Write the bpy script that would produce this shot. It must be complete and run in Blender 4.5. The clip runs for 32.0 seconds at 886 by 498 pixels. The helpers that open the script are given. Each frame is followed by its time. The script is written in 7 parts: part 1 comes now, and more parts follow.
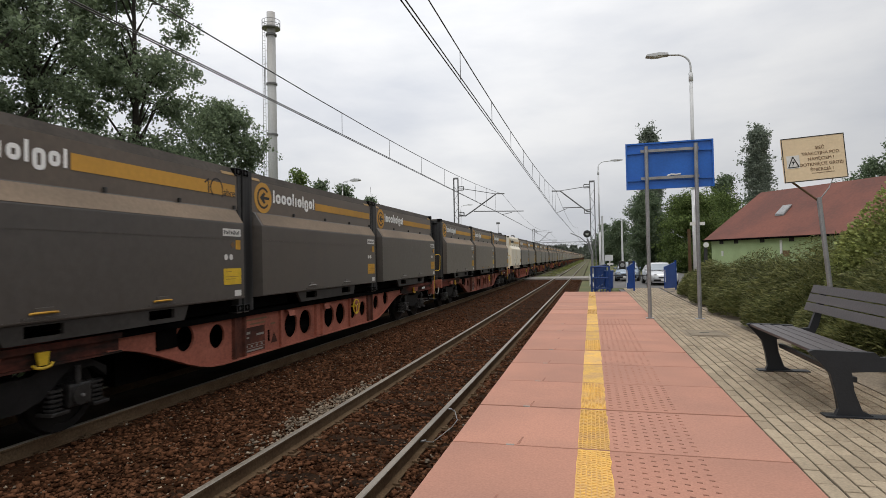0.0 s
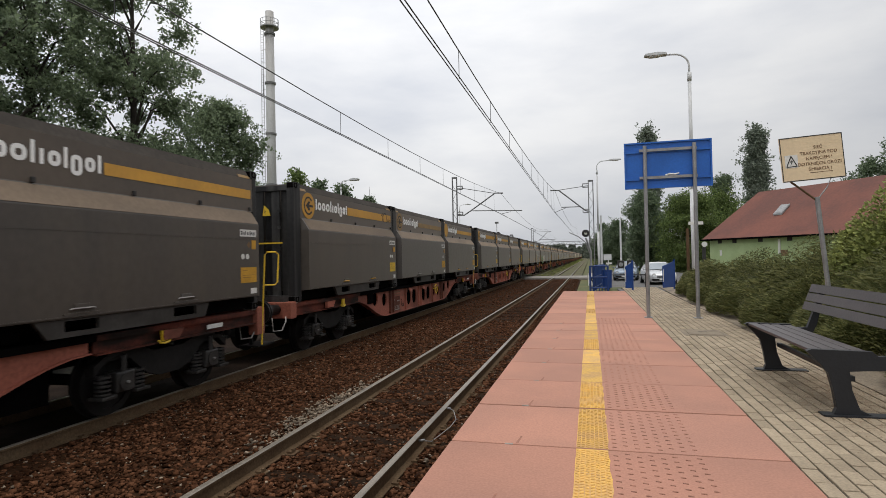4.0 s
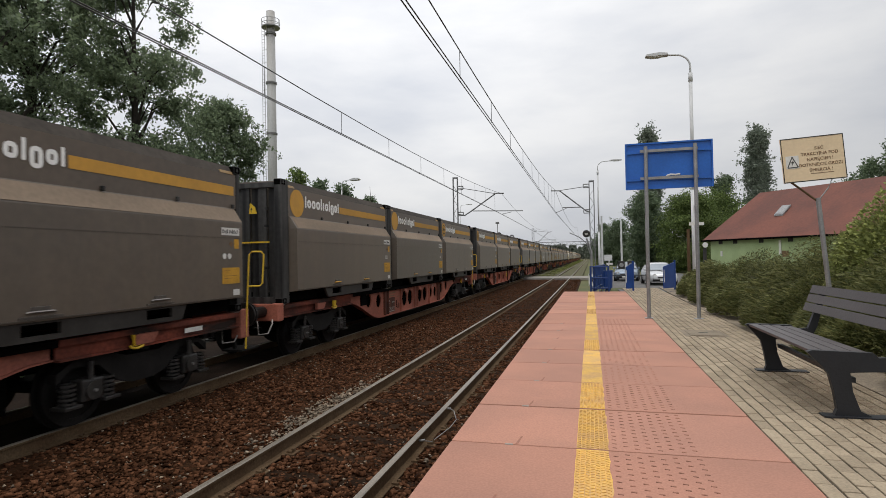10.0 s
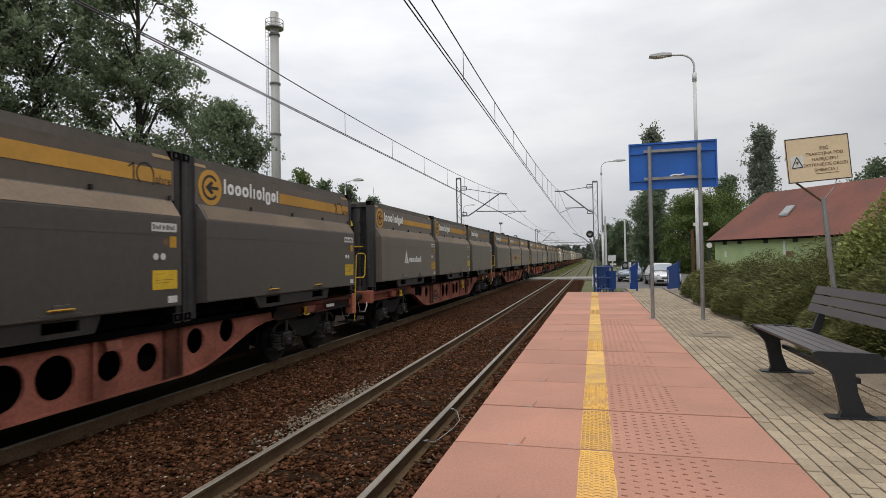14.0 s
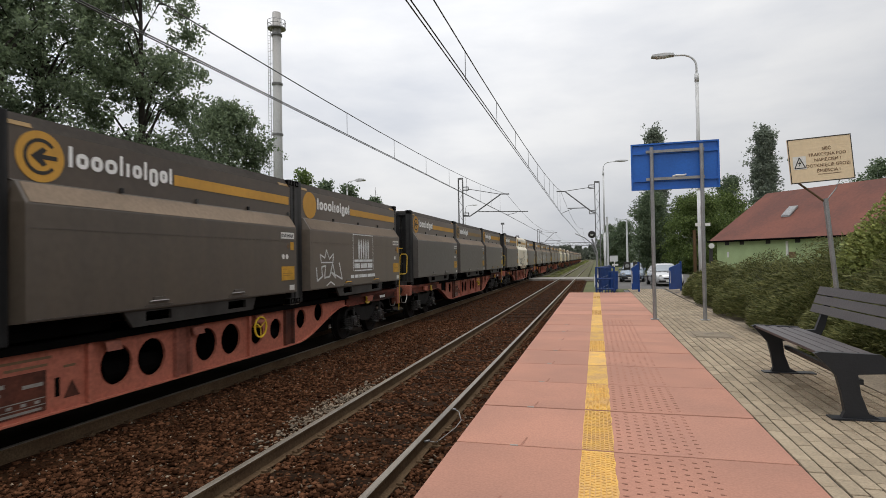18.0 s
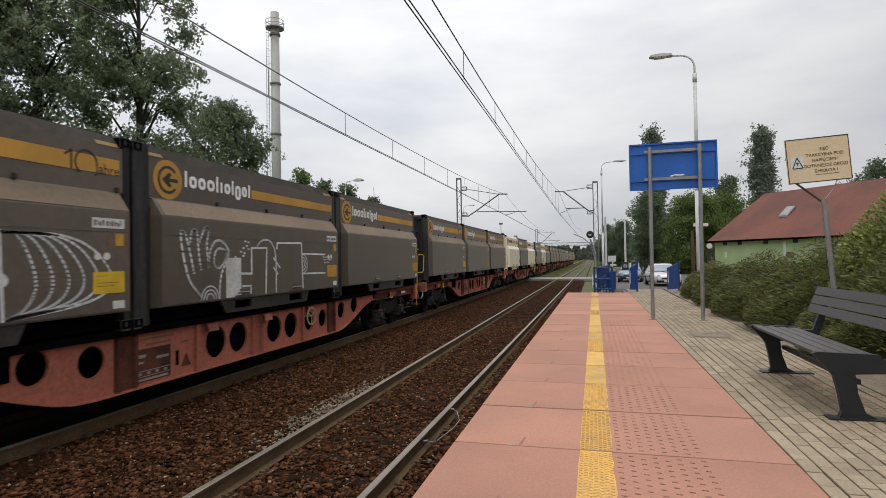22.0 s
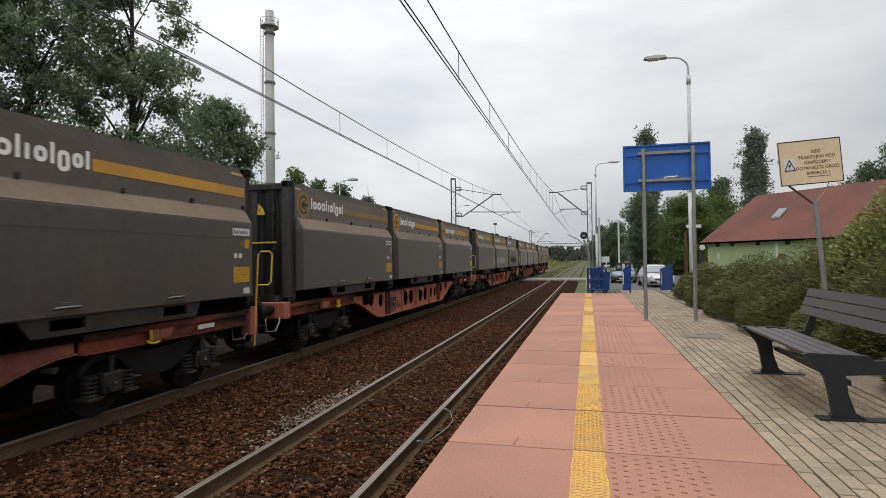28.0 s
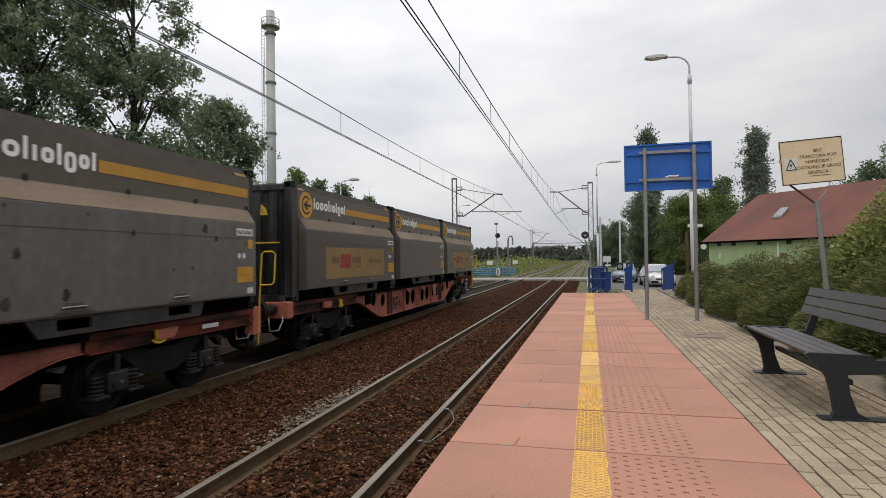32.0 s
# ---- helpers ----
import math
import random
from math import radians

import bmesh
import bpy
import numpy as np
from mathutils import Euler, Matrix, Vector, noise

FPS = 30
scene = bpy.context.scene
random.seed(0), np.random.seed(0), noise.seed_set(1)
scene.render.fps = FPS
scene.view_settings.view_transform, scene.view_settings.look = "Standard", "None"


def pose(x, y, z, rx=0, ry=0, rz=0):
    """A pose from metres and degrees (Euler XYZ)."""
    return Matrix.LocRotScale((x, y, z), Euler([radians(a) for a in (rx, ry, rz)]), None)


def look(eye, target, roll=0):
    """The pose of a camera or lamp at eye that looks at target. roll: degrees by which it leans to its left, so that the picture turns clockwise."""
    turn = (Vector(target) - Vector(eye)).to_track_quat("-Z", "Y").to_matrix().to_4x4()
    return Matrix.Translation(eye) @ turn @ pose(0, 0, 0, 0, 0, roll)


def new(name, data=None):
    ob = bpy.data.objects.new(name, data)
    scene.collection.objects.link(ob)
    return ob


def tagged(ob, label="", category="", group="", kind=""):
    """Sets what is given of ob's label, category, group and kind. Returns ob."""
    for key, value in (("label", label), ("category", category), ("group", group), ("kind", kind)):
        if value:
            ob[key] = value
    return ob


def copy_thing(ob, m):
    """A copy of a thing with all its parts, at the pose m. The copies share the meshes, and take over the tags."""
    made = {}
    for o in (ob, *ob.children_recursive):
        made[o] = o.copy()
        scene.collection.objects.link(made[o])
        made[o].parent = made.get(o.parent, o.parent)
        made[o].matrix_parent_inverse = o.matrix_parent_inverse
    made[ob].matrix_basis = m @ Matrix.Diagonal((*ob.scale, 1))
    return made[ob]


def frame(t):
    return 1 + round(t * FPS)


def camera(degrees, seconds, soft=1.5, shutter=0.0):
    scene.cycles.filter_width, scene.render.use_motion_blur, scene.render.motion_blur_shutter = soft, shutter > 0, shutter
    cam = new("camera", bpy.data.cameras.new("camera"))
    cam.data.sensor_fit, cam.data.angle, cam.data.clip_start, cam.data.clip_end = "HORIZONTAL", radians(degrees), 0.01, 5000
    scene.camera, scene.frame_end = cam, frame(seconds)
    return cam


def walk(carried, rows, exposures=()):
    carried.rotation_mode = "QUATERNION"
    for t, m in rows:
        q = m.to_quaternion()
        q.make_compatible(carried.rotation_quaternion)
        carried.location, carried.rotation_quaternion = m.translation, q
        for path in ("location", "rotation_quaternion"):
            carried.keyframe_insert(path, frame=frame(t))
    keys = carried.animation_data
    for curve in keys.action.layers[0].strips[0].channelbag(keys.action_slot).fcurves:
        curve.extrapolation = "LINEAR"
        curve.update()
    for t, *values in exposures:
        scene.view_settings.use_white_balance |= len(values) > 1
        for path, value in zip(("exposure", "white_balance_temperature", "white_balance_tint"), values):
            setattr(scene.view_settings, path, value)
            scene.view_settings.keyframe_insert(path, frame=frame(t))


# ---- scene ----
cam = camera(76.17, 32.0, soft=0.62, shutter=0.08)
CAM_PATH = [
    (0.0, pose(0, 0, 1.28, 91.054, 1.155, 14.729)),
    (0.5, pose(0, 0, 1.28, 91.050, 1.174, 14.716)),
    (1.0, pose(0, 0, 1.28, 91.041, 1.177, 14.698)),
    (1.5, pose(0, 0, 1.28, 91.028, 1.185, 14.674)),
    (2.0, pose(0, 0, 1.28, 91.019, 1.192, 14.657)),
    (2.5, pose(0, 0, 1.28, 91.017, 1.194, 14.650)),
    (3.0, pose(0, 0, 1.28, 91.016, 1.199, 14.629)),
    (3.5, pose(0, 0, 1.28, 91.008, 1.193, 14.611)),
    (5.5, pose(0, 0, 1.28, 90.961, 1.095, 14.554)),
    (6.0, pose(0, 0, 1.28, 90.966, 1.111, 14.518)),
    (6.5, pose(0, 0, 1.28, 90.968, 1.088, 14.502)),
    (7.0, pose(0, 0, 1.28, 90.982, 1.052, 14.505)),
    (7.5, pose(0, 0, 1.28, 90.972, 1.049, 14.504)),
    (8.0, pose(0, 0, 1.28, 90.974, 1.057, 14.521)),
    (8.5, pose(0, 0, 1.28, 90.966, 1.039, 14.558)),
    (9.0, pose(0, 0, 1.28, 90.971, 1.041, 14.586)),
    (9.5, pose(0, 0, 1.28, 90.975, 1.047, 14.627)),
    (10.0, pose(0, 0, 1.28, 91.007, 1.040, 14.654)),
    (10.5, pose(0, 0, 1.28, 91.029, 1.039, 14.714)),
    (11.0, pose(0, 0, 1.28, 91.043, 1.055, 14.758)),
    (11.5, pose(0, 0, 1.28, 91.039, 1.033, 14.780)),
    (12.0, pose(0, 0, 1.28, 91.036, 1.020, 14.809)),
    (12.5, pose(0, 0, 1.28, 91.037, 1.026, 14.847)),
    (13.0, pose(0, 0, 1.28, 91.039, 1.032, 14.879)),
    (13.5, pose(0, 0, 1.28, 91.049, 1.029, 14.932)),
    (14.0, pose(0, 0, 1.28, 91.057, 1.025, 14.995)),
    (14.5, pose(0, 0, 1.28, 91.061, 1.022, 15.041)),
    (16.5, pose(0, 0, 1.28, 91.047, 1.039, 14.602)),
    (17.0, pose(0, 0, 1.28, 91.061, 0.963, 14.850)),
    (17.5, pose(0, 0, 1.28, 91.075, 0.964, 15.205)),
    (18.0, pose(0, 0, 1.28, 91.081, 0.962, 15.175)),
    (18.5, pose(0, 0, 1.28, 91.080, 0.950, 15.164)),
    (19.0, pose(0, 0, 1.28, 91.073, 0.954, 15.150)),
    (19.5, pose(0, 0, 1.28, 91.071, 0.966, 15.141)),
    (20.0, pose(0, 0, 1.28, 91.068, 0.969, 15.129)),
    (20.5, pose(0, 0, 1.28, 91.080, 0.964, 15.108)),
    (21.0, pose(0, 0, 1.28, 91.084, 0.967, 15.086)),
    (21.5, pose(0, 0, 1.28, 91.077, 0.950, 15.049)),
    (22.0, pose(0, 0, 1.28, 91.080, 0.946, 15.003)),
    (22.5, pose(0, 0, 1.28, 91.074, 0.889, 14.918)),
    (23.0, pose(0, 0, 1.28, 91.060, 0.787, 14.838)),
    (23.5, pose(0, 0, 1.28, 91.058, 0.729, 14.779)),
    (24.0, pose(0, 0, 1.28, 91.062, 0.720, 14.722)),
    (24.5, pose(0, 0, 1.28, 91.081, 0.741, 14.672)),
    (25.0, pose(0, 0, 1.28, 91.101, 0.743, 14.607)),
    (25.5, pose(0, 0, 1.28, 91.115, 0.740, 14.559)),
    (27.5, pose(0, 0, 1.28, 91.082, 0.701, 14.411)),
    (28.0, pose(0, 0, 1.28, 91.083, 0.692, 14.403)),
    (28.5, pose(0, 0, 1.28, 91.097, 0.685, 14.400)),
    (29.0, pose(0, 0, 1.28, 91.103, 0.716, 14.422)),
    (29.5, pose(0, 0, 1.28, 91.085, 0.769, 14.445)),
    (30.0, pose(0, 0, 1.28, 91.085, 0.795, 14.458)),
    (30.5, pose(0, 0, 1.28, 91.083, 0.800, 14.468)),
    (31.0, pose(0, 0, 1.28, 91.077, 0.795, 14.487)),
    (31.5, pose(0, 0, 1.28, 91.066, 0.785, 14.497)),
    (32.0, pose(0, 0, 1.28, 91.065, 0.764, 14.517)),
]

walk(cam, CAM_PATH, exposures=[(0.0, 0.0), (24.0, 0.0), (25.0, -0.1), (26.5, -0.1), (28.0, 0.0), (32.0, 0.0)])

# ---- world and light: bright overcast afternoon ----
SUN_UP, SUN_TURN = radians(72), radians(200)
world = bpy.data.worlds.new("overcast_sky")
scene.world = world
world.use_nodes = True
wn = world.node_tree
wn.nodes.clear()
w_out = wn.nodes.new("ShaderNodeOutputWorld")
w_bg = wn.nodes.new("ShaderNodeBackground")
w_sky = wn.nodes.new("ShaderNodeTexSky")
w_sky.sky_type = "NISHITA"
w_sky.sun_disc = False
w_sky.sun_elevation, w_sky.sun_rotation = SUN_UP, SUN_TURN
w_sky.air_density, w_sky.dust_density = 1.0, 4.0
w_co = wn.nodes.new("ShaderNodeTexCoord")
w_map = wn.nodes.new("ShaderNodeMapping")
w_map.inputs["Scale"].default_value = (1.0, 1.0, 3.2)
w_n = wn.nodes.new("ShaderNodeTexNoise")
w_n.inputs["Scale"].default_value, w_n.inputs["Detail"].default_value = 2.2, 7.0
w_n.inputs["Roughness"].default_value = 0.52
w_r = wn.nodes.new("ShaderNodeValToRGB")
w_r.color_ramp.elements[0].position, w_r.color_ramp.elements[0].color = 0.36, (6.1, 6.3, 6.75, 1)
w_r.color_ramp.elements[1].position, w_r.color_ramp.elements[1].color = 0.62, (8.15, 8.15, 8.2, 1)
w_mix = wn.nodes.new("ShaderNodeMixRGB")
w_mix.inputs[0].default_value = 0.93
wn.links.new(w_co.outputs["Generated"], w_map.inputs[0])
wn.links.new(w_map.outputs[0], w_n.inputs["Vector"])
wn.links.new(w_n.outputs["Fac"], w_r.inputs[0])
wn.links.new(w_sky.outputs[0], w_mix.inputs[1])
wn.links.new(w_r.outputs[0], w_mix.inputs[2])
# an overcast sky is brighter overhead than at the horizon
w_sep = wn.nodes.new("ShaderNodeSeparateXYZ")
wn.links.new(w_co.outputs["Generated"], w_sep.inputs[0])
w_up = wn.nodes.new("ShaderNodeMapRange")
w_up.inputs[1].default_value, w_up.inputs[2].default_value = 0.0, 1.0
w_up.inputs[3].default_value, w_up.inputs[4].default_value = 1.06, 2.35
wn.links.new(w_sep.outputs["Z"], w_up.inputs[0])
w_mul = wn.nodes.new("ShaderNodeVectorMath")
w_mul.operation = "SCALE"
wn.links.new(w_mix.outputs[0], w_mul.inputs[0])
wn.links.new(w_up.outputs[0], w_mul.inputs["Scale"])
# the cloud is thinner towards the west (-x)
w_side = wn.nodes.new("ShaderNodeMapRange")
w_side.inputs[1].default_value, w_side.inputs[2].default_value = -0.2, 0.7
w_side.inputs[3].default_value, w_side.inputs[4].default_value = 1.0, 0.65
wn.links.new(w_sep.outputs["X"], w_side.inputs[0])
w_mul2 = wn.nodes.new("ShaderNodeVectorMath")
w_mul2.operation = "SCALE"
wn.links.new(w_mul.outputs[0], w_mul2.inputs[0])
wn.links.new(w_side.outputs[0], w_mul2.inputs["Scale"])
wn.links.new(w_mul2.outputs[0], w_bg.inputs[0])
w_bg.inputs[1].default_value = 0.088
wn.links.new(w_bg.outputs[0], w_out.inputs[0])
sun_data = bpy.data.lights.new("sun", "SUN")
sun_data.energy, sun_data.angle, sun_data.color = 1.0, radians(30), (1.0, 0.95, 0.87)
sun = new("sun", sun_data)
sun.matrix_world = look((6, -18, 60), (0, 0, 0))

# ---- materials ----
def rgba(c, k=1.0):
    return (c[0] * k, c[1] * k, c[2] * k, 1.0)


def surf(name, base, rough=0.8, var=0.25, scale=2.0, fine=40.0, bump=0.15, metal=0.0, rnd=0.0, other=None,
         amount=0.5, stretch=(1, 1, 1), island=0.0, spec=0.4, two=None):
    """Two-scale procedural surface. other: a second colour in blotches; rnd, island: change from object to object, from piece to piece."""
    m = bpy.data.materials.new(name)
    m.use_nodes = True
    nt = m.node_tree
    N, L = nt.nodes, nt.links
    b = N["Principled BSDF"]
    co = N.new("ShaderNodeTexCoord")
    info = N.new("ShaderNodeObjectInfo")
    mul = N.new("ShaderNodeMath"); mul.operation = "MULTIPLY"; mul.inputs[1].default_value = 37.0
    L.new(info.outputs["Random"], mul.inputs[0])
    add = N.new("ShaderNodeVectorMath"); add.operation = "ADD"
    L.new(co.outputs["Object"], add.inputs[0]); L.new(mul.outputs[0], add.inputs[1])
    mp = N.new("ShaderNodeMapping"); mp.inputs["Scale"].default_value = stretch
    L.new(add.outputs[0], mp.inputs[0])
    n1 = N.new("ShaderNodeTexNoise"); n1.inputs["Scale"].default_value = scale; n1.inputs["Detail"].default_value = 5
    n2 = N.new("ShaderNodeTexNoise"); n2.inputs["Scale"].default_value = fine; n2.inputs["Detail"].default_value = 3
    L.new(mp.outputs[0], n1.inputs["Vector"]); L.new(add.outputs[0], n2.inputs["Vector"])
    r1 = N.new("ShaderNodeMapRange"); r1.inputs[1].default_value, r1.inputs[2].default_value = 0.38, 0.62
    L.new(n1.outputs["Fac"], r1.inputs[0])
    mix = N.new("ShaderNodeMixRGB"); mix.inputs[1].default_value = rgba(base)
    mix.inputs[2].default_value = rgba(other) if other else rgba(base, 1.0 - var)
    if other:
        s = N.new("ShaderNodeMath"); s.operation = "MULTIPLY"; s.inputs[1].default_value = amount
        L.new(r1.outputs[0], s.inputs[0]); L.new(s.outputs[0], mix.inputs[0])
    else:
        L.new(r1.outputs[0], mix.inputs[0])
    r2 = N.new("ShaderNodeMapRange"); r2.inputs[1].default_value, r2.inputs[2].default_value = 0.3, 0.7
    r2.inputs[3].default_value, r2.inputs[4].default_value = 1.0 - var * 0.8, 1.0 + var * 0.5
    L.new(n2.outputs["Fac"], r2.inputs[0])
    hsv = N.new("ShaderNodeHueSaturation")
    L.new(mix.outputs[0], hsv.inputs["Color"])
    last = r2.outputs[0]
    for src, k in ((info.outputs["Random"], rnd), (None, island)):
        if k:
            if src is None:
                src = N.new("ShaderNodeNewGeometry").outputs["Random Per Island"]
            q = N.new("ShaderNodeMapRange"); q.inputs[3].default_value, q.inputs[4].default_value = 1.0 - k, 1.0 + k
            L.new(src, q.inputs[0])
            p = N.new("ShaderNodeMath"); p.operation = "MULTIPLY"
            L.new(last, p.inputs[0]); L.new(q.outputs[0], p.inputs[1])
            last = p.outputs[0]
    L.new(last, hsv.inputs["Value"])
    if two and (rnd or island):
        tm = N.new("ShaderNodeMixRGB"); tm.inputs[2].default_value = rgba(two)
        src = N.new("ShaderNodeNewGeometry").outputs["Random Per Island"] if island else info.outputs["Random"]
        L.new(src, tm.inputs[0]); L.new(mix.outputs[0], tm.inputs[1]); L.new(tm.outputs[0], hsv.inputs["Color"])
    L.new(hsv.outputs[0], b.inputs["Base Color"])
    rr = N.new("ShaderNodeMapRange"); rr.inputs[3].default_value, rr.inputs[4].default_value = max(0.05, rough - 0.12), min(1.0, rough + 0.1)
    L.new(n2.outputs["Fac"], rr.inputs[0]); L.new(rr.outputs[0], b.inputs["Roughness"])
    b.inputs["Metallic"].default_value = metal
    b.inputs["Specular IOR Level"].default_value = spec
    if bump:
        bp = N.new("ShaderNodeBump"); bp.inputs["Strength"].default_value = bump; bp.inputs["Distance"].default_value = 0.02
        L.new(n2.outputs["Fac"], bp.inputs["Height"]); L.new(bp.outputs[0], b.inputs["Normal"])
    return m


def leaf_mat(name, a, b2, k=0.35):
    m = surf(name, a, rough=0.6, var=0.25, scale=0.6, fine=6, bump=0, island=k, two=b2, spec=0.25)
    nt = m.node_tree
    b = nt.nodes["Principled BSDF"]
    tr = nt.nodes.new("ShaderNodeBsdfTranslucent")
    nt.links.new(b.inputs["Base Color"].links[0].from_socket, tr.inputs["Color"])
    mx = nt.nodes.new("ShaderNodeMixShader")
    mx.inputs[0].default_value = 0.4
    nt.links.new(b.outputs[0], mx.inputs[1])
    nt.links.new(tr.outputs[0], mx.inputs[2])
    nt.links.new(mx.outputs[0], nt.nodes["Material Output"].inputs[0])
    return m


M = {}
M["grey"] = surf("container_grey_paint", (0.068, 0.055, 0.044), 0.38, 0.18, 2.2, 9, 0.03, rnd=0.2, stretch=(1, 1, 0.16), other=(0.095, 0.076, 0.056), amount=0.6, spec=0.55, two=(0.06, 0.054, 0.049))
M["tarp"] = surf("container_roof_tarp", (0.07, 0.06, 0.051), 0.8, 0.25, 1.5, 14, 0.1, rnd=0.15, spec=0.15)
M["upper"] = surf("container_dusty_upper_wall", (0.1, 0.081, 0.065), 0.5, 0.16, 1.8, 9, 0.03, rnd=0.18, stretch=(1, 0.5, 0.5), other=(0.126, 0.099, 0.076), amount=0.7, spec=0.4)
M["grey_brown"] = surf("container_weathered_paint", (0.096, 0.077, 0.059), 0.38, 0.16, 2.2, 9, 0.03, rnd=0.18, stretch=(1, 1, 0.16), other=(0.122, 0.095, 0.069), amount=0.6, spec=0.6)
M["grey_light"] = surf("container_bleached_paint", (0.135, 0.125, 0.118), 0.5, 0.2, 2.2, 9, 0.03, stretch=(1, 1, 0.16), other=(0.1, 0.09, 0.08), amount=0.6, spec=0.4)
M["letter_white"] = surf("wordmark_white", (0.92, 0.92, 0.9), 0.45, 0.05, 3, 30, 0.0)
M["skirt"] = surf("container_skirt_grime", (0.05, 0.045, 0.04), 0.6, 0.3, 2.5, 20, 0.08, rnd=0.2, other=(0.03, 0.026, 0.022), amount=0.8, spec=0.3)
M["dust"] = surf("container_dusty_ledge", (0.23, 0.175, 0.126), 0.8, 0.15, 1.2, 18, 0.05, rnd=0.25, stretch=(1, 0.4, 1), other=(0.15, 0.117, 0.088), amount=0.7, spec=0.15)
M["white"] = surf("container_white_paint", (0.9, 0.835, 0.7), 0.45, 0.08, 1.6, 10, 0.03, rnd=0.04, stretch=(1, 1, 0.2), other=(0.8, 0.68, 0.46), amount=0.55)
M["white_skirt"] = surf("container_white_skirt", (0.78, 0.66, 0.5), 0.55, 0.2, 2.5, 16, 0.06, other=(0.4, 0.29, 0.18), amount=0.6)
# pale upright streaks painted in for the highlights on the end ribs
M["black"] = surf("container_end_black", (0.011, 0.011, 0.0115), 0.55, 0.3, 5.0, 12, 0.06, rnd=0.2, stretch=(1, 1, 0.06), other=(0.075, 0.073, 0.07), amount=0.7, spec=0.25)
M["gold"] = surf("stripe_gold", (0.58, 0.315, 0.06), 0.55, 0.08, 1.2, 12, 0.0, rnd=0.12, other=(0.44, 0.245, 0.06), amount=0.6, spec=0.2)
M["palegold"] = surf("stripe_pale_gold", (0.68, 0.45, 0.19), 0.55, 0.1, 1.2, 12, 0.0, other=(0.56, 0.36, 0.15), amount=0.6, spec=0.2)
M["tan"] = surf("stripe_faded", (0.3, 0.19, 0.07), 0.6, 0.2, 2.0, 20, 0.0, other=(0.2, 0.13, 0.06), amount=0.6)
M["mark"] = surf("mark_white", (0.72, 0.71, 0.67), 0.5, 0.12, 3, 30, 0.0)
M["yellow"] = surf("label_yellow", (0.72, 0.47, 0.03), 0.45, 0.15, 5, 40, 0.0, rnd=0.12)
M["orange"] = surf("label_orange", (0.6, 0.32, 0.03), 0.5, 0.2, 5, 40, 0.0)
M["red_wagon"] = surf("wagon_oxide_red", (0.4, 0.14, 0.096), 0.65, 0.3, 1.1, 22, 0.1, rnd=0.2, other=(0.13, 0.048, 0.032), amount=0.85, spec=0.25, two=(0.38, 0.122, 0.078))
M["bogie"] = surf("bogie_grime", (0.017, 0.0155, 0.0145), 0.65, 0.4, 3, 30, 0.2, spec=0.2)
M["greasy"] = surf("bogie_greasy_casting", (0.04, 0.037, 0.034), 0.42, 0.45, 5, 35, 0.2, spec=0.5, other=(0.014, 0.013, 0.012), amount=0.8)
M["bolt"] = surf("bare_bolt_steel", (0.3, 0.29, 0.28), 0.35, 0.3, 6, 60, 0.05, metal=0.3)
# near-black, shade beneath the wagons put into the colour; also dark slots, gutter
M["underside"] = surf("shade_and_dark_parts", (0.004, 0.0036, 0.0033), 0.9, 0.4, 3, 30, 0.2, spec=0.03)
# dark blotches hold grime and the shade under the container's overhang
M["solebar"] = surf("solebar_grime_and_shade", (0.2, 0.05, 0.03), 0.7, 0.4, 1.4, 20, 0.1, rnd=0.3, other=(0.022, 0.014, 0.011), amount=1.0, stretch=(1, 0.6, 2), spec=0.2)
M["rib_brown"] = surf("rib_brown_grime", (0.13, 0.042, 0.026), 0.7, 0.35, 2.5, 24, 0.1, other=(0.045, 0.02, 0.014), amount=0.9, spec=0.2)
M["buffer"] = surf("buffer_grease", (0.035, 0.032, 0.03), 0.4, 0.4, 4, 40, 0.1, metal=0.4)
M["steel"] = surf("worn_steel", (0.3, 0.28, 0.26), 0.35, 0.25, 4, 60, 0.1, metal=0.8)
M["rail_top"] = surf("rail_running_surface", (0.26, 0.225, 0.18), 0.38, 0.3, 1.5, 50, 0.03, metal=0.2, spec=0.5)
M["rust"] = surf("rail_rust", (0.13, 0.088, 0.052), 0.95, 0.35, 2.5, 40, 0.3, other=(0.085, 0.05, 0.028), amount=0.6, spec=0.08)
M["galv"] = surf("galvanised_steel", (0.32, 0.32, 0.32), 0.45, 0.2, 5, 60, 0.05, metal=0.45)
M["whitepole"] = surf("pole_white", (0.62, 0.63, 0.63), 0.5, 0.12, 3, 40, 0.05)
M["sleeper"] = surf("sleeper_wood", (0.03, 0.017, 0.01), 0.95, 0.4, 3, 30, 0.4, rnd=0.2, spec=0.04)
M["ballast"] = surf("ballast_bed", (0.032, 0.0145, 0.007), 0.95, 0.5, 1.2, 26, 0.9, other=(0.046, 0.024, 0.012), amount=0.6, spec=0.05)
M["stone"] = surf("ballast_stone", (0.062, 0.0248, 0.0112), 0.95, 0.35, 1.6, 40, 0.3, island=0.5, two=(0.104, 0.047, 0.0245), spec=0.05)
M["stone_pale"] = surf("pale_stone", (0.27, 0.21, 0.15), 0.9, 0.3, 2.0, 40, 0.3, island=0.5)
M["slab"] = surf("red_slab", (0.445, 0.222, 0.157), 0.85, 0.16, 0.9, 70, 0.12, rnd=0.07, other=(0.35, 0.184, 0.136), amount=0.8, spec=0.25)
M["slab_dark"] = surf("slab_crack_dirt_and_dashes", (0.31, 0.142, 0.098), 0.9, 0.3, 6, 60, 0.1)
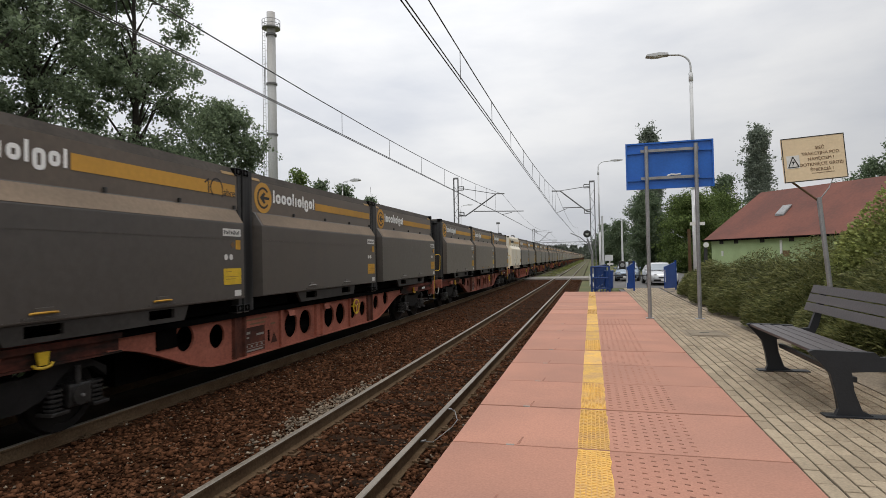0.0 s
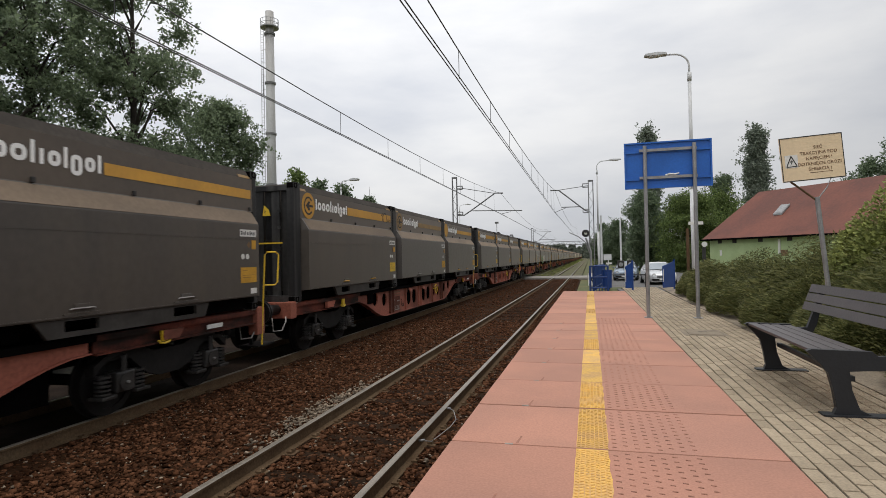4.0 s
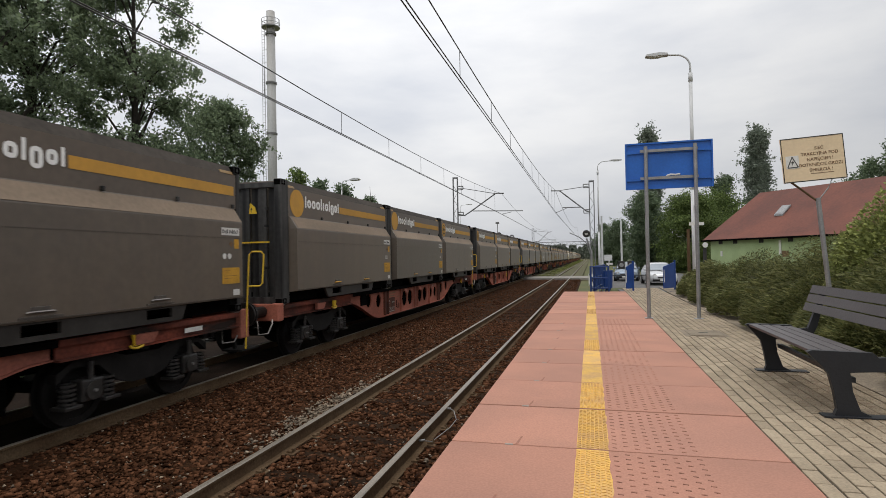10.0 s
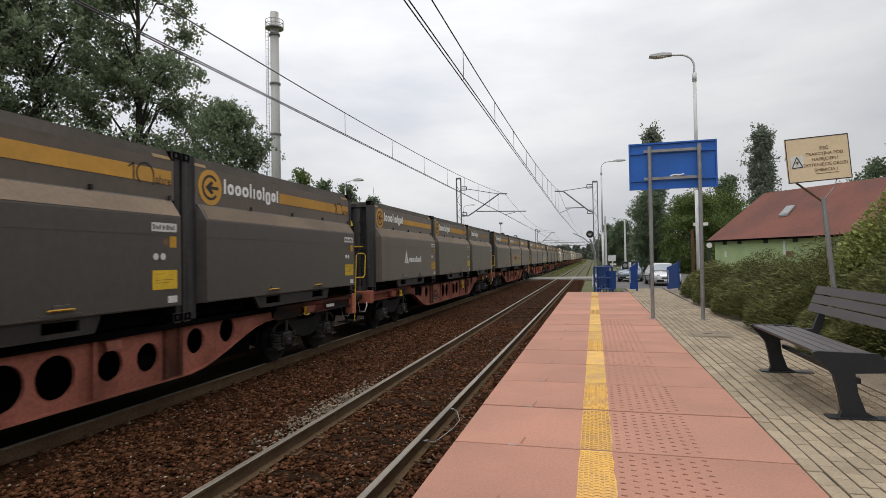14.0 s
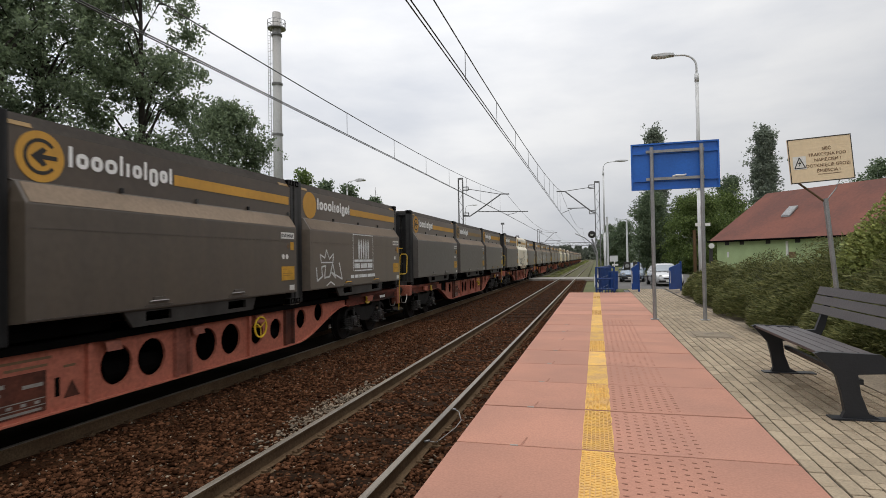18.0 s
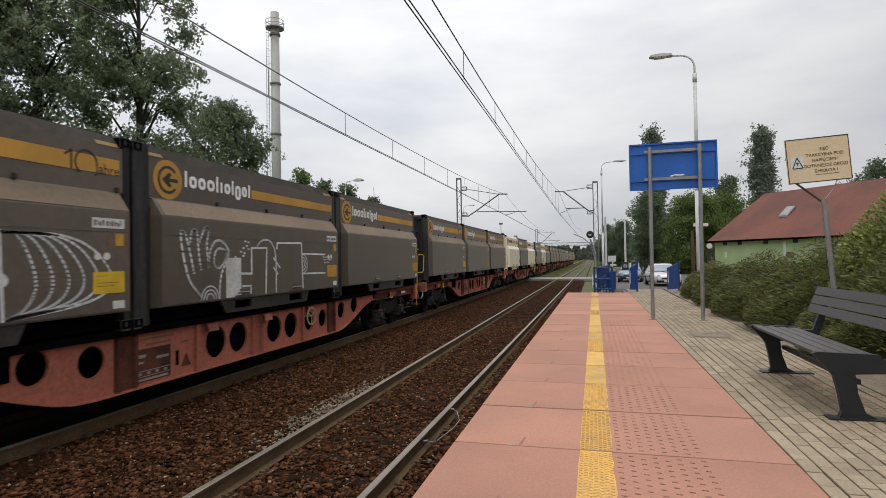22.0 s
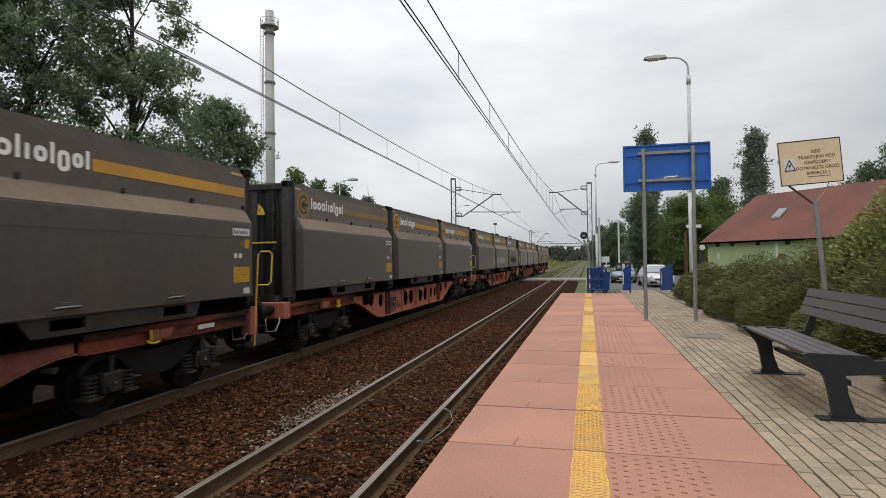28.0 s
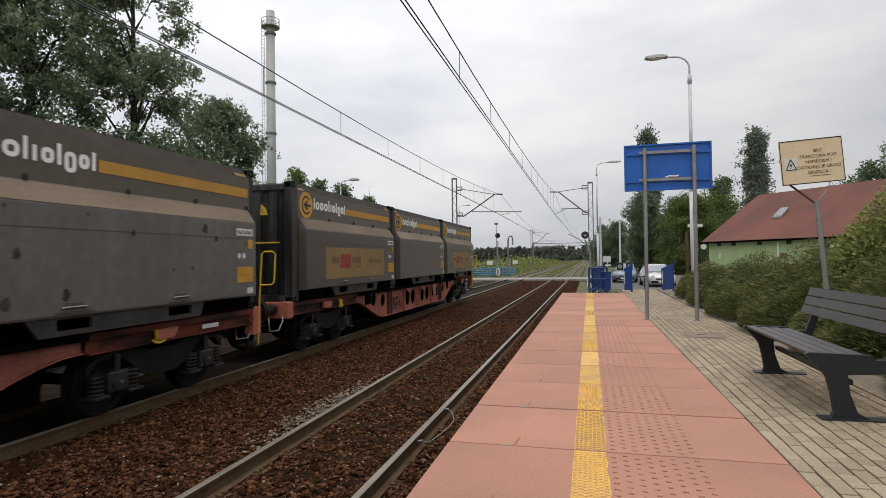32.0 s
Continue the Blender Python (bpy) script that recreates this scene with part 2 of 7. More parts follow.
# ballast colour darkened to stand for the train's shade
M["shaded_ballast"] = surf("ballast_train_shade", (0.03, 0.019, 0.013), 0.9, 0.45, 2.0, 26, 0.5, spec=0.1)
M["overgrown"] = surf("overgrown_ballast", (0.07, 0.06, 0.03), 0.95, 0.45, 0.4, 6, 0.5, other=(0.115, 0.115, 0.042), amount=0.9)
M["strip"] = surf("yellow_strip_paint", (0.67, 0.405, 0.105), 0.8, 0.25, 5.0, 45, 0.2, rnd=0.12, other=(0.54, 0.33, 0.14), amount=0.9, spec=0.25)
M["paver"] = surf("beige_paver", (0.345, 0.28, 0.198), 0.9, 0.22, 2.2, 60, 0.3, rnd=0.14, other=(0.265, 0.212, 0.148), amount=0.7, spec=0.2)
M["paver_far"] = surf("beige_paver_far", (0.345, 0.28, 0.198), 0.9, 0.22, 1.2, 60, 0.3, island=0.14, other=(0.265, 0.212, 0.148), amount=0.7, spec=0.2)
# soil made very dark: the trees' shade is put into its colour
M["shade_soil"] = surf("tree_shade_soil", (0.018, 0.016, 0.01), 0.95, 0.4, 1.0, 12, 0.5)
M["joint"] = surf("joint_sand", (0.025, 0.019, 0.012), 0.95, 0.3, 4, 50, 0.3)
M["concrete"] = surf("concrete", (0.3, 0.28, 0.25), 0.9, 0.25, 2, 40, 0.25)
M["sand"] = surf("dry_soil", (0.27, 0.22, 0.16), 0.95, 0.3, 2, 45, 0.5)
M["grass"] = surf("grass", (0.085, 0.098, 0.034), 0.95, 0.4, 0.25, 9, 0.5, other=(0.15, 0.132, 0.055), amount=0.6)
M["asphalt"] = surf("asphalt", (0.13, 0.125, 0.12), 0.9, 0.2, 1.0, 60, 0.3)
M["bench"] = surf("bench_slat_paint", (0.078, 0.067, 0.067), 0.5, 0.25, 3, 40, 0.15, stretch=(1, 0.15, 1))
M["bench_leg"] = surf("bench_cast_iron", (0.016, 0.0175, 0.021), 0.5, 0.2, 4, 50, 0.1)
M["blue"] = surf("sign_blue", (0.02, 0.13, 0.5), 0.4, 0.12, 2, 30, 0.03)
M["railblue"] = surf("railing_navy", (0.012, 0.045, 0.17), 0.5, 0.15, 3, 30, 0.03)
M["gateblue"] = surf("fence_blue", (0.01, 0.05, 0.22), 0.45, 0.15, 3, 30, 0.03)
M["paleblue"] = surf("fence_paleblue", (0.07, 0.24, 0.46), 0.5, 0.15, 3, 30, 0.03)
M["cream"] = surf("sign_cream", (0.76, 0.6, 0.39), 0.5, 0.06, 2, 30, 0.0)
M["ink"] = surf("ink_dark", (0.03, 0.028, 0.026), 0.6, 0.1, 5, 40, 0.0)
M["brownink"] = surf("ink_brown", (0.17, 0.09, 0.045), 0.6, 0.1, 5, 40, 0.0)
M["roof"] = surf("roof_red_tile", (0.18, 0.068, 0.048), 0.85, 0.2, 0.35, 5, 0.1, other=(0.115, 0.05, 0.04), amount=0.8)
M["greenwall"] = surf("render_green", (0.4, 0.5, 0.26), 0.9, 0.12, 1, 20, 0.1)
M["glass"] = surf("dark_glass", (0.03, 0.035, 0.04), 0.08, 0.05, 1, 5, 0.0, spec=0.6)
# pale half-metal base: the sky's reflection is put into the glass colour
M["car_glass"] = surf("car_glass_sky_reflection", (0.34, 0.37, 0.39), 0.12, 0.05, 1, 5, 0.0, metal=0.6, spec=0.6)
M["silver"] = surf("car_silver", (0.6, 0.61, 0.62), 0.25, 0.05, 1, 20, 0.0, metal=0.3)
M["carblue"] = surf("car_greyblue", (0.25, 0.3, 0.36), 0.25, 0.05, 1, 20, 0.0, metal=0.3)
M["rubber"] = surf("rubber", (0.02, 0.02, 0.02), 0.8, 0.2, 6, 40, 0.1)
M["chimney"] = surf("chimney_metal", (0.47, 0.48, 0.48), 0.6, 0.15, 0.35, 6, 0.05, other=(0.36, 0.32, 0.28), amount=0.5, stretch=(1, 1, 0.25))
M["bark"] = surf("bark", (0.05, 0.042, 0.033), 0.95, 0.4, 2, 14, 0.6)
# leaf green lightened, with some haze put into the colour
M["leafA"] = leaf_mat("leaf_locust_haze", (0.17, 0.222, 0.135), (0.226, 0.285, 0.163), 0.22)
M["leafB"] = leaf_mat("leaf_dark", (0.117, 0.165, 0.098), (0.165, 0.213, 0.122), 0.22)
# greyed and lifted: distance haze is in the poplars' leaf colour
M["leafE"] = leaf_mat("leaf_poplar_haze", (0.2, 0.24, 0.19), (0.26, 0.295, 0.23), 0.18)
M["leafC"] = leaf_mat("leaf_bright", (0.1, 0.155, 0.045), (0.16, 0.21, 0.065))
M["leafG"] = leaf_mat("leaf_weed", (0.17, 0.2, 0.06), (0.25, 0.265, 0.09))
M["leafD"] = leaf_mat("leaf_thuja", (0.24, 0.285, 0.09), (0.35, 0.38, 0.135))
M["juniper"] = leaf_mat("juniper_needles", (0.105, 0.125, 0.042), (0.185, 0.185, 0.072), 0.35)
# far pines are paler than needles, haze mixed into their colour
M["pine"] = leaf_mat("pine_far_haze", (0.12, 0.14, 0.11), (0.16, 0.18, 0.14), 0.25)
M["wire"] = surf("wire_copper_dull", (0.06, 0.06, 0.058), 0.5, 0.1, 3, 20, 0, metal=0.3)
M["mast"] = surf("mast_grey_paint", (0.19, 0.19, 0.19), 0.7, 0.25, 2, 30, 0.1)
M["silvergraf"] = surf("spray_white", (0.76, 0.77, 0.76), 0.55, 0.2, 4, 30, 0)
M["pinkgraf"] = surf("spray_pink", (0.42, 0.2, 0.12), 0.6, 0.2, 4, 30, 0)
M["palegraf"] = surf("spray_silver", (0.52, 0.53, 0.49), 0.55, 0.25, 3, 25, 0, other=(0.72, 0.71, 0.66), amount=0.7)
M["goldgraf"] = surf("spray_gold", (0.55, 0.36, 0.13), 0.55, 0.25, 3, 25, 0, other=(0.4, 0.22, 0.07), amount=0.7)
M["greengraf"] = surf("spray_green", (0.03, 0.27, 0.018), 0.5, 0.2, 3, 30, 0)
M["tanboard"] = surf("poster_beige", (0.5, 0.39, 0.22), 0.6, 0.2, 1.5, 25, 0, rnd=0.2, other=(0.38, 0.27, 0.14), amount=0.7)
M["posterred"] = surf("poster_red", (0.32, 0.05, 0.03), 0.6, 0.2, 3, 25, 0)
M["paledirt"] = surf("poster_brown", (0.2, 0.12, 0.06), 0.7, 0.2, 3, 25, 0)

# sheen pales the containers' paint at flat angles
for key in ("grey", "grey_brown", "grey_light", "upper", "dust"):
    b = M[key].node_tree.nodes["Principled BSDF"]
    b.inputs["Sheen Weight"].default_value = 0.17
    b.inputs["Sheen Roughness"].default_value = 0.4
    b.inputs["Sheen Tint"].default_value = (0.95, 0.88, 0.8, 1)

# ---- mesh helpers ----
def bm_new():
    return bmesh.new()


def box(bm, x0, x1, y0, y1, z0, z1, bev=0.0):
    vs = [bm.verts.new((x, y, z)) for z in (z0, z1) for y in (y0, y1) for x in (x0, x1)]
    fs = [bm.faces.new([vs[i] for i in q]) for q in ((0, 2, 3, 1), (4, 5, 7, 6), (0, 1, 5, 4), (2, 6, 7, 3), (0, 4, 6, 2), (1, 3, 7, 5))]
    if bev:
        es = list({e for f in fs for e in f.edges})
        bmesh.ops.bevel(bm, geom=es, offset=bev, segments=2, affect="EDGES", profile=0.6)
    return bm


def tube(bm, pts, r, seg=8, r1=None, caps=True):
    """A round bar along a line of points; its radius goes from r to r1."""
    pts = [Vector(p) for p in pts]
    rings = []
    for i, p in enumerate(pts):
        d = (pts[min(i + 1, len(pts) - 1)] - pts[max(i - 1, 0)]).normalized()
        a = d.cross(Vector((0, 0, 1)) if abs(d.z) < 0.9 else Vector((1, 0, 0))).normalized()
        b = d.cross(a)
        rad = r if r1 is None else r + (r1 - r) * i / max(1, len(pts) - 1)
        rings.append([bm.verts.new(p + (a * math.cos(2 * math.pi * k / seg) + b * math.sin(2 * math.pi * k / seg)) * rad) for k in range(seg)])
    for A, B in zip(rings, rings[1:]):
        for k in range(seg):
            bm.faces.new((A[k], A[(k + 1) % seg], B[(k + 1) % seg], B[k]))
    if caps:
        bm.faces.new(rings[0][::-1]); bm.faces.new(rings[-1])
    return bm


def prism(bm, pts, axis, a, b):
    """An outline drawn in the plane across axis, pulled from a to b. pts: (u, v) = the other two axes in order."""
    def at(u, v, w):
        return {"x": (w, u, v), "y": (u, w, v), "z": (u, v, w)}[axis]
    A = [bm.verts.new(at(u, v, a)) for u, v in pts]
    B = [bm.verts.new(at(u, v, b)) for u, v in pts]
    n = len(pts)
    fs = [bm.faces.new(A), bm.faces.new(B[::-1])]
    for i in range(n):
        fs.append(bm.faces.new((A[i], B[i], B[(i + 1) % n], A[(i + 1) % n])))
    return bm


def ring(bm, c, axis, r0, r1, half, seg=24, a0=0.0, a1=2 * math.pi):
    """A flat ring or arc (r0 inner, r1 outer) of thickness 2 * half round an axis."""
    full = abs(a1 - a0 - 2 * math.pi) < 1e-6
    n = seg if full else seg + 1
    rows = []
    for i in range(n):
        t = a0 + (a1 - a0) * i / seg
        row = []
        for rr, h in ((r0, -half), (r1, -half), (r1, half), (r0, half)):
            u, v = rr * math.cos(t), rr * math.sin(t)
            p = {"x": (h, u, v), "y": (u, h, v), "z": (u, v, h)}[axis]
            row.append(bm.verts.new((c[0] + p[0], c[1] + p[1], c[2] + p[2])))
        rows.append(row)
    for i in range(seg):
        A, B = rows[i], rows[(i + 1) % n]
        for k in range(4):
            bm.faces.new((A[k], A[(k + 1) % 4], B[(k + 1) % 4], B[k]))
    if not full:
        bm.faces.new(rows[0][::-1]); bm.faces.new(rows[-1])
    return bm


def disc(bm, c, axis, r, half, seg=28):
    pts = [(r * math.cos(2 * math.pi * i / seg), r * math.sin(2 * math.pi * i / seg)) for i in range(seg)]
    k = "xyz".index(axis)
    o = [c[i] for i in range(3) if i != k]
    return prism(bm, [(u + o[0], v + o[1]) for u, v in pts], axis, c[k] - half, c[k] + half)


def mesh_of(name, bm, *mats, smooth=False):
    bmesh.ops.recalc_face_normals(bm, faces=bm.faces[:])
    me = bpy.data.meshes.new(name)
    bm.to_mesh(me)
    bm.free()
    for m in mats:
        me.materials.append(m)
    if smooth:
        me.polygons.foreach_set("use_smooth", [True] * len(me.polygons))
    return me


def part(name, bm, material, parent, label="", smooth=False):
    """One mesh object under a thing or under a part."""
    ob = new(name, mesh_of(name, bm, material, smooth=smooth))
    ob.parent = parent
    return tagged(ob, label)


def shared(name, me, parent, m=None, label=""):
    ob = new(name, me)
    ob.parent = parent
    if m is not None:
        ob.matrix_basis = m
    return tagged(ob, label)


def thing(name, label, category, m=None, group="", kind=""):
    ob = new(name)
    ob.empty_display_size = 0.2
    if m is not None:
        ob.matrix_basis = m
    return tagged(ob, label, category, group, kind)


def solo(name, bm, material, label, category, group="", kind="", smooth=False, m=None):
    ob = new(name, mesh_of(name, bm, material, smooth=smooth))
    if m is not None:
        ob.matrix_basis = m
    return tagged(ob, label, category, group, kind)


def raw_mesh(name, verts, faces, *mats):
    me = bpy.data.meshes.new(name)
    me.from_pydata(verts, [], faces)
    for m in mats:
        me.materials.append(m)
    return me


def quads_mesh(name, centres, ax, ay, mat):
    """Many small four-cornered leaves: centre and two half-axes each (numpy n x 3)."""
    n = len(centres)
    v = np.empty((n, 4, 3))
    bend = np.cross(ax, ay)
    bend /= np.linalg.norm(bend, axis=1, keepdims=True) + 1e-9
    bend *= np.linalg.norm(ay, axis=1, keepdims=True) * 0.25
    v[:, 0], v[:, 1], v[:, 2], v[:, 3] = centres - ax, centres - ay + bend, centres + ax, centres + ay + bend
    me = bpy.data.meshes.new(name)
    me.vertices.add(n * 4)
    me.vertices.foreach_set("co", v.reshape(-1))
    me.loops.add(n * 4)
    me.loops.foreach_set("vertex_index", np.arange(n * 4, dtype=np.int32))
    me.polygons.add(n)
    me.polygons.foreach_set("loop_start", np.arange(0, n * 4, 4, dtype=np.int32))
    me.update(calc_edges=True)
    me.materials.append(mat)
    return me


def lettering(name, body, size, material, parent, m, label="", align="CENTER"):
    """Flat lettering in the built-in font, as a thin mesh lying in its own xy plane."""
    cu = bpy.data.curves.new(name, "FONT")
    cu.body, cu.size, cu.align_x, cu.align_y, cu.extrude = body, size, align, "CENTER", 0.001
    cu.resolution_u = 3
    tmp = bpy.data.objects.new(name, cu)
    scene.collection.objects.link(tmp)
    me = bpy.data.meshes.new_from_object(tmp.evaluated_get(bpy.context.evaluated_depsgraph_get()))
    bpy.data.objects.remove(tmp)
    me.materials.append(material)
    return shared(name, me, parent, m, label)


RAIL_Z = -0.76
NEAR_X, FAR_X = -2.75, -7.24

# ---- ground, tracks, platform ----
def lerp(a, b, t):
    return a + (b - a) * max(0.0, min(1.0, t))


def ground_z(x, y):
    """Open ground; it rises to the car park and the shrub bed beside the platform."""
    z = -1.05
    if x > 0:
        z = lerp(-1.05, -0.72, (x + 0.0) / 2.5)
    if x > 2.4 and y < 26:
        z = lerp(z, -0.06, (26 - y) / 4.5)
    return z


def build_ground():
    xs = [-2500, -800, -300, -120, -60, -40, -30, -24, -18, -14, -12, -11, -10.2, -1.3, -0.9, 0, 1.2, 2.4, 2.62, 3.5, 5, 7, 10, 14, 20, 30, 50, 90, 200, 600, 2500]
    ys = [-2500, -600, -120, -40, -20, -10, -4, 0, 4, 8, 12, 16, 20, 21.5, 23, 24.5, 26, 30, 36, 44, 54, 60, 70, 85, 110, 150, 220, 320, 500, 900, 2500]
    bm = bm_new()
    g = [[bm.verts.new((x, y, ground_z(x, y) + (noise.noise(Vector((x * 0.11, y * 0.11, 3))) * 0.1 if abs(x) < 300 and abs(y) < 400 and not -11 < x < 3 else 0))) for x in xs] for y in ys]
    for j in range(len(ys) - 1):
        for i in range(len(xs) - 1):
            bm.faces.new((g[j][i], g[j][i + 1], g[j + 1][i + 1], g[j + 1][i]))
    solo("ground", bm, M["grass"], "rough grass and weeds beside the railway", "ground", kind="structure")


def build_ballast():
    """One bed of broken stone under both tracks, dipping between them."""
    prof = [(-10.4, -1.06), (-9.3, -0.95), (-8.4, -0.93), (-6.0, -0.93), (-5.2, -0.945), (-4.6, -0.945), (-4.15, -0.935), (-3.6, -0.945), (-1.85, -0.945), (-1.4, -0.94), (-1.0, -0.99), (-0.9, -1.06)]
    bm = bm_new()
    ys = [-60, -20, 0] + [2 + 0.5 * i for i in range(60)] + [40, 60, 100, 200, 400, 700]
    rows = []
    for y in ys:
        rows.append([bm.verts.new((x, y, z + noise.noise(Vector((x * 1.3, y * 1.3, 0))) * 0.025)) for x, z in prof])
    for A, B in zip(rows, rows[1:]):
        for i in range(len(prof) - 1):
            bm.faces.new((A[i], A[i + 1], B[i + 1], B[i]))
    solo("ballast", bm, M["ballast"], "rust-brown crushed stone bed under both tracks", "ballast", kind="structure")


def rail_mesh():
    prof = [(-0.075, -0.172), (0.075, -0.172), (0.075, -0.16), (0.012, -0.145), (0.009, -0.045), (0.034, -0.034), (0.036, -0.008), (0.026, 0.0),
            (-0.026, 0.0), (-0.036, -0.008), (-0.034, -0.034), (-0.009, -0.045), (-0.012, -0.145), (-0.075, -0.16)]
    bm = bm_new()
    ys = [-60, 0, 30, 60, 120, 250, 500, 700]
    rows = [[bm.verts.new((x, y, z)) for x, z in prof] for y in ys]
    n = len(prof)
    for A, B in zip(rows, rows[1:]):
        for i in range(n):
            f = bm.faces.new((A[i], A[(i + 1) % n], B[(i + 1) % n], B[i]))
            f.material_index = 1 if i in (6, 7, 8) else 0
    return mesh_of("rail", bm, M["rust"], M["rail_top"])


def build_tracks():
    rail = rail_mesh()
    sl = bm_new()
    box(sl, -1.27, 1.27, -0.125, 0.125, -0.15, 0.0, 0.02)
    sleeper = mesh_of("sleeper", sl, M["sleeper"])
    pl = bm_new()
    box(pl, -0.17, 0.17, -0.08, 0.08, 0.0, 0.018)
    for s in (-1, 1):
        tube(pl, [(s * 0.12, 0, 0.01), (s * 0.12, 0, 0.06)], 0.018, 6)
        box(pl, s * 0.095 - 0.035, s * 0.095 + 0.035, -0.045, 0.045, 0.018, 0.04)
    plate = mesh_of("tie_plate", pl, M["rust"])
    for x0, label in ((NEAR_X, "empty railway track on timber sleepers, bright rail heads"), (FAR_X, "railway track under the freight train")):
        t = thing("railway_track", label, "railway track", pose(x0, 0, RAIL_Z), "tracks", "structure")
        for s in (-1, 1):
            shared("rail", rail, t, pose(s * 0.7525, 0, 0))
        n = 90 if x0 == NEAR_X else 50
        for i in range(n):
            y = 2.2 + 0.62 * (i - 20)
            shared("sleeper", sleeper, t, pose(0.02 * math.sin(i * 2.1), y, -0.172 - 0.004 * (i % 3), 0, 0, 0.5 * math.sin(i * 1.7)))
            if 18 < i < 46:
                for s in (-1, 1):
                    shared("tie_plate", plate, t, pose(s * 0.7525, y, -0.182))
    # loose bond cable at the near rail
    bm = bm_new()
    tube(bm, [(-1.94, 6.36, -0.84), (-1.88, 6.5, -0.89), (-1.84, 6.8, -0.89), (-1.8, 7.1, -0.89), (-1.78, 7.35, -0.86), (-1.86, 7.55, -0.8), (-1.94, 7.62, -0.79)], 0.006, 6)
    tube(bm, [(-1.98, 7.6, -0.79), (-1.92, 7.62, -0.79)], 0.013, 6)
    tube(bm, [(-1.98, 6.32, -0.83), (-1.92, 6.36, -0.83)], 0.014, 6)
    solo("bond_cable", bm, M["galv"], "pale rail bond cable bolted to the rail foot", "cable", smooth=True)


PLAT_L, PLAT_R, PAVE_R, PLAT_END = -0.98, 1.165, 2.478, 21.1
SLAB = 1.02


def build_platform():
    bm = bm_new()
    prism(bm, [(-0.86, -1.1), (2.47, -1.1), (2.47, -0.075), (-0.86, -0.075)], "y", -8, PLAT_END)
    solo("platform", bm, M["concrete"], "raised concrete station platform body", "platform", kind="structure")
    bm = bm_new()
    box(bm, PLAT_R + 0.003, PAVE_R, -8, PLAT_END + 2.5, -0.074, -0.012)
    solo("pavement_bed", bm, M["joint"], "dark sand bed below the paving stones", "pavement", kind="structure")
    bm = bm_new()
    box(bm, PLAT_L + 0.03, PLAT_R - 0.02, -8, PLAT_END - 0.02, -0.07, -0.05)
    solo("slab_bed", bm, M["joint"], "dark grit bed in the joints of the slabs", "paving", kind="structure")
    # kerb beside the shrub bed
    bm = bm_new()
    y = -8.0
    while y < 23.5:
        dx = 0.10 * max(0.0, (y - 12) / 10) ** 2
        box(bm, PAVE_R + dx, PAVE_R + 0.07 + dx, y, y + 0.99, -0.2, 0.004, 0.004)
        y += 1.0
    solo("kerb", bm, M["sand"], "narrow concrete edging along the paving", "kerb", kind="structure")
    bm = bm_new()
    rows = []
    for j in range(33):
        y = -8 + j
        rows.append([bm.verts.new((PAVE_R + 0.06 + 0.1 * max(0, (y - 12) / 10) ** 2 + d, y, -0.015 + h + 0.02 * noise.noise(Vector((d * 3, y, 7))))) for d, h in ((0, 0), (0.3, 0.02), (0.8, 0.06), (2, 0.1), (4, 0.1), (6, -0.1))])
    for A, B in zip(rows, rows[1:]):
        for i in range(5):
            bm.faces.new((A[i], A[i + 1], B[i + 1], B[i]))
    solo("soil_bed", bm, M["sand"], "dry sandy soil bed under the junipers", "soil", kind="structure")
    # ramp and forecourt behind the platform's end
    bm = bm_new()
    prism(bm, [(21.12, -0.9), (21.12, -0.004), (24.0, -0.05), (30.0, -0.62), (36, -0.67), (72, -0.67), (72, -1.2)], "x", 1.0, 9.0)
    solo("forecourt", bm, M["asphalt"], "paved ramp and car park behind the platform", "pavement", kind="structure")
    bm = bm_new()
    prism(bm, [(56.0, -1.0), (56.0, -0.79), (56.4, -0.755), (60.6, -0.755), (61.0, -0.79), (61, -1.0)], "x", -60, 60)
    solo("road", bm, M["concrete"], "pale level crossing road over both tracks", "road", kind="structure")


def build_verge():
    bm = bm_new()
    ys = [-30 + 4 * i for i in range(22)]
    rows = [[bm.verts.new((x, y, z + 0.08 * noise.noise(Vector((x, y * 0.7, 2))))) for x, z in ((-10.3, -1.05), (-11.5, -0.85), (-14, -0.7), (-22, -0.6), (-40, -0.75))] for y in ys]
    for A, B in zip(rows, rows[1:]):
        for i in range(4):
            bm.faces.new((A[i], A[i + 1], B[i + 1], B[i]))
    # the verge carries the shade of the trees in its soil colour
    solo("verge", bm, M["shade_soil"], "verge below the trees, their shade put into its dark soil", "ground", kind="structure")


build_ground()
build_verge()
build_ballast()
build_tracks()
# dark sheets over the far ballast, the train's shade painted in
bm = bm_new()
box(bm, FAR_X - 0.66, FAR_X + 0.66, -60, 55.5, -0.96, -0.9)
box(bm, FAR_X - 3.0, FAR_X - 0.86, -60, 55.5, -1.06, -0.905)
solo("oily_strip", bm, M["shaded_ballast"], "dark sheets on the far ballast, train shade put into their colour", "ballast", kind="structure")
bm = bm_new()
for x0, x1 in ((-10.3, FAR_X - 0.83), (FAR_X - 0.63, FAR_X + 0.63), (FAR_X + 0.83, -3.59), (-3.42, -2.08), (-1.91, -0.95)):
    box(bm, x0, x1, 61.5, 600, -1.0, -0.86)
solo("overgrown_track_bed", bm, M["overgrown"], "weed-grown track bed beyond the level crossing", "ballast", kind="structure")
bm = bm_new()
prism(bm, [(22.4, -0.1), (24.0, -0.02), (27.0, -0.29), (30.0, -0.57), (34, -0.63), (34.5, -0.7), (30, -0.8)], "x", 0.4, 1.9)
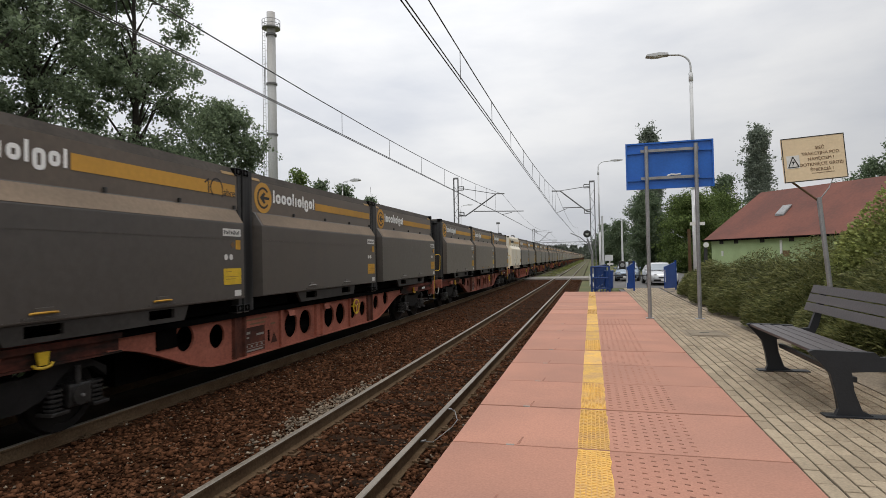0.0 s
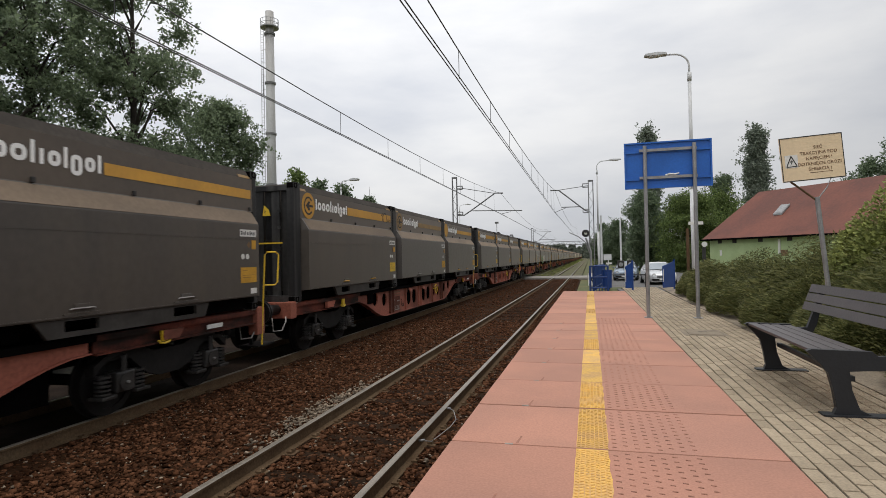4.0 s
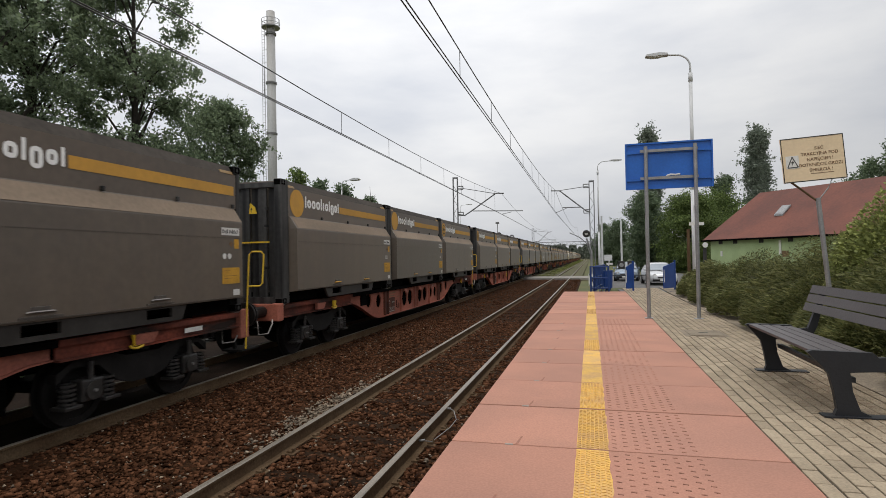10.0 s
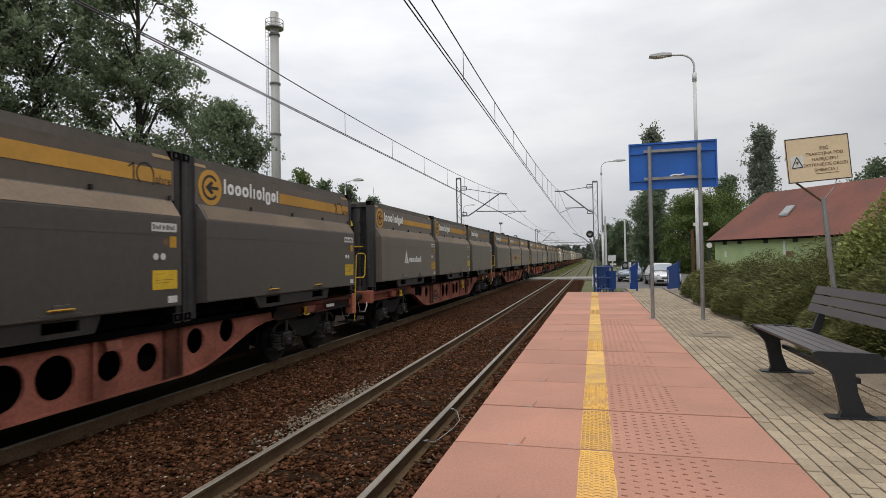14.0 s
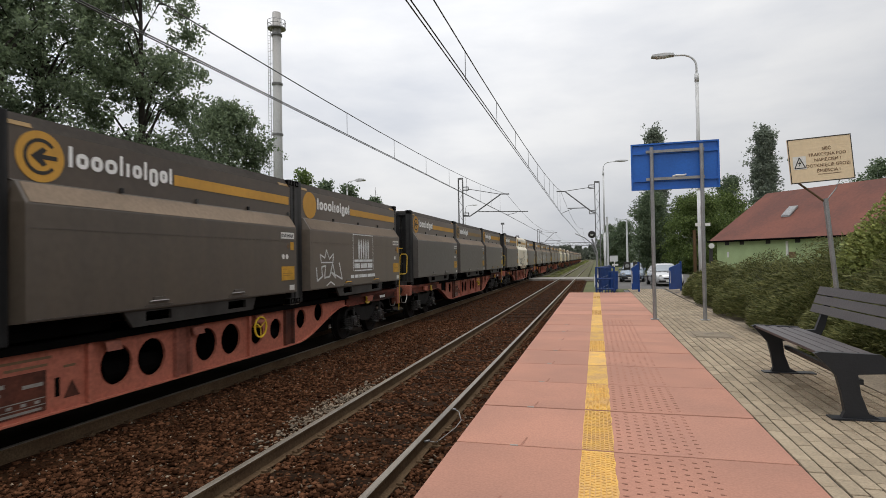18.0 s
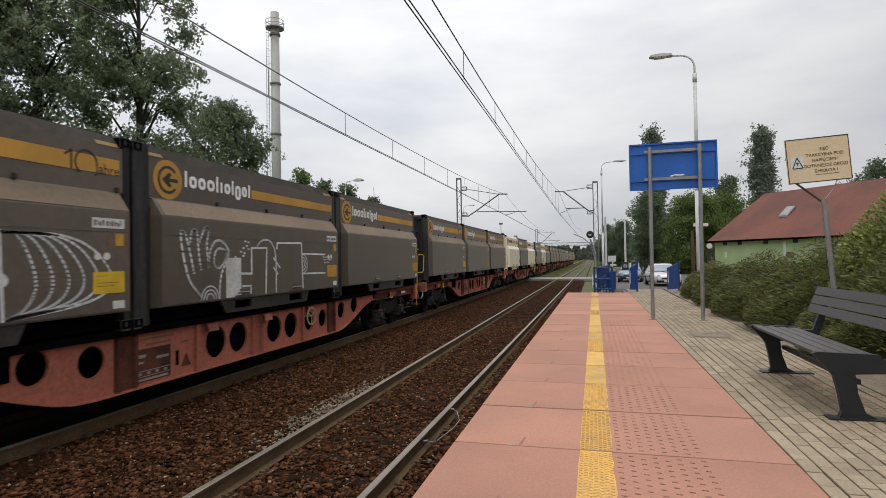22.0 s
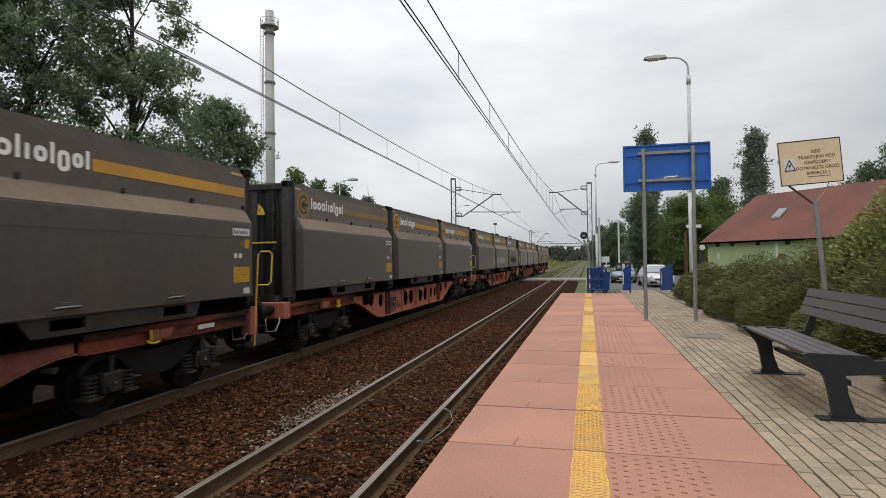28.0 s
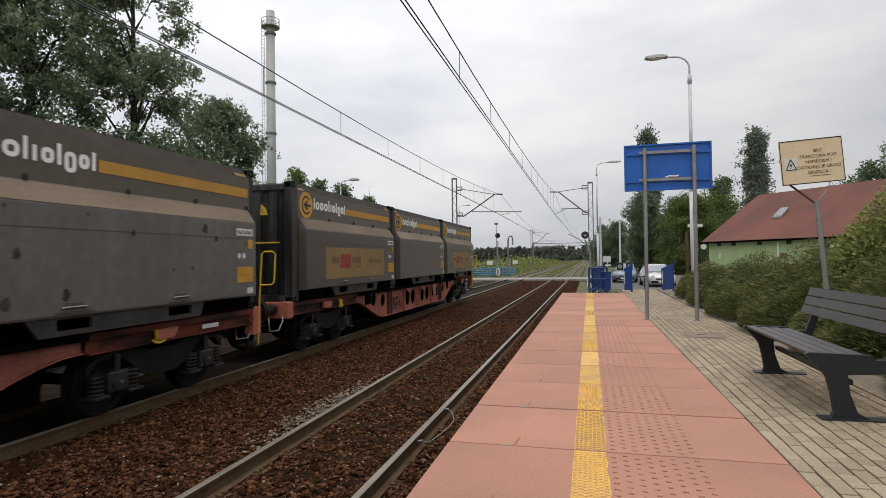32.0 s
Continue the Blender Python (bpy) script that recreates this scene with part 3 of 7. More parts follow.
solo("grass_bank", bm, M["grass"], "rough dry grass on the bank behind the low fence", "grass", kind="structure")
build_platform()

# ---- the freight train ----
PITCH, TRAIN_N = 19.9, 24
CON = 6.19
# the first wagon's front, along the track, at every full second
TRAIN_Y = [2.66, -10.16, -22.98, -35.96, -49.01, -62.11, -75.31, -88.6, -101.97, -115.38, -129.14, -142.88, -156.6, -170.4, -184.25, -198.27, -212.3, -226.45, -240.71, -255.04, -269.41, -283.86, -298.41, -313.04, -327.79, -342.59, -357.46, -372.49, -387.46, -402.38, -417.22, -432.1, -447.09]


def first_front(t):
    i = min(31, max(0, int(t)))
    u = t - i
    p = [TRAIN_Y[max(0, min(32, i + d))] for d in (-1, 0, 1, 2)]
    m0 = (p[2] - p[0]) / (2 if i > 0 else 1)
    m1 = (p[3] - p[1]) / (2 if i < 31 else 1)
    return (2 * u ** 3 - 3 * u * u + 1) * p[1] + (u ** 3 - 2 * u * u + u) * m0 + (3 * u * u - 2 * u ** 3) * p[2] + (u ** 3 - u * u) * m1


def front_at(k, t):
    return first_front(t) + PITCH * k


def shell(white=False):
    """The container's body: a bulging side panel between narrow ends."""
    bm = bm_new()
    prof = [(1.17, 1.415), (1.385, 1.435), (1.39, 1.455), (1.39, 2.715), (1.385, 2.735), (1.235, 2.965), (1.225, 2.985), (1.225, 3.57), (1.13, 3.73)]
    full = prof + [(-x, z) for x, z in prof[::-1]]
    rows = []
    for y, k in ((0.30, 0.0), (0.355, 1.0), (5.97, 1.0), (6.03, 0.0)):
        rows.append([bm.verts.new((math.copysign(1.17 + (abs(x) - 1.17) * k if abs(x) > 1.17 and z < 2.98 else abs(x), x), y, z)) for x, z in full])
    n = len(full)
    for q, (A, B) in enumerate(zip(rows, rows[1:])):
        for i in range(n):
            f = bm.faces.new((A[i], A[(i + 1) % n], B[(i + 1) % n], B[i]))
            zz = (A[i].co.z + A[(i + 1) % n].co.z) / 2
            f.material_index = 1 if zz > 3.6 else 2 if zz > 2.98 else 0
    bm.faces.new(rows[0]); bm.faces.new(rows[-1][::-1])
    return bm


def end_frame(front):
    """Corner posts, top rail and ribbed wall at one end."""
    bm = bm_new()
    y0, y1 = (0.0, 0.29) if front else (6.035, 6.14)
    for s in (-1, 1):
        box(bm, s * 1.235 - (0.16 if s > 0 else 0), s * 1.235 + (0.16 if s < 0 else 0), y0, y1, 1.19, 3.72, 0.015)
        for z in (1.19, 3.6):
            box(bm, s * 1.245 - (0.17 if s > 0 else 0), s * 1.245 + (0.17 if s < 0 else 0), y0 - 0.006 if front else y1 - 0.17, y0 + 0.17 if front else y1 + 0.006, z - 0.005, z + 0.125, 0.012)
            k = len(bm.faces)
            yc = y0 + 0.082 if front else y1 - 0.082
            prism(bm, [(yc + 0.027 * math.cos(a), z + 0.06 + 0.036 * math.sin(a)) for a in [i * math.pi / 5 for i in range(10)]], "x", s * 1.244, s * 1.247)
            bm.faces.ensure_lookup_table()
            for f in bm.faces[k:]:
                f.material_index = 1
    ya, yb = (0.01, 0.11) if front else (6.04, 6.13)
    box(bm, -1.07, 1.07, ya, yb, 3.56, 3.66)
    box(bm, -1.07, 1.07, ya, yb, 1.2, 1.33)
    n, w = 11, 2.14 / 11
    for i in range(n):
        x = -1.07 + i * w
        d = 0.03 if i % 2 else 0.1
        yy = (0.02 + d) if front else (6.12 - d)
        box(bm, x + 0.004, x + w - 0.004, min(yy, yy + (0.05 if front else -0.05)), max(yy, yy + (0.05 if front else -0.05)), 1.33, 3.56)
    return bm


def skirt(s):
    """One pressed plate with two fork pockets cut through it."""
    bm = bm_new()
    ys, zs = (1.67, 2.05, 2.53, 3.82, 4.31, 4.61), (1.215, 1.275, 1.405, 1.43)
    slant = lambda y, z: y + (1.43 - z) / 0.215 * (0.17 if y == 1.67 else -0.1 if y == 4.61 else 0.0)
    V = [[[bm.verts.new((s * x, slant(y, z), z)) for z in zs] for y in ys] for x in (1.30, 1.355)]
    solid = lambda a, b: 0 <= a < 5 and 0 <= b < 3 and not (a in (1, 3) and b == 1)
    for a in range(5):
        for b in range(3):
            if not solid(a, b):
                continue
            for L in V:
                bm.faces.new((L[a][b], L[a + 1][b], L[a + 1][b + 1], L[a][b + 1]))
            for (da, db), (p, q) in (((-1, 0), ((a, b), (a, b + 1))), ((1, 0), ((a + 1, b), (a + 1, b + 1))), ((0, -1), ((a, b), (a + 1, b))), ((0, 1), ((a, b + 1), (a + 1, b + 1)))):
                if not solid(a + da, b + db):
                    bm.faces.new((V[0][p[0]][p[1]], V[0][q[0]][q[1]], V[1][q[0]][q[1]], V[1][p[0]][p[1]]))
    return bm


def base_frame():
    bm = bm_new()
    for y0, y1 in ((0.3, 1.7), (4.55, 6.0)):
        box(bm, -1.12, 1.12, y0, y1, 1.21, 1.414)
    box(bm, -1.05, 1.05, 1.7, 4.55, 1.3, 1.404)
    box(bm, -1.3, 1.3, 1.9, 4.4, 1.405, 1.412)
    return bm


def rounded_frame(bm, x0, x1, ya, yb, za, zb, th):
    """A flat block with rounded corners and an open middle."""
    def loop(d):
        r = max(0.012, min(yb - ya, zb - za) * 0.42 - d)
        out = []
        for cy, cz, a0 in ((yb - d - r, zb - d - r, 0), (ya + d + r, zb - d - r, 90), (ya + d + r, za + d + r, 180), (yb - d - r, za + d + r, 270)):
            out += [(cy + r * math.cos(radians(a0 + k)), cz + r * math.sin(radians(a0 + k))) for k in (0, 30, 60, 90)]
        return out
    O, I = loop(0.0), loop(th)
    n = len(O)
    for L, flip in ((x1, False), (x0, True)):
        o = [bm.verts.new((L, *p)) for p in O]
        i = [bm.verts.new((L, *p)) for p in I]
        for k in range(n):
            q = (o[k], o[(k + 1) % n], i[(k + 1) % n], i[k])
            bm.faces.new(q[::-1] if flip else q)
    return bm


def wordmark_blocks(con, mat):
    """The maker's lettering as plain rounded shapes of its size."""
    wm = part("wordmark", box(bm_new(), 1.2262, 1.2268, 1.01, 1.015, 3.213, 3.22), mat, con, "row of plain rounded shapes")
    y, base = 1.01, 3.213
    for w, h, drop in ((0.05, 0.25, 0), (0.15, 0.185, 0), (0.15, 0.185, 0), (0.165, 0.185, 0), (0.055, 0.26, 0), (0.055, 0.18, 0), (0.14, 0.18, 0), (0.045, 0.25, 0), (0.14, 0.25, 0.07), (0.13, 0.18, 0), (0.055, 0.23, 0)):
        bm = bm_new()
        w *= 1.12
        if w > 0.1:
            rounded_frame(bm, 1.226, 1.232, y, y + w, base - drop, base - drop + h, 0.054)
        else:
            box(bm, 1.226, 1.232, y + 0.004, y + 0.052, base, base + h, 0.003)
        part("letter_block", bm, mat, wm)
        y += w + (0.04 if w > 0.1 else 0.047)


def logo_parts(con, style, white):
    g = M["palegold"] if white else M["tan"] if style == "faded" else M["gold"]
    bm = bm_new()
    disc(bm, (1.228, 0.66, 3.275), "x", 0.29, 0.004, 36)
    d = part("logo_disc", bm, g, con, "round gold emblem")
    if style != "plain":
        bm = bm_new()
        body = M["gold"] if white else M["ink"]
        ring(bm, (1.234, 0.66, 3.275), "x", 0.165, 0.205, 0.002, 26, radians(40), radians(320))
        part("emblem_ring", bm, body, d)
        bm = bm_new()
        prism(bm, [(0.54, 3.275), (0.68, 3.385), (0.73, 3.355), (0.68, 3.3), (0.86, 3.3), (0.86, 3.25), (0.68, 3.25), (0.73, 3.195), (0.68, 3.165)], "x", 1.232, 1.236)
        part("emblem_arrow", bm, body, d)
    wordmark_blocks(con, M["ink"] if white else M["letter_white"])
    bm = bm_new()
    box(bm, 1.226, 1.231, 2.75, 5.97, 3.205, 3.41 if style == "jubilee" else 3.365)
    st = part("stripe", bm, g, con, "long gold stripe")
    if style == "jubilee":
        rot = Matrix(((0, 0, 1, 0), (1, 0, 0, 0), (0, 1, 0, 0), (0, 0, 0, 1)))
        bm = bm_new()
        stroke(bm, [(5.18, 3.37), (5.265, 3.43), (5.265, 3.215)], 0.026, 1.2335)
        ring(bm, (1.2325, 5.47, 3.305), "x", 0.14, 0.166, 0.001, 26, radians(-10), radians(235))
        part("jubilee_number", bm, M["ink"], st, "thin dark number ten")
        lettering("jubilee_word", "Jahre", 0.18, M["ink"], st, Matrix.Translation((1.233, 5.785, 3.255)) @ rot)


def container(style="logo", white=False):
    """One bulk container standing on its wagon, length along y."""
    col = "cream-white" if white else "dark grey"
    con = thing("container", f"{col} steel bulk container with gold stripe on a flat wagon", "container", group="containers of the train")
    body = M["white"] if white else M["grey"]
    sh = shared("body", mesh_of("body", shell(), body, M["white"] if white else M["tarp"], M["white"] if white else M["upper"]), con)
    bm = bm_new()
    for sx in (-1, 1):
        q = [(sx * 1.388, 0.405, 2.737), (sx * 1.388, 5.965, 2.737), (sx * 1.2385, 5.965, 2.966), (sx * 1.2385, 0.405, 2.966)]
        lo = [bm.verts.new(p) for p in q]
        hi = [bm.verts.new((p[0] + sx * 0.003, p[1], p[2] + 0.003)) for p in q]
        bm.faces.new(hi)
        bm.faces.new(lo[::-1])
        for i in range(4):
            bm.faces.new((lo[i], lo[(i + 1) % 4], hi[(i + 1) % 4], hi[i]))
    part("sloped_ledge", bm, M["dust"] if not white else M["white"], con, "dusty sloping ledge")
    bm = bm_new()
    box(bm, -1.0, 1.0, 0.5, 5.8, 3.725, 3.75)
    part("roof_cover", bm, M["black"], con, "dark tarpaulin cover")
    for front in (True, False):
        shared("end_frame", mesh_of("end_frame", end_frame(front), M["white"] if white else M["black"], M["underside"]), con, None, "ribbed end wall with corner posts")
    for s in (-1, 1):
        part("fork_skirt", skirt(s), M["white_skirt"] if white else M["skirt"], con, "base skirt with fork pockets")
    # the recess below the body is painted near-black in place of its shade
    part("base_frame", base_frame(), M["underside"], con, "near-black base frame, recess shade put into its colour")
    logo_parts(con, style, white)
    # number plate as a plain bar, safety labels, dots
    bm = bm_new()
    box(bm, 1.391, 1.395, 5.4, 5.88, 2.5, 2.625)
    pl = part("number_board", bm, M["mark"], con, "white number board")
    bm = bm_new()
    y = 5.425
    for i in range(10):
        w = (0.03, 0.022, 0.034, 0.03)[i % 4]
        box(bm, 1.395, 1.397, y, y + w * 0.75, 2.527 + 0.006 * (i % 2), 2.598 - 0.01 * (i % 3))
        y += w + (0.03 if i in (3, 9) else 0.012)
    part("number_bar", bm, M["ink"], pl)
    bm = bm_new()
    box(bm, 1.391, 1.395, 5.41, 5.88, 1.69, 1.96)
    yl = part("safety_label", bm, M["yellow"] if style == "jubilee" and not white else M["orange"], con, "yellow safety label")
    bm = bm_new()
    for z, b2 in ((1.78, 5.72), (1.82, 5.8), (1.905, 5.62)):
        box(bm, 1.395, 1.396, 5.46, b2, z, z + 0.006)
    part("label_rule", bm, M["brownink"], yl)
    if style in ("logo", "jubilee"):
        for y in (5.475, 5.61):
            bm = bm_new()
            disc(bm, (1.393, y, 2.15), "x", 0.048, 0.002, 16)
            part("check_dot", bm, M["mark"], con, "round white sticker")
    else:
        for y in (5.52, 5.62):
            bm = bm_new()
            box(bm, 1.391, 1.394, y, y + 0.05, 2.07, 2.17)
            part("check_mark", bm, M["mark"], con)
    bm = bm_new()
    box(bm, 1.391, 1.394, 5.74, 5.87, 2.28, 2.44)
    part("orange_sticker", bm, M["orange"], con)
    bm = bm_new()
    prism(bm, [(5.6, 2.355), (5.66, 2.295), (5.72, 2.355), (5.66, 2.415)], "x", 1.391, 1.394)
    part("dark_sticker", bm, M["paledirt"], con)
    bm = bm_new()
    box(bm, 1.391, 1.394, 5.7, 5.88, 1.49, 1.59)
    part("tare_label", bm, M["mark"], con)
    bm = bm_new()
    box(bm, 1.222, 1.262, 0, 0.045, 2.985, 3.05, 0.006)
    pin = mesh_of("hinge_pin", bm, M["black"])
    for y in (1.75, 3.2, 4.55, 5.9):
        shared("hinge_pin", pin, con, pose(0, y, 0))
    for y in (2.0, 3.78):
        bm = bm_new()
        box(bm, 1.388, 1.40, y, y + 0.52, 1.47, 1.495)
        box(bm, 1.388, 1.405, y + 0.14, y + 0.36, 1.53, 1.6, 0.006)
        part("lashing_bracket", bm, M["grey"], con)
        bm = bm_new()
        tube(bm, [(1.40, y + 0.08, 1.535), (1.415, y + 0.11, 1.543), (1.415, y + 0.38, 1.543), (1.40, y + 0.42, 1.535)], 0.014, 6)
        part("lashing_bar", bm, M["orange"] if style in ("jubilee", "plain") else M["steel"], con)
    for y in (0.22, 5.62):
        if white:
            continue
        bm = bm_new()
        prism(bm, [(1.2265, 3.572), (1.195, 3.625), (1.2, 3.628), (1.2315, 3.575)], "y", y, y + 0.34)
        part("edge_mark", bm, M["tan"], con, "short dull yellow edge mark")
    bm = bm_new()
    box(bm, 1.388, 1.394, 0.42, 5.95, 2.455, 2.461)
    box(bm, 1.388, 1.396, 0.40, 5.97, 1.45, 1.465)
    part("panel_seam", bm, body, con)
    # hazard triangle and lock bar on the end wall
    bm = bm_new()
    prism(bm, [(0.5, 3.03), (0.68, 3.03), (0.64, 3.16), (0.53, 3.26)], "y", 0.006, 0.012)
    tri = part("warning_triangle", bm, M["yellow"], con, "yellow hazard triangle")
    bm = bm_new()
    prism(bm, [(0.57, 3.05), (0.55, 3.11), (0.58, 3.11), (0.55, 3.17), (0.555, 3.12), (0.53, 3.12)], "y", 0.003, 0.006)
    part("bolt_symbol", bm, M["ink"], tri)
    bm = bm_new()
    box(bm, 0.22, 0.96, -0.005, 0.018, 2.43, 2.46)
    box(bm, -0.36, -0.13, -0.005, 0.018, 2.43, 2.46)
    box(bm, -0.13, 0.22, -0.012, 0.018, 2.35, 2.545, 0.01)
    part("lock_bar", bm, M["yellow"], con, "yellow lock bar on the end wall")
    bm = bm_new()
    box(bm, 0.86, 0.94, -0.02, 0.03, 0, 0.05)
    br = mesh_of("door_bracket", bm, M["black"])
    for z in (1.9, 2.3, 2.75, 3.1):
        shared("door_bracket", br, con, pose(0, 0, z))
    return con


# -- decorations of single containers: sprayed lines and posters, all plain shapes
def stroke(bm, pts, w=0.03, x=1.394):
    for (ya, za), (yb, zb) in zip(pts, pts[1:]):
        dy, dz = yb - ya, zb - za
        ln = math.hypot(dy, dz) or 1
        ny, nz = -dz / ln * w / 2, dy / ln * w / 2
        ey, ez = dy / ln * w * 0.3, dz / ln * w * 0.3
        prism(bm, [(ya - ey + ny, za - ez + nz), (yb + ey + ny, zb + ez + nz), (yb + ey - ny, zb + ez - nz), (ya - ey - ny, za - ez - nz)], "x", x - 0.003, x)
    return bm


def scrawl(bm, y0, y1, z0, z1, n, seed, w=0.03):
    rng = random.Random(seed)
    pts = []
    for i in range(n):
        y = y0 + (y1 - y0) * i / (n - 1)
        pts.append((y + rng.uniform(-0.08, 0.08), (z0 if i % 2 else z1) + rng.uniform(-0.1, 0.1)))
    return stroke(bm, pts, w)


def deco_poster(con, faded):
    bm = bm_new()
    box(bm, 1.391, 1.395, 1.25, 5.05, 1.62, 2.36)
    p = part("poster", bm, M["tan"] if faded else M["tanboard"], con, "weathered beige advertising panel with plain blocks")
    bm = bm_new()
    prism(bm, [(2.02, 1.86), (2.62, 1.86), (2.68, 2.2), (2.08, 2.2)], "x", 1.396, 1.398)
    part("emblem_block", bm, M["posterred"], p)
    bm = bm_new()
    for a, b, h in ((1.58, 1.98, 0.16), (2.76, 3.3, 0.15), (3.86, 4.2, 0.12), (4.26, 4.8, 0.1)):
        box(bm, 1.396, 1.398, a, b, 1.98, 1.98 + h)
    box(bm, 1.396, 1.398, 3.0, 3.34, 1.88, 1.91)
    part("text_bar", bm, M["paledirt"], p)


def soft_line(pts, rounds=2):
    """Rounds the corners of an open line."""
    for _ in range(rounds):
        out = [pts[0]]
        for (a, b), (c, d) in zip(pts, pts[1:]):
            out += [(a * 0.75 + c * 0.25, b * 0.75 + d * 0.25), (a * 0.25 + c * 0.75, b * 0.25 + d * 0.75)]
        pts = out + [pts[-1]]
    return pts


def deco_green(con):
    top = [(0.56, 1.47), (0.81, 1.72), (0.63, 2.12), (1.26, 2.15), (1.43, 2.32), (1.78, 2.04), (1.81, 2.16), (2.29, 2.17), (2.39, 2.27), (2.65, 2.09), (2.38, 1.83), (2.72, 1.94), (2.77, 1.75), (2.48, 1.7), (2.71, 1.6), (2.77, 1.47)]
    bm = bm_new()
    prism(bm, top, "x", 1.391, 1.3925)
    prism(bm, [(1.84, 1.44), (1.9, 1.24), (2.8, 1.24), (2.76, 1.44)], "x", 1.3555, 1.357)
    g = part("graffiti_fill", bm, M["greengraf"], con, "green sprayed letter-like shapes")
    for pts, w in (([(1.46, 2.11), (1.06, 1.73), (1.51, 1.72), (1.45, 1.5)], 0.07), ([(0.72, 2.1), (1.3, 2.12), (1.4, 1.9), (1.8, 1.53)], 0.07),
                   ([(1.5, 1.95), (1.81, 1.89), (2.19, 1.92), (2.03, 1.51)], 0.08), ([(2.5, 2.1), (2.28, 1.71), (2.45, 1.62)], 0.06)):
        part("graffiti_band", stroke(bm_new(), pts, w, 1.3945), M["pinkgraf"], g)
    bm = bm_new()
    stroke(bm, top, 0.034, 1.396)
    part("graffiti_outline", bm, M["silvergraf"], g)
    pale = [(2.79, 1.47), (2.78, 1.55), (3.07, 1.73), (2.96, 1.81), (3.04, 2.17), (3.8, 2.1), (4.23, 2.26), (4.78, 2.12), (5.32, 2.27), (5.95, 2.17), (5.95, 1.47)]
    bm = bm_new()
    prism(bm, pale, "x", 1.391, 1.3925)
    prism(bm, [(2.86, 1.44), (2.9, 1.24), (3.7, 1.24), (3.7, 1.44)], "x", 1.3555, 1.357)
    s = part("graffiti_fill", bm, M["palegraf"], con, "silver-white sprayed letter-like shapes")
    bm = bm_new()
    stroke(bm, pale[1:-1], 0.03, 1.396)
    part("graffiti_outline", bm, M["silvergraf"], s)
    bm = bm_new()
    for y, k in ((3.3, 0.25), (3.75, -0.2), (4.2, 0.18), (4.6, -0.14), (5.0, 0.2), (5.4, -0.12), (5.7, 0.1)):
        stroke(bm, soft_line([(y, 2.12), (y + k, 2.0), (y - k * 0.4, 1.8), (y + k * 0.8, 1.64), (y, 1.5)]), 0.028, 1.3945)
    marks(bm, M["concrete"], s)
    g.matrix_basis = s.matrix_basis = pose(0, -0.09, 0)


def marks(bm, mat, con, label=""):
    """Sprayed strokes that do not touch, each a part of its own; a dense spray stays one."""
    seen, groups = set(), []
    for v in bm.verts:
        if v in seen:
            continue
        todo, grp = [v], []
        seen.add(v)
        while todo:
            q = todo.pop()
            grp.append(q)
            for e in q.link_edges:
                o = e.other_vert(q)
                if o not in seen:
                    seen.add(o)
                    todo.append(o)
        groups.append(grp)
    if len(groups) > 40:
        tagged(part("spray_marks", bm, mat, con, label), label, kind="stuff")
        return
    for grp in groups:
        one = bm_new()
        to = {v: one.verts.new(v.co) for v in grp}
        for f in {f for v in grp for f in v.link_faces}:
            one.faces.new([to[v] for v in f.verts])
        part("graffiti_line", one, mat, con, label)
    bm.free()


def deco_splatter(con):
    rng = random.Random(8)
    bm = bm_new()
    for i in range(720):
        y, z = rng.gauss(2.5, 0.75), 3.6 - abs(rng.gauss(0.4, 0.95))
        y += (3.2 - z) * 0.35
        if 0.5 < y < 5 and z > 1.6:
            if z > 3.0:
                x = 1.233
            elif z > 2.72:
                continue
            else:
                x = 1.393
            h = rng.uniform(0.03, 0.15)
            w = rng.uniform(0.01, 0.022)
            prism(bm, [(y, z), (y + w, z - 0.01), (y + w * 0.6, z - h)], "x", x - 0.002, x + 0.001)
    part("paint_splatter", bm, M["silvergraf"], con, "white paint drips")
    bm = bm_new()
    stroke(bm, soft_line([(0.74, 1.48), (0.76, 1.66), (0.87, 1.84), (0.95, 1.84), (0.76, 1.62)], 1), 0.06)
    stroke(bm, soft_line([(1.04, 2.0), (1.32, 2.21), (1.8, 2.2), (1.71, 1.91), (1.13, 1.96), (1.11, 1.67), (1.59, 1.72), (1.64, 1.93)], 1), 0.065)
    stroke(bm, [(1.21, 1.84), (1.62, 1.83)], 0.05)
    stroke(bm, soft_line([(1.8, 2.02), (2.02, 2.13), (1.95, 1.8), (1.87, 1.49), (1.62, 1.52), (1.8, 2.02)], 1), 0.065)
    stroke(bm, soft_line([(1.08, 1.96), (1.05, 1.7), (1.17, 1.48), (0.95, 1.5)], 1), 0.06)
    marks(bm, M["goldgraf"], con, "gold sprayed glyph")
    bm = bm_new()
    for i in range(8):
        y = 2.66 + i * 0.14
        stroke(bm, soft_line([(y, 1.28), (y + 0.05, 1.4), (y + 0.1, 1.3), (y + 0.03, 1.26)], 1), 0.022, 1.36)
    marks(bm, M["silvergraf"], con)


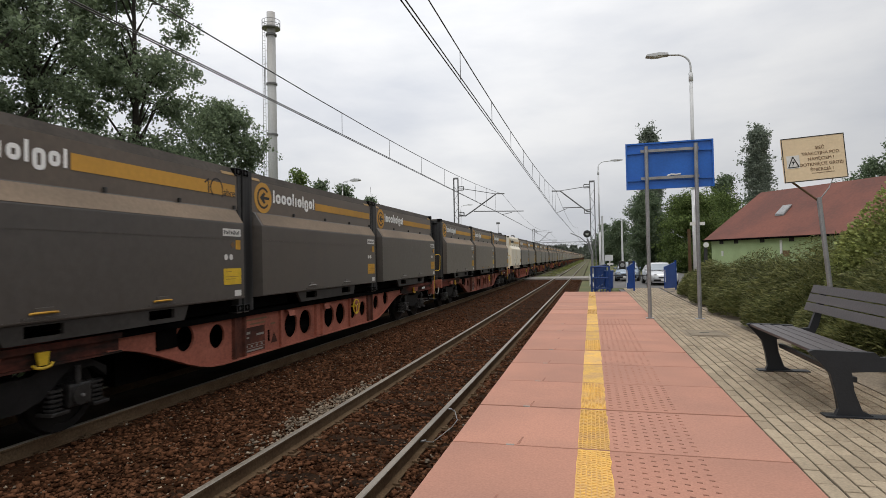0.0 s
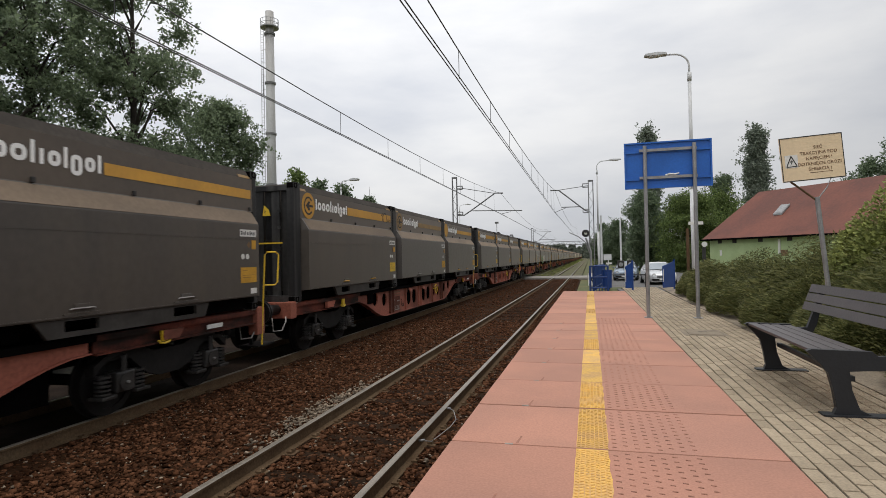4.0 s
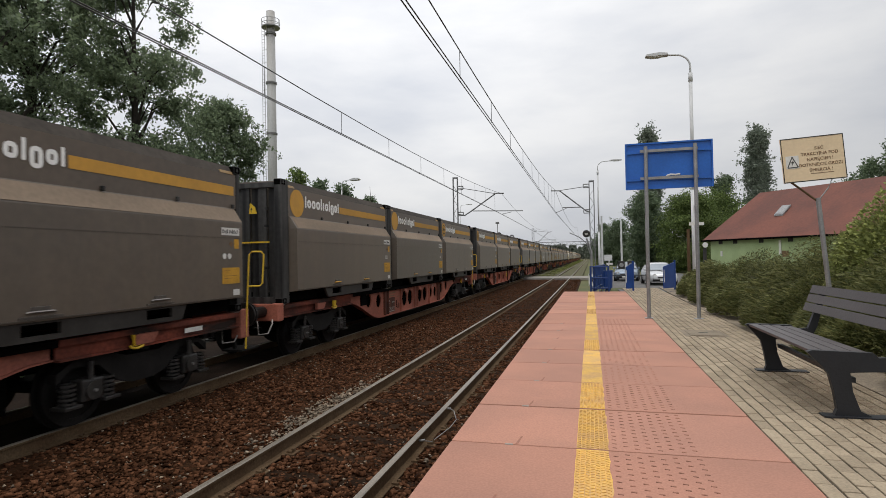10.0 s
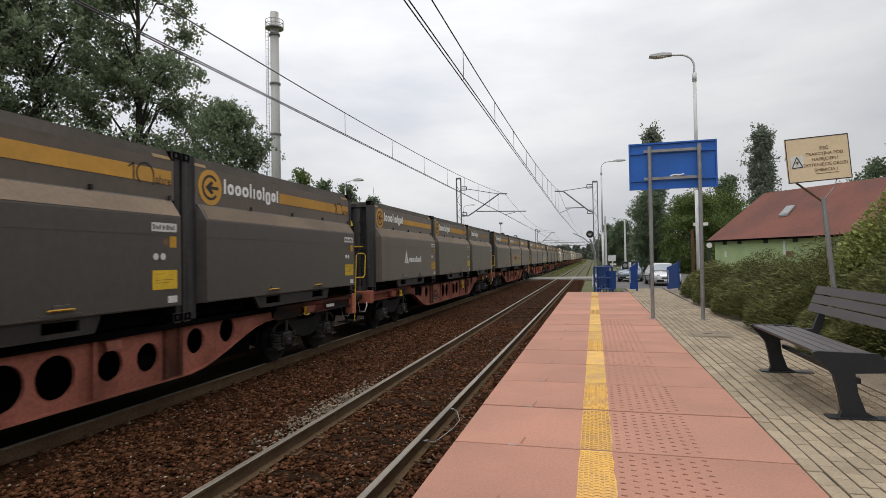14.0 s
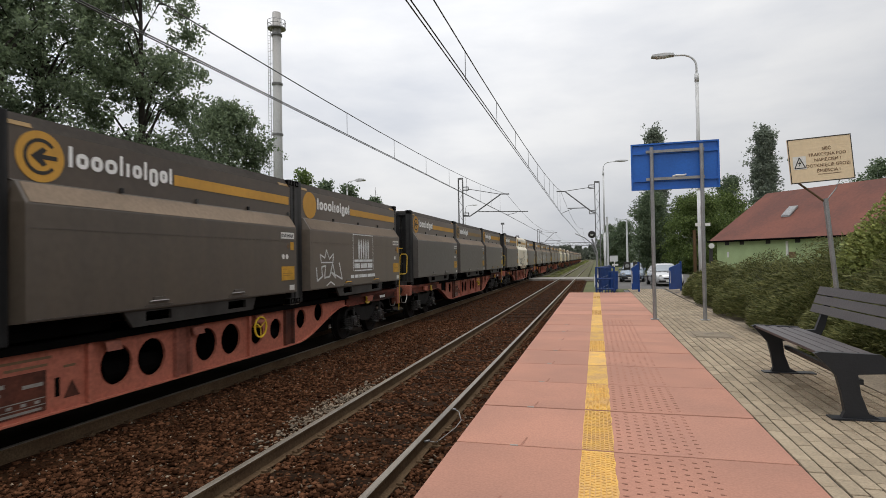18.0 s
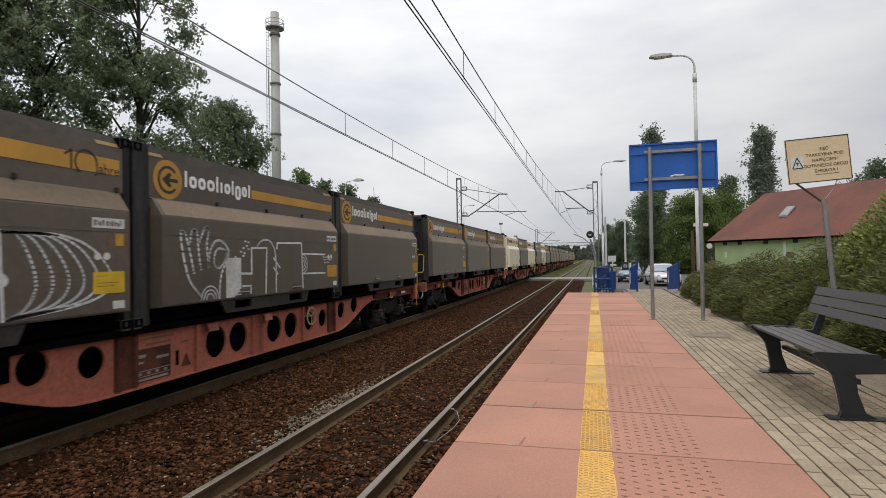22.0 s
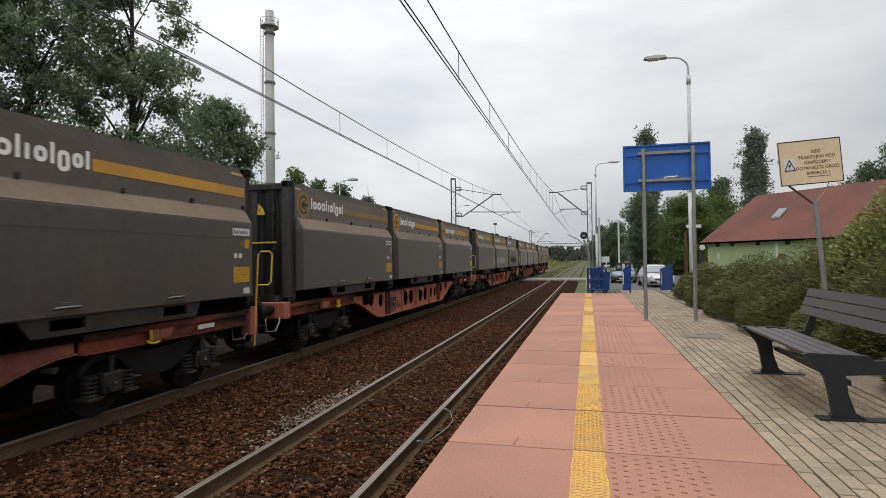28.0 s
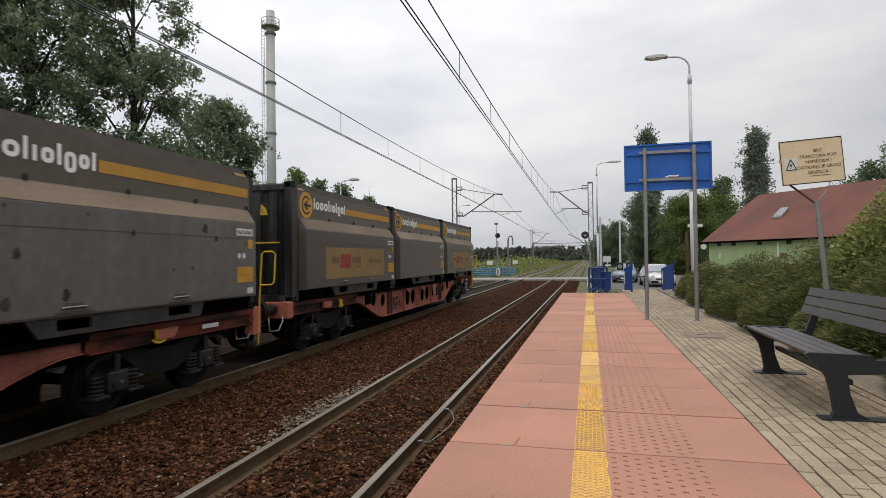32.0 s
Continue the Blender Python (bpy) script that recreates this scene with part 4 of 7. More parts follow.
def deco_hand(con, second):
    bm = bm_new()
    if not second:
        stroke(bm, soft_line([(0.42, 2.24), (0.83, 2.25), (1.07, 2.54), (1.35, 2.58), (1.35, 2.5), (1.13, 2.22), (1.97, 2.21), (2.07, 2.13), (1.95, 2.08), (1.35, 2.05), (1.34, 1.98), (1.97, 1.95), (2.02, 1.9), (1.95, 1.86), (1.34, 1.82), (1.34, 1.75), (1.95, 1.72), (2.01, 1.66), (1.92, 1.6), (1.1, 1.58), (0.99, 1.84), (0.42, 1.87)]), 0.045)
        for y, z in ((0.45, 2.17), (0.6, 2.17), (0.5, 2.09), (0.63, 2.09), (0.55, 2.02), (0.46, 1.95)):
            stroke(bm, [(y, z), (y + 0.1, z)], 0.022)
        for i in range(9):
            stroke(bm, [(1.46 + 0.055 * (i % 3), 2.42 - 0.07 * (i // 3)), (1.48 + 0.055 * (i % 3), 2.42 - 0.07 * (i // 3))], 0.025)
        for z in (2.14, 1.9, 1.66):
            ring(bm, (1.393, 1.96, z), "x", 0.025, 0.045, 0.001, 12)
        for i, (w, h) in enumerate(((0.1, 0.14), (0.05, 0.14), (0.09, 0.14), (0.09, 0.15), (0.05, 0.15), (0.1, 0.15))):
            box(bm, 1.391, 1.394, 2.52 + i * 0.145, 2.52 + i * 0.145 + w, 1.85, 1.87)
            box(bm, 1.391, 1.394, 2.52 + i * 0.145, 2.545 + i * 0.145, 1.87, 1.85 + h)
        for y in (3.68, 3.98, 4.31):
            disc(bm, (1.393, y, 1.9), "x", 0.075, 0.002, 14)
        stroke(bm, [(4.33, 1.48), (4.29, 2.42)], 0.035)
        for i in range(6):
            k = i / 5
            stroke(bm, soft_line([(4.31, 2.4), (4.5 + 0.75 * k, 2.4), (4.72 + 1.05 * k, 1.9), (4.62 + 0.9 * k, 1.6), (4.36, 1.48)], 3), 0.03)
    else:
        stroke(bm, soft_line([(1.14, 1.48), (1.1, 1.6), (0.87, 1.78), (0.69, 2.49), (0.8, 2.54), (0.9, 2.27), (1.0, 1.9)]), 0.042)
        stroke(bm, soft_line([(0.9, 2.3), (0.96, 2.55), (1.08, 2.56), (1.1, 2.25), (1.16, 1.95)]), 0.042)
        stroke(bm, soft_line([(1.13, 2.38), (1.26, 2.62), (1.38, 2.58), (1.28, 2.38), (1.34, 1.99)]), 0.042)
        stroke(bm, soft_line([(1.34, 2.0), (1.37, 2.28), (1.58, 2.45), (1.85, 2.29), (1.83, 2.13), (1.62, 1.84), (1.6, 1.48)]), 0.042)
        stroke(bm, soft_line([(1.78, 2.25), (1.53, 2.3), (1.44, 2.05), (1.58, 1.93), (1.78, 2.1), (1.8, 2.26)]), 0.038)
        for r in (0.1, 0.16, 0.22):
            ring(bm, (1.393, 1.37, 1.475), "x", r - 0.02, r, 0.001, 12, 0.0, math.pi)
        stroke(bm, [(2.19, 1.86), (2.49, 1.85), (2.49, 2.3), (2.97, 2.31), (2.93, 1.48)], 0.036)
        stroke(bm, [(2.22, 1.64), (2.46, 1.64), (2.46, 1.5)], 0.03)
        stroke(bm, soft_line([(2.66, 2.34), (2.82, 2.46), (3.1, 2.46), (3.29, 2.22), (3.28, 1.48)]), 0.036)
        stroke(bm, [(3.31, 2.3), (3.33, 2.41), (4.25, 2.43), (4.3, 1.48)], 0.036)
        stroke(bm, [(3.2, 2.12), (3.42, 1.94)], 0.036)
        stroke(bm, [(3.2, 1.94), (3.34, 1.82)], 0.036)
        for z in (2.21, 1.8):
            stroke(bm, [(4.27, z), (5.3, z - 0.01)], 0.034)
        for r in (0.08, 0.14, 0.2):
            ring(bm, (1.393, 4.3, 2.0), "x", r - 0.018, r, 0.001, 12, -math.pi / 2, math.pi / 2)
        rng = random.Random(2)
        for i in range(9):
            y, z = rng.uniform(1.98, 2.4), rng.uniform(2.1, 2.4)
            box(bm, 1.391, 1.394, y, y + 0.045, z, z + 0.03)
        for i in range(16):
            y, z = 5.2 + 0.07 * (i % 6) + 0.03 * (i // 6), 2.13 - 0.06 * (i // 6)
            box(bm, 1.391, 1.394, y, y + 0.04, z, z + 0.025)
    marks(bm, M["silvergraf"], con, "white line drawing sprayed by hand")
    if second:
        bm = bm_new()
        box(bm, 1.391, 1.3925, 1.77, 2.18, 1.47, 2.13)
        part("graffiti_fill", bm, M["palegraf"], con)


def deco_scrawl(con, kind):
    bm = bm_new()
    mat = M["silvergraf"]
    if kind == "tags":
        for i in range(7):
            scrawl(bm, 0.6 + i * 0.56, 1.02 + i * 0.56, 1.72, 2.14, 6, 70 + i, 0.032)
        scrawl(bm, 0.9, 4.7, 1.9, 1.98, 9, 90, 0.026)
    elif kind == "dark":
        mat = M["ink"]
        for i in range(8):
            scrawl(bm, 1.2 + i * 0.42, 1.7 + i * 0.42, 1.75, 2.2, 7, 40 + i, 0.05)
    elif kind == "loops":
        for i in range(5):
            y = 3.0 + i * 0.3
            stroke(bm, [(y, 1.55), (y + 0.02, 1.85), (y + 0.12, 1.98), (y + 0.24, 1.9), (y + 0.22, 1.7), (y + 0.12, 1.62)], 0.03)
    elif kind == "pale":
        mat = M["ink"]
        stroke(bm, soft_line([(0.62, 1.8), (0.46, 1.84), (0.63, 2.16), (0.86, 1.56), (0.54, 1.64)], 1), 0.02)
        for i in range(4):
            y = 0.9 + i * 0.25
            stroke(bm, soft_line([(y - 0.1, 1.68), (y + 0.02, 2.14), (y + 0.27, 1.56), (y + 0.02, 1.66)], 1), 0.02)
        stroke(bm, soft_line([(1.91, 2.17), (1.72, 1.86), (2.12, 1.64), (1.77, 1.5), (1.72, 1.9)], 2), 0.02)
        for y in (2.2, 2.7):
            stroke(bm, soft_line([(y, 2.09), (y + 0.35, 2.03), (y + 0.1, 1.88), (y + 0.4, 1.75), (y + 0.3, 1.55), (y + 0.05, 1.62)], 2), 0.02)
        ring(bm, (1.393, 2.75, 1.55), "x", 0.05, 0.07, 0.001, 14)
        rng = random.Random(31)
        for i in range(150):
            y, z = rng.gauss(3.4, 0.35), rng.gauss(2.2, 0.26)
            if abs(z - 2.2) < 0.5 and not 2.45 < z < 2.47:
                w = rng.uniform(0.04, 0.16)
                box(bm, 1.391, 1.3915, y, y + w, z, z + 0.012)
    elif kind == "brand":
        prism(bm, [(2.35, 1.95), (2.75, 1.93), (2.55, 2.35)], "x", 1.391, 1.394)
        y = 2.82
        for w, h in ((0.15, 0.14), (0.15, 0.14), (0.15, 0.14), (0.14, 0.14), (0.1, 0.2), (0.15, 0.14), (0.13, 0.14), (0.1, 0.2)):
            box(bm, 1.391, 1.394, y, y + w, 1.97, 1.97 + h)
            y += w + 0.035
    elif kind == "crown":
        stroke(bm, [(0.62, 1.9), (0.66, 1.62), (0.9, 1.72), (0.86, 1.92), (1.05, 1.95), (1.0, 1.68), (1.25, 1.7), (1.4, 2.0), (1.55, 1.66), (1.32, 1.8), (1.9, 1.62), (1.75, 2.0)], 0.035)
        stroke(bm, [(0.85, 2.02), (0.8, 2.2), (1.02, 2.12), (1.1, 2.3), (1.25, 2.1), (1.45, 2.22), (1.42, 2.02), (0.85, 2.02)], 0.03)
        stroke(bm, [(1.1, 1.5), (1.3, 1.58), (1.5, 1.5)], 0.03)
        stroke(bm, [(2.55, 2.7), (2.55, 1.8)], 0.016)
        stroke(bm, [(3.84, 2.7), (3.84, 1.8)], 0.016)
        stroke(bm, [(2.55, 2.71), (3.84, 2.71)], 0.022)
        for i in range(5):
            y = 2.86 + i * 0.15
            prism(bm, [(y + 0.02, 2.1), (y + 0.08, 2.1), (y + 0.1, 2.45), (y + 0.05, 2.62), (y, 2.45)], "x", 1.391, 1.394)
        box(bm, 1.391, 1.394, 2.62, 3.78, 2.02, 2.08)
        box(bm, 1.391, 1.394, 2.62, 3.78, 1.79, 1.82)
        for a, b in ((2.62, 2.95), (3.02, 3.4), (3.46, 3.78)):
            box(bm, 1.391, 1.394, a, b, 1.86, 1.98)
        for a, b in ((2.4, 2.58), (2.64, 2.85), (2.9, 3.4), (3.45, 3.95)):
            box(bm, 1.391, 1.394, a, b, 1.62, 1.7)
    marks(bm, mat, con, "sprayed marks as plain strokes")


def deco_stains(con):
    rng = random.Random(77)
    bm = bm_new()
    for i in range(13):
        y, z = rng.uniform(0.7, 5.2), rng.uniform(1.6, 2.7)
        r = rng.uniform(0.02, 0.07)
        pts = [(y + r * rng.uniform(0.6, 1.3) * math.cos(a), z + r * rng.uniform(0.6, 1.6) * math.sin(a)) for a in [k * math.pi / 4 for k in range(8)]]
        prism(bm, pts, "x", 1.391, 1.3925)
    part("oil_stain", bm, M["black"], con, "dark oil stains")


def deco_scratches(con, seed):
    rng = random.Random(seed)
    for i in range(16):
        y, z = rng.gauss(3.6, 1.0), rng.uniform(1.55, 2.3)
        if 0.6 < y < 5.2:
            bm = stroke(bm_new(), [(y, z), (y + rng.uniform(-0.1, 0.1), z + rng.uniform(0.02, 0.16))], rng.uniform(0.008, 0.02), 1.393)
            part("scratch", bm, M["paledirt"], con)


# -- the wagon
def web_mesh(shift=0.0):
    """Fish-bellied side beam with round holes, as an outline filled around its openings."""
    bm = bm_new()
    holes = [y + shift for y in (4.79, 5.56, 7.97, 8.58, 9.74, 10.37, 11.14, 11.78, 12.77, 13.56)]
    top = 1.15

    def low(y):
        if y < 5.6:
            t = max(0.0, min(1.0, (y - 3.3) / 2.3)); return 0.95 - 0.595 * (t * t * (3 - 2 * t))
        if y > 12.5:
            t = max(0.0, min(1.0, (14.9 - y) / 2.4)); return 0.95 - 0.595 * (t * t * (3 - 2 * t))
        return 0.355
    zc, r, seg = 0.74, 0.2, 20
    for x0, x1 in ((1.12, 1.135),):
        cuts = [3.3]
        for h in holes:
            hw = 0.295 if 7.7 < h < 10.6 else 0.25
            cuts += [h - hw, h + hw]
        cuts += [14.95]
        for a, b in zip(cuts, cuts[1:]):
            mid = (a + b) / 2
            hit = [h for h in holes if abs(h - mid) < 0.02]
            r = 0.26 if 7.7 < mid < 10.6 else 0.2
            zz = zc + (0.16 if mid < 5.0 or mid > 13.3 else 0.09 if mid < 6 or mid > 12.4 else 0)
            if not hit:
                n = max(1, int((b - a) / 0.3))
                for i in range(n):
                    ya, yb = a + (b - a) * i / n, a + (b - a) * (i + 1) / n
                    prism(bm, [(ya, low(ya)), (yb, low(yb)), (yb, top), (ya, top)], "x", x0, x1)
            else:
                outer = []
                for k in range(seg):
                    t = 2 * math.pi * (k + 0.5) / seg
                    c, s = math.cos(t), math.sin(t)
                    if abs(c) > 0.71:
                        y = b if c > 0 else a
                        v = s / 0.71
                    else:
                        y = mid + (b - a) / 2 * c / 0.71
                        v = math.copysign(1, s)
                    z = zz + v * (top - zz) if v > 0 else zz + v * (zz - low(y))
                    outer.append((y, z))
                inner = [(mid + r * math.cos(2 * math.pi * (k + 0.5) / seg), zz + r * math.sin(2 * math.pi * (k + 0.5) / seg)) for k in range(seg)]
                for xx in (x0, x1):
                    O = [bm.verts.new((xx, *p)) for p in outer]
                    I = [bm.verts.new((xx, *p)) for p in inner]
                    for k in range(seg):
                        bm.faces.new((O[k], O[(k + 1) % seg], I[(k + 1) % seg], I[k]))
                rim0 = [bm.verts.new((x0 - 0.02, *p)) for p in inner]
                rim1 = [bm.verts.new((x1 + 0.006, *p)) for p in inner]
                for k in range(seg):
                    bm.faces.new((rim0[k], rim0[(k + 1) % seg], rim1[(k + 1) % seg], rim1[k]))
    # lower flange
    n = 40
    for i in range(n):
        ya, yb = 3.3 + 11.65 * i / n, 3.3 + 11.65 * (i + 1) / n
        prism(bm, [(ya, low(ya) - 0.02), (yb, low(yb) - 0.02), (yb, low(yb)), (ya, low(ya))], "x", 1.04, 1.19)
    # ribs
    for y in (7.5, 10.84):
        box(bm, 1.134, 1.19, y, y + 0.06, 0.36, 1.14)
    return bm


def wagon(wheel_mat, shift=0.0):
    w = thing("flat_wagon", "oxide-red flat container wagon with pierced fish-bellied side beams", "wagon", group="wagons of the train")
    web = mesh_of("side_beam", web_mesh(shift), M["red_wagon"])
    shared("side_beam", web, w, None, "pierced oxide-red side beam")
    shared("side_beam", web, w, Matrix.Translation((0, 18.31, 0)) @ Matrix.Rotation(math.pi, 4, "Z"))
    # pressed channels and hooded flaps on the beam
    for y in (5.96, 8.99, 12.06):
        bm = bm_new()
        for a in (y, y + 0.29):
            prism(bm, [(1.136, a), (1.19, a + 0.02), (1.19, a + 0.07), (1.136, a + 0.09)], "z", 0.37, 1.14)
        box(bm, 1.136, 1.145, y + 0.09, y + 0.29, 0.37, 1.14)
        part("pressed_channel", bm, M["red_wagon"] if 8 < y < 10 else M["rib_brown"], w, "grimy brown channel on the beam")
    for y in (7.7, 9.3, 10.98):
        bm = bm_new()
        prism(bm, [(1.14, 1.09), (1.24, 1.06), (1.27, 0.95), (1.262, 0.948), (1.23, 1.05), (1.14, 1.08)], "y", y, y + 0.24)
        part("folded_flap", bm, M["red_wagon"], w, "folded oxide-red flap")
    for y, h in ((4.18, 0.3),):
        bm = bm_new()
        box(bm, 1.136, 1.17, y, y + 0.4, 1.1 - h, 1.14, 0.01)
        part("bracket_plate", bm, M["underside"], w)
    mirror = Matrix.Scale(-1, 4, (1, 0, 0))
    sill = [(1.02, 1.17), (1.22, 1.17), (1.22, 1.09), (1.16, 1.09), (1.16, 0.93), (1.22, 0.93), (1.22, 0.905), (1.06, 0.905), (1.06, 0.93), (1.13, 0.93), (1.13, 1.09), (1.02, 1.09)]
    for a, b in ((-0.04, 3.5), (15.0, 18.54)):
        so = mesh_of("solebar", prism(bm_new(), sill, "y", a, b), M["solebar"])
        shared("solebar", so, w, None, "red channel sill, grime and overhang shade in its colour")
        shared("solebar", so, w, mirror)
    # grime and the container's shade are both put into this flange's colour
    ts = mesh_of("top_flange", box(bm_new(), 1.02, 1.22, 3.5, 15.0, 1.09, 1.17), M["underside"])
    shared("top_flange", ts, w, None, "near-black top flange, grime and shade put into its colour")
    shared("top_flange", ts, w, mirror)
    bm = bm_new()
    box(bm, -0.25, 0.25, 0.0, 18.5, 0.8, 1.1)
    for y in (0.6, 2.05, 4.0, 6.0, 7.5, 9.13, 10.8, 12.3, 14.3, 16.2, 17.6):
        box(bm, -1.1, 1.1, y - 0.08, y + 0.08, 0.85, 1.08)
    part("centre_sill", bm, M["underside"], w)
    # added box: fills the open centre near-black, in place of deep shade
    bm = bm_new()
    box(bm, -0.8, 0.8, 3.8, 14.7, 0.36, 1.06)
    part("brake_gear_tray", bm, M["underside"], w, "added near-black box in place of shade in the open underframe")
    for yy in (5.0, 8.4, 12.2):
        bm = bm_new()
        tube(bm, [(0.92, yy - 0.55, 0.62), (0.92, yy + 0.55, 0.62)], 0.16, 12)
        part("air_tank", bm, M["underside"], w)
    for y, s in ((-0.14, -1), (18.64, 1)):
        bm = bm_new()
        box(bm, -1.25, 1.25, min(y, y + 0.14 * -s), max(y, y + 0.14 * -s), 0.86, 1.2, 0.02)
        for x in (-1.16, 1.16):
            box(bm, x - 0.1, x + 0.1, min(y - s * 0.16, y + s * 0.08), max(y - s * 0.16, y + s * 0.08), 0.7 if s > 0 else 0.87, 1.21, 0.02)
        hs = part("headstock", bm, M["red_wagon"], w)
        for x in (-0.875, 0.875):
            bm = bm_new()
            tube(bm, [(x, y, 1.05), (x, y + s * 0.33, 1.05)], 0.11, 14)
            tube(bm, [(x, y + s * 0.33, 1.05), (x, y + s * 0.5, 1.05)], 0.085, 14)
            disc(bm, (x, y + s * 0.52, 1.05), "y", 0.23, 0.02, 20)
            part("buffer", bm, M["buffer"], hs, "dark greasy round buffer", smooth=False)
        bm = bm_new()
        tube(bm, [(0, y, 0.98), (0, y + s * 0.25, 0.98), (0, y + s * 0.5, 0.9)], 0.05, 8)
        box(bm, -0.06, 0.06, y + s * 0.5 - 0.1, y + s * 0.5 + 0.1, 0.6, 0.95)
        part("coupling", bm, M["bogie"], hs)
        # shunter's step hoop below each corner
        for x in (-1.18, 1.18):
            bm = bm_new()
            yy = y - s * 0.35 if s > 0 else y - 0.4
            tube(bm, [(x - 0.1, yy - 0.1, 0.92), (x, yy - 0.22, 0.68), (x, yy + 0.1, 0.66), (x, yy + 0.26, 0.83), (x - 0.05, yy + 0.34, 0.92)], 0.014, 6)
            part("step_hoop", bm, M["steel"], w, "bent steel shunter's step")
    # handrail at the rear end with step plate
    bm = bm_new()
    x, y = 1.26, 18.66
    tube(bm, [(x - 0.02, y - 0.02, 0.5), (x, y - 0.01, 1.1), (x + 0.03, y + 0.04, 2.18), (x + 0.06, y + 0.08, 2.235), (x + 0.16, y + 0.22, 2.235), (x + 0.19, y + 0.26, 2.18), (x + 0.18, y + 0.22, 1.66), (x + 0.15, y + 0.18, 1.61), (x + 0.02, y + 0.02, 1.61)], 0.0155, 8)
    part("handrail", bm, M["yellow"], w, "bent yellow handrail")
    bm = bm_new()
    box(bm, 0.85, 1.25, 18.5, 19.05, 0.47, 0.5)
    box(bm, 1.0, 1.05, 18.6, 18.66, 0.5, 0.9)
    part("step_plate", bm, M["bogie"], w)
    # tail lamp bracket, handwheel, boards
    bm = bm_new()
    ring(bm, (1.26, 11.08, 0.86), "x", 0.168, 0.196, 0.011, 24)
    for a in (150, 270, 30):
        stroke(bm, [(11.08, 0.86), (11.08 + 0.17 * math.cos(radians(a)), 0.86 + 0.17 * math.sin(radians(a)))], 0.024, 1.262)
    tube(bm, [(1.1, 11.08, 0.86), (1.26, 11.08, 0.86)], 0.02, 8)
    part("handwheel", bm, wheel_mat, w, "round brake handwheel")
    bm = bm_new()
    box(bm, 1.137, 1.142, 6.3, 6.98, 0.4, 0.86)
    b = part("data_panel", bm, M["rib_brown"], w, "brown data panel with plain bars")
    bm = bm_new()
    for z, a, c, h in ((0.74, 6.33, 6.5, 0.045), (0.66, 6.36, 6.46, 0.03), (0.69, 6.7, 6.94, 0.04), (0.55, 6.32, 6.96, 0.01), (0.5, 6.36, 6.42, 0.035), (0.5, 6.52, 6.58, 0.035), (0.5, 6.68, 6.74, 0.035), (0.5, 6.84, 6.9, 0.035), (0.475, 6.32, 6.96, 0.01), (0.42, 6.36, 6.92, 0.03)):
        box(bm, 1.142, 1.144, a, c, z, z + h)
    part("text_bar", bm, M["concrete"], b)
    bm = bm_new()
    for z, a, c in ((0.98, 6.34, 7.05), (0.9, 6.5, 7.0), (0.84, 7.2, 7.36)):
        box(bm, 1.137, 1.139, a, c, z, z + 0.03)
    part("text_bar", bm, M["paledirt"], w, "faded lettering as plain bars")
    bm = bm_new()
    box(bm, 1.137, 1.141, 7.09, 7.15, 0.52, 0.74)
    part("slot", bm, M["underside"], w)
    bm = bm_new()
    prism(bm, [(7.2, 0.48), (7.42, 0.48), (7.31, 0.68)], "x", 1.137, 1.141)
    part("hazard_triangle", bm, M["rib_brown"], w)
    for yy in (2.36, 16.14):
        bm = bm_new()
        prism(bm, [(yy - 0.075, 1.09), (yy - 0.05, 0.94), (yy + 0.05, 0.94), (yy + 0.075, 1.09)], "x", 1.22, 1.26)
        tube(bm, [(1.24, yy - 0.12, 0.955), (1.25, yy - 0.09, 0.92), (1.25, yy, 0.905), (1.25, yy + 0.09, 0.92), (1.24, yy + 0.12, 0.955)], 0.018, 6)
        part("rope_hook", bm, M["yellow"], w, "yellow towing hook")
    bm = bm_new()
    box(bm, -0.09, 0.09, 0, 0.14, 1.165, 1.2, 0.01)
    lock = mesh_of("container_lock", bm, M["steel"])
    for yy in (0.0, 6.0, 6.2, 12.2, 12.4, 18.35):
        for s in (-1, 1):
            shared("container_lock", lock, w, pose(s * 1.14, yy, 0))
    for yy in (1.45, 16.1):
        bm = bm_new()
        prism(bm, [(yy, 0.95), (yy + 0.32, 0.95), (yy + 0.42, 1.09), (yy, 1.09)], "x", 1.2, 1.27)
        part("fold_flap", bm, M["red_wagon"], w)
    bm = bm_new()
    box(bm, 1.225, 1.228, 17.1, 17.5, 0.98, 1.05)
    part("text_bar", bm, M["mark"], w)
    # bogies
    for yc in (2.05, 16.45):
        bg = thing("bogie", "", "")
        bg.parent = w
        bg.matrix_basis = pose(0, yc, 0)
        fr = bm_new()
        for s in (-1, 1):
            x0, x1 = sorted((s * 0.93, s * 1.06))
            prism(fr, [(-1.35, 0.62), (-1.15, 0.78), (-0.75, 0.76), (-0.45, 0.5), (-0.2, 0.42), (0.2, 0.42), (0.45, 0.5), (0.75, 0.76), (1.15, 0.78), (1.35, 0.62), (1.35, 0.74), (1.1, 0.88), (0.6, 0.9), (0.3, 0.8), (-0.3, 0.8), (-0.6, 0.9), (-1.1, 0.88), (-1.35, 0.74)], "x", x0, x1)
        box(fr, -0.95, 0.95, -0.2, 0.2, 0.5, 0.8)
        part("bogie_frame", fr, M["bogie"], bg)
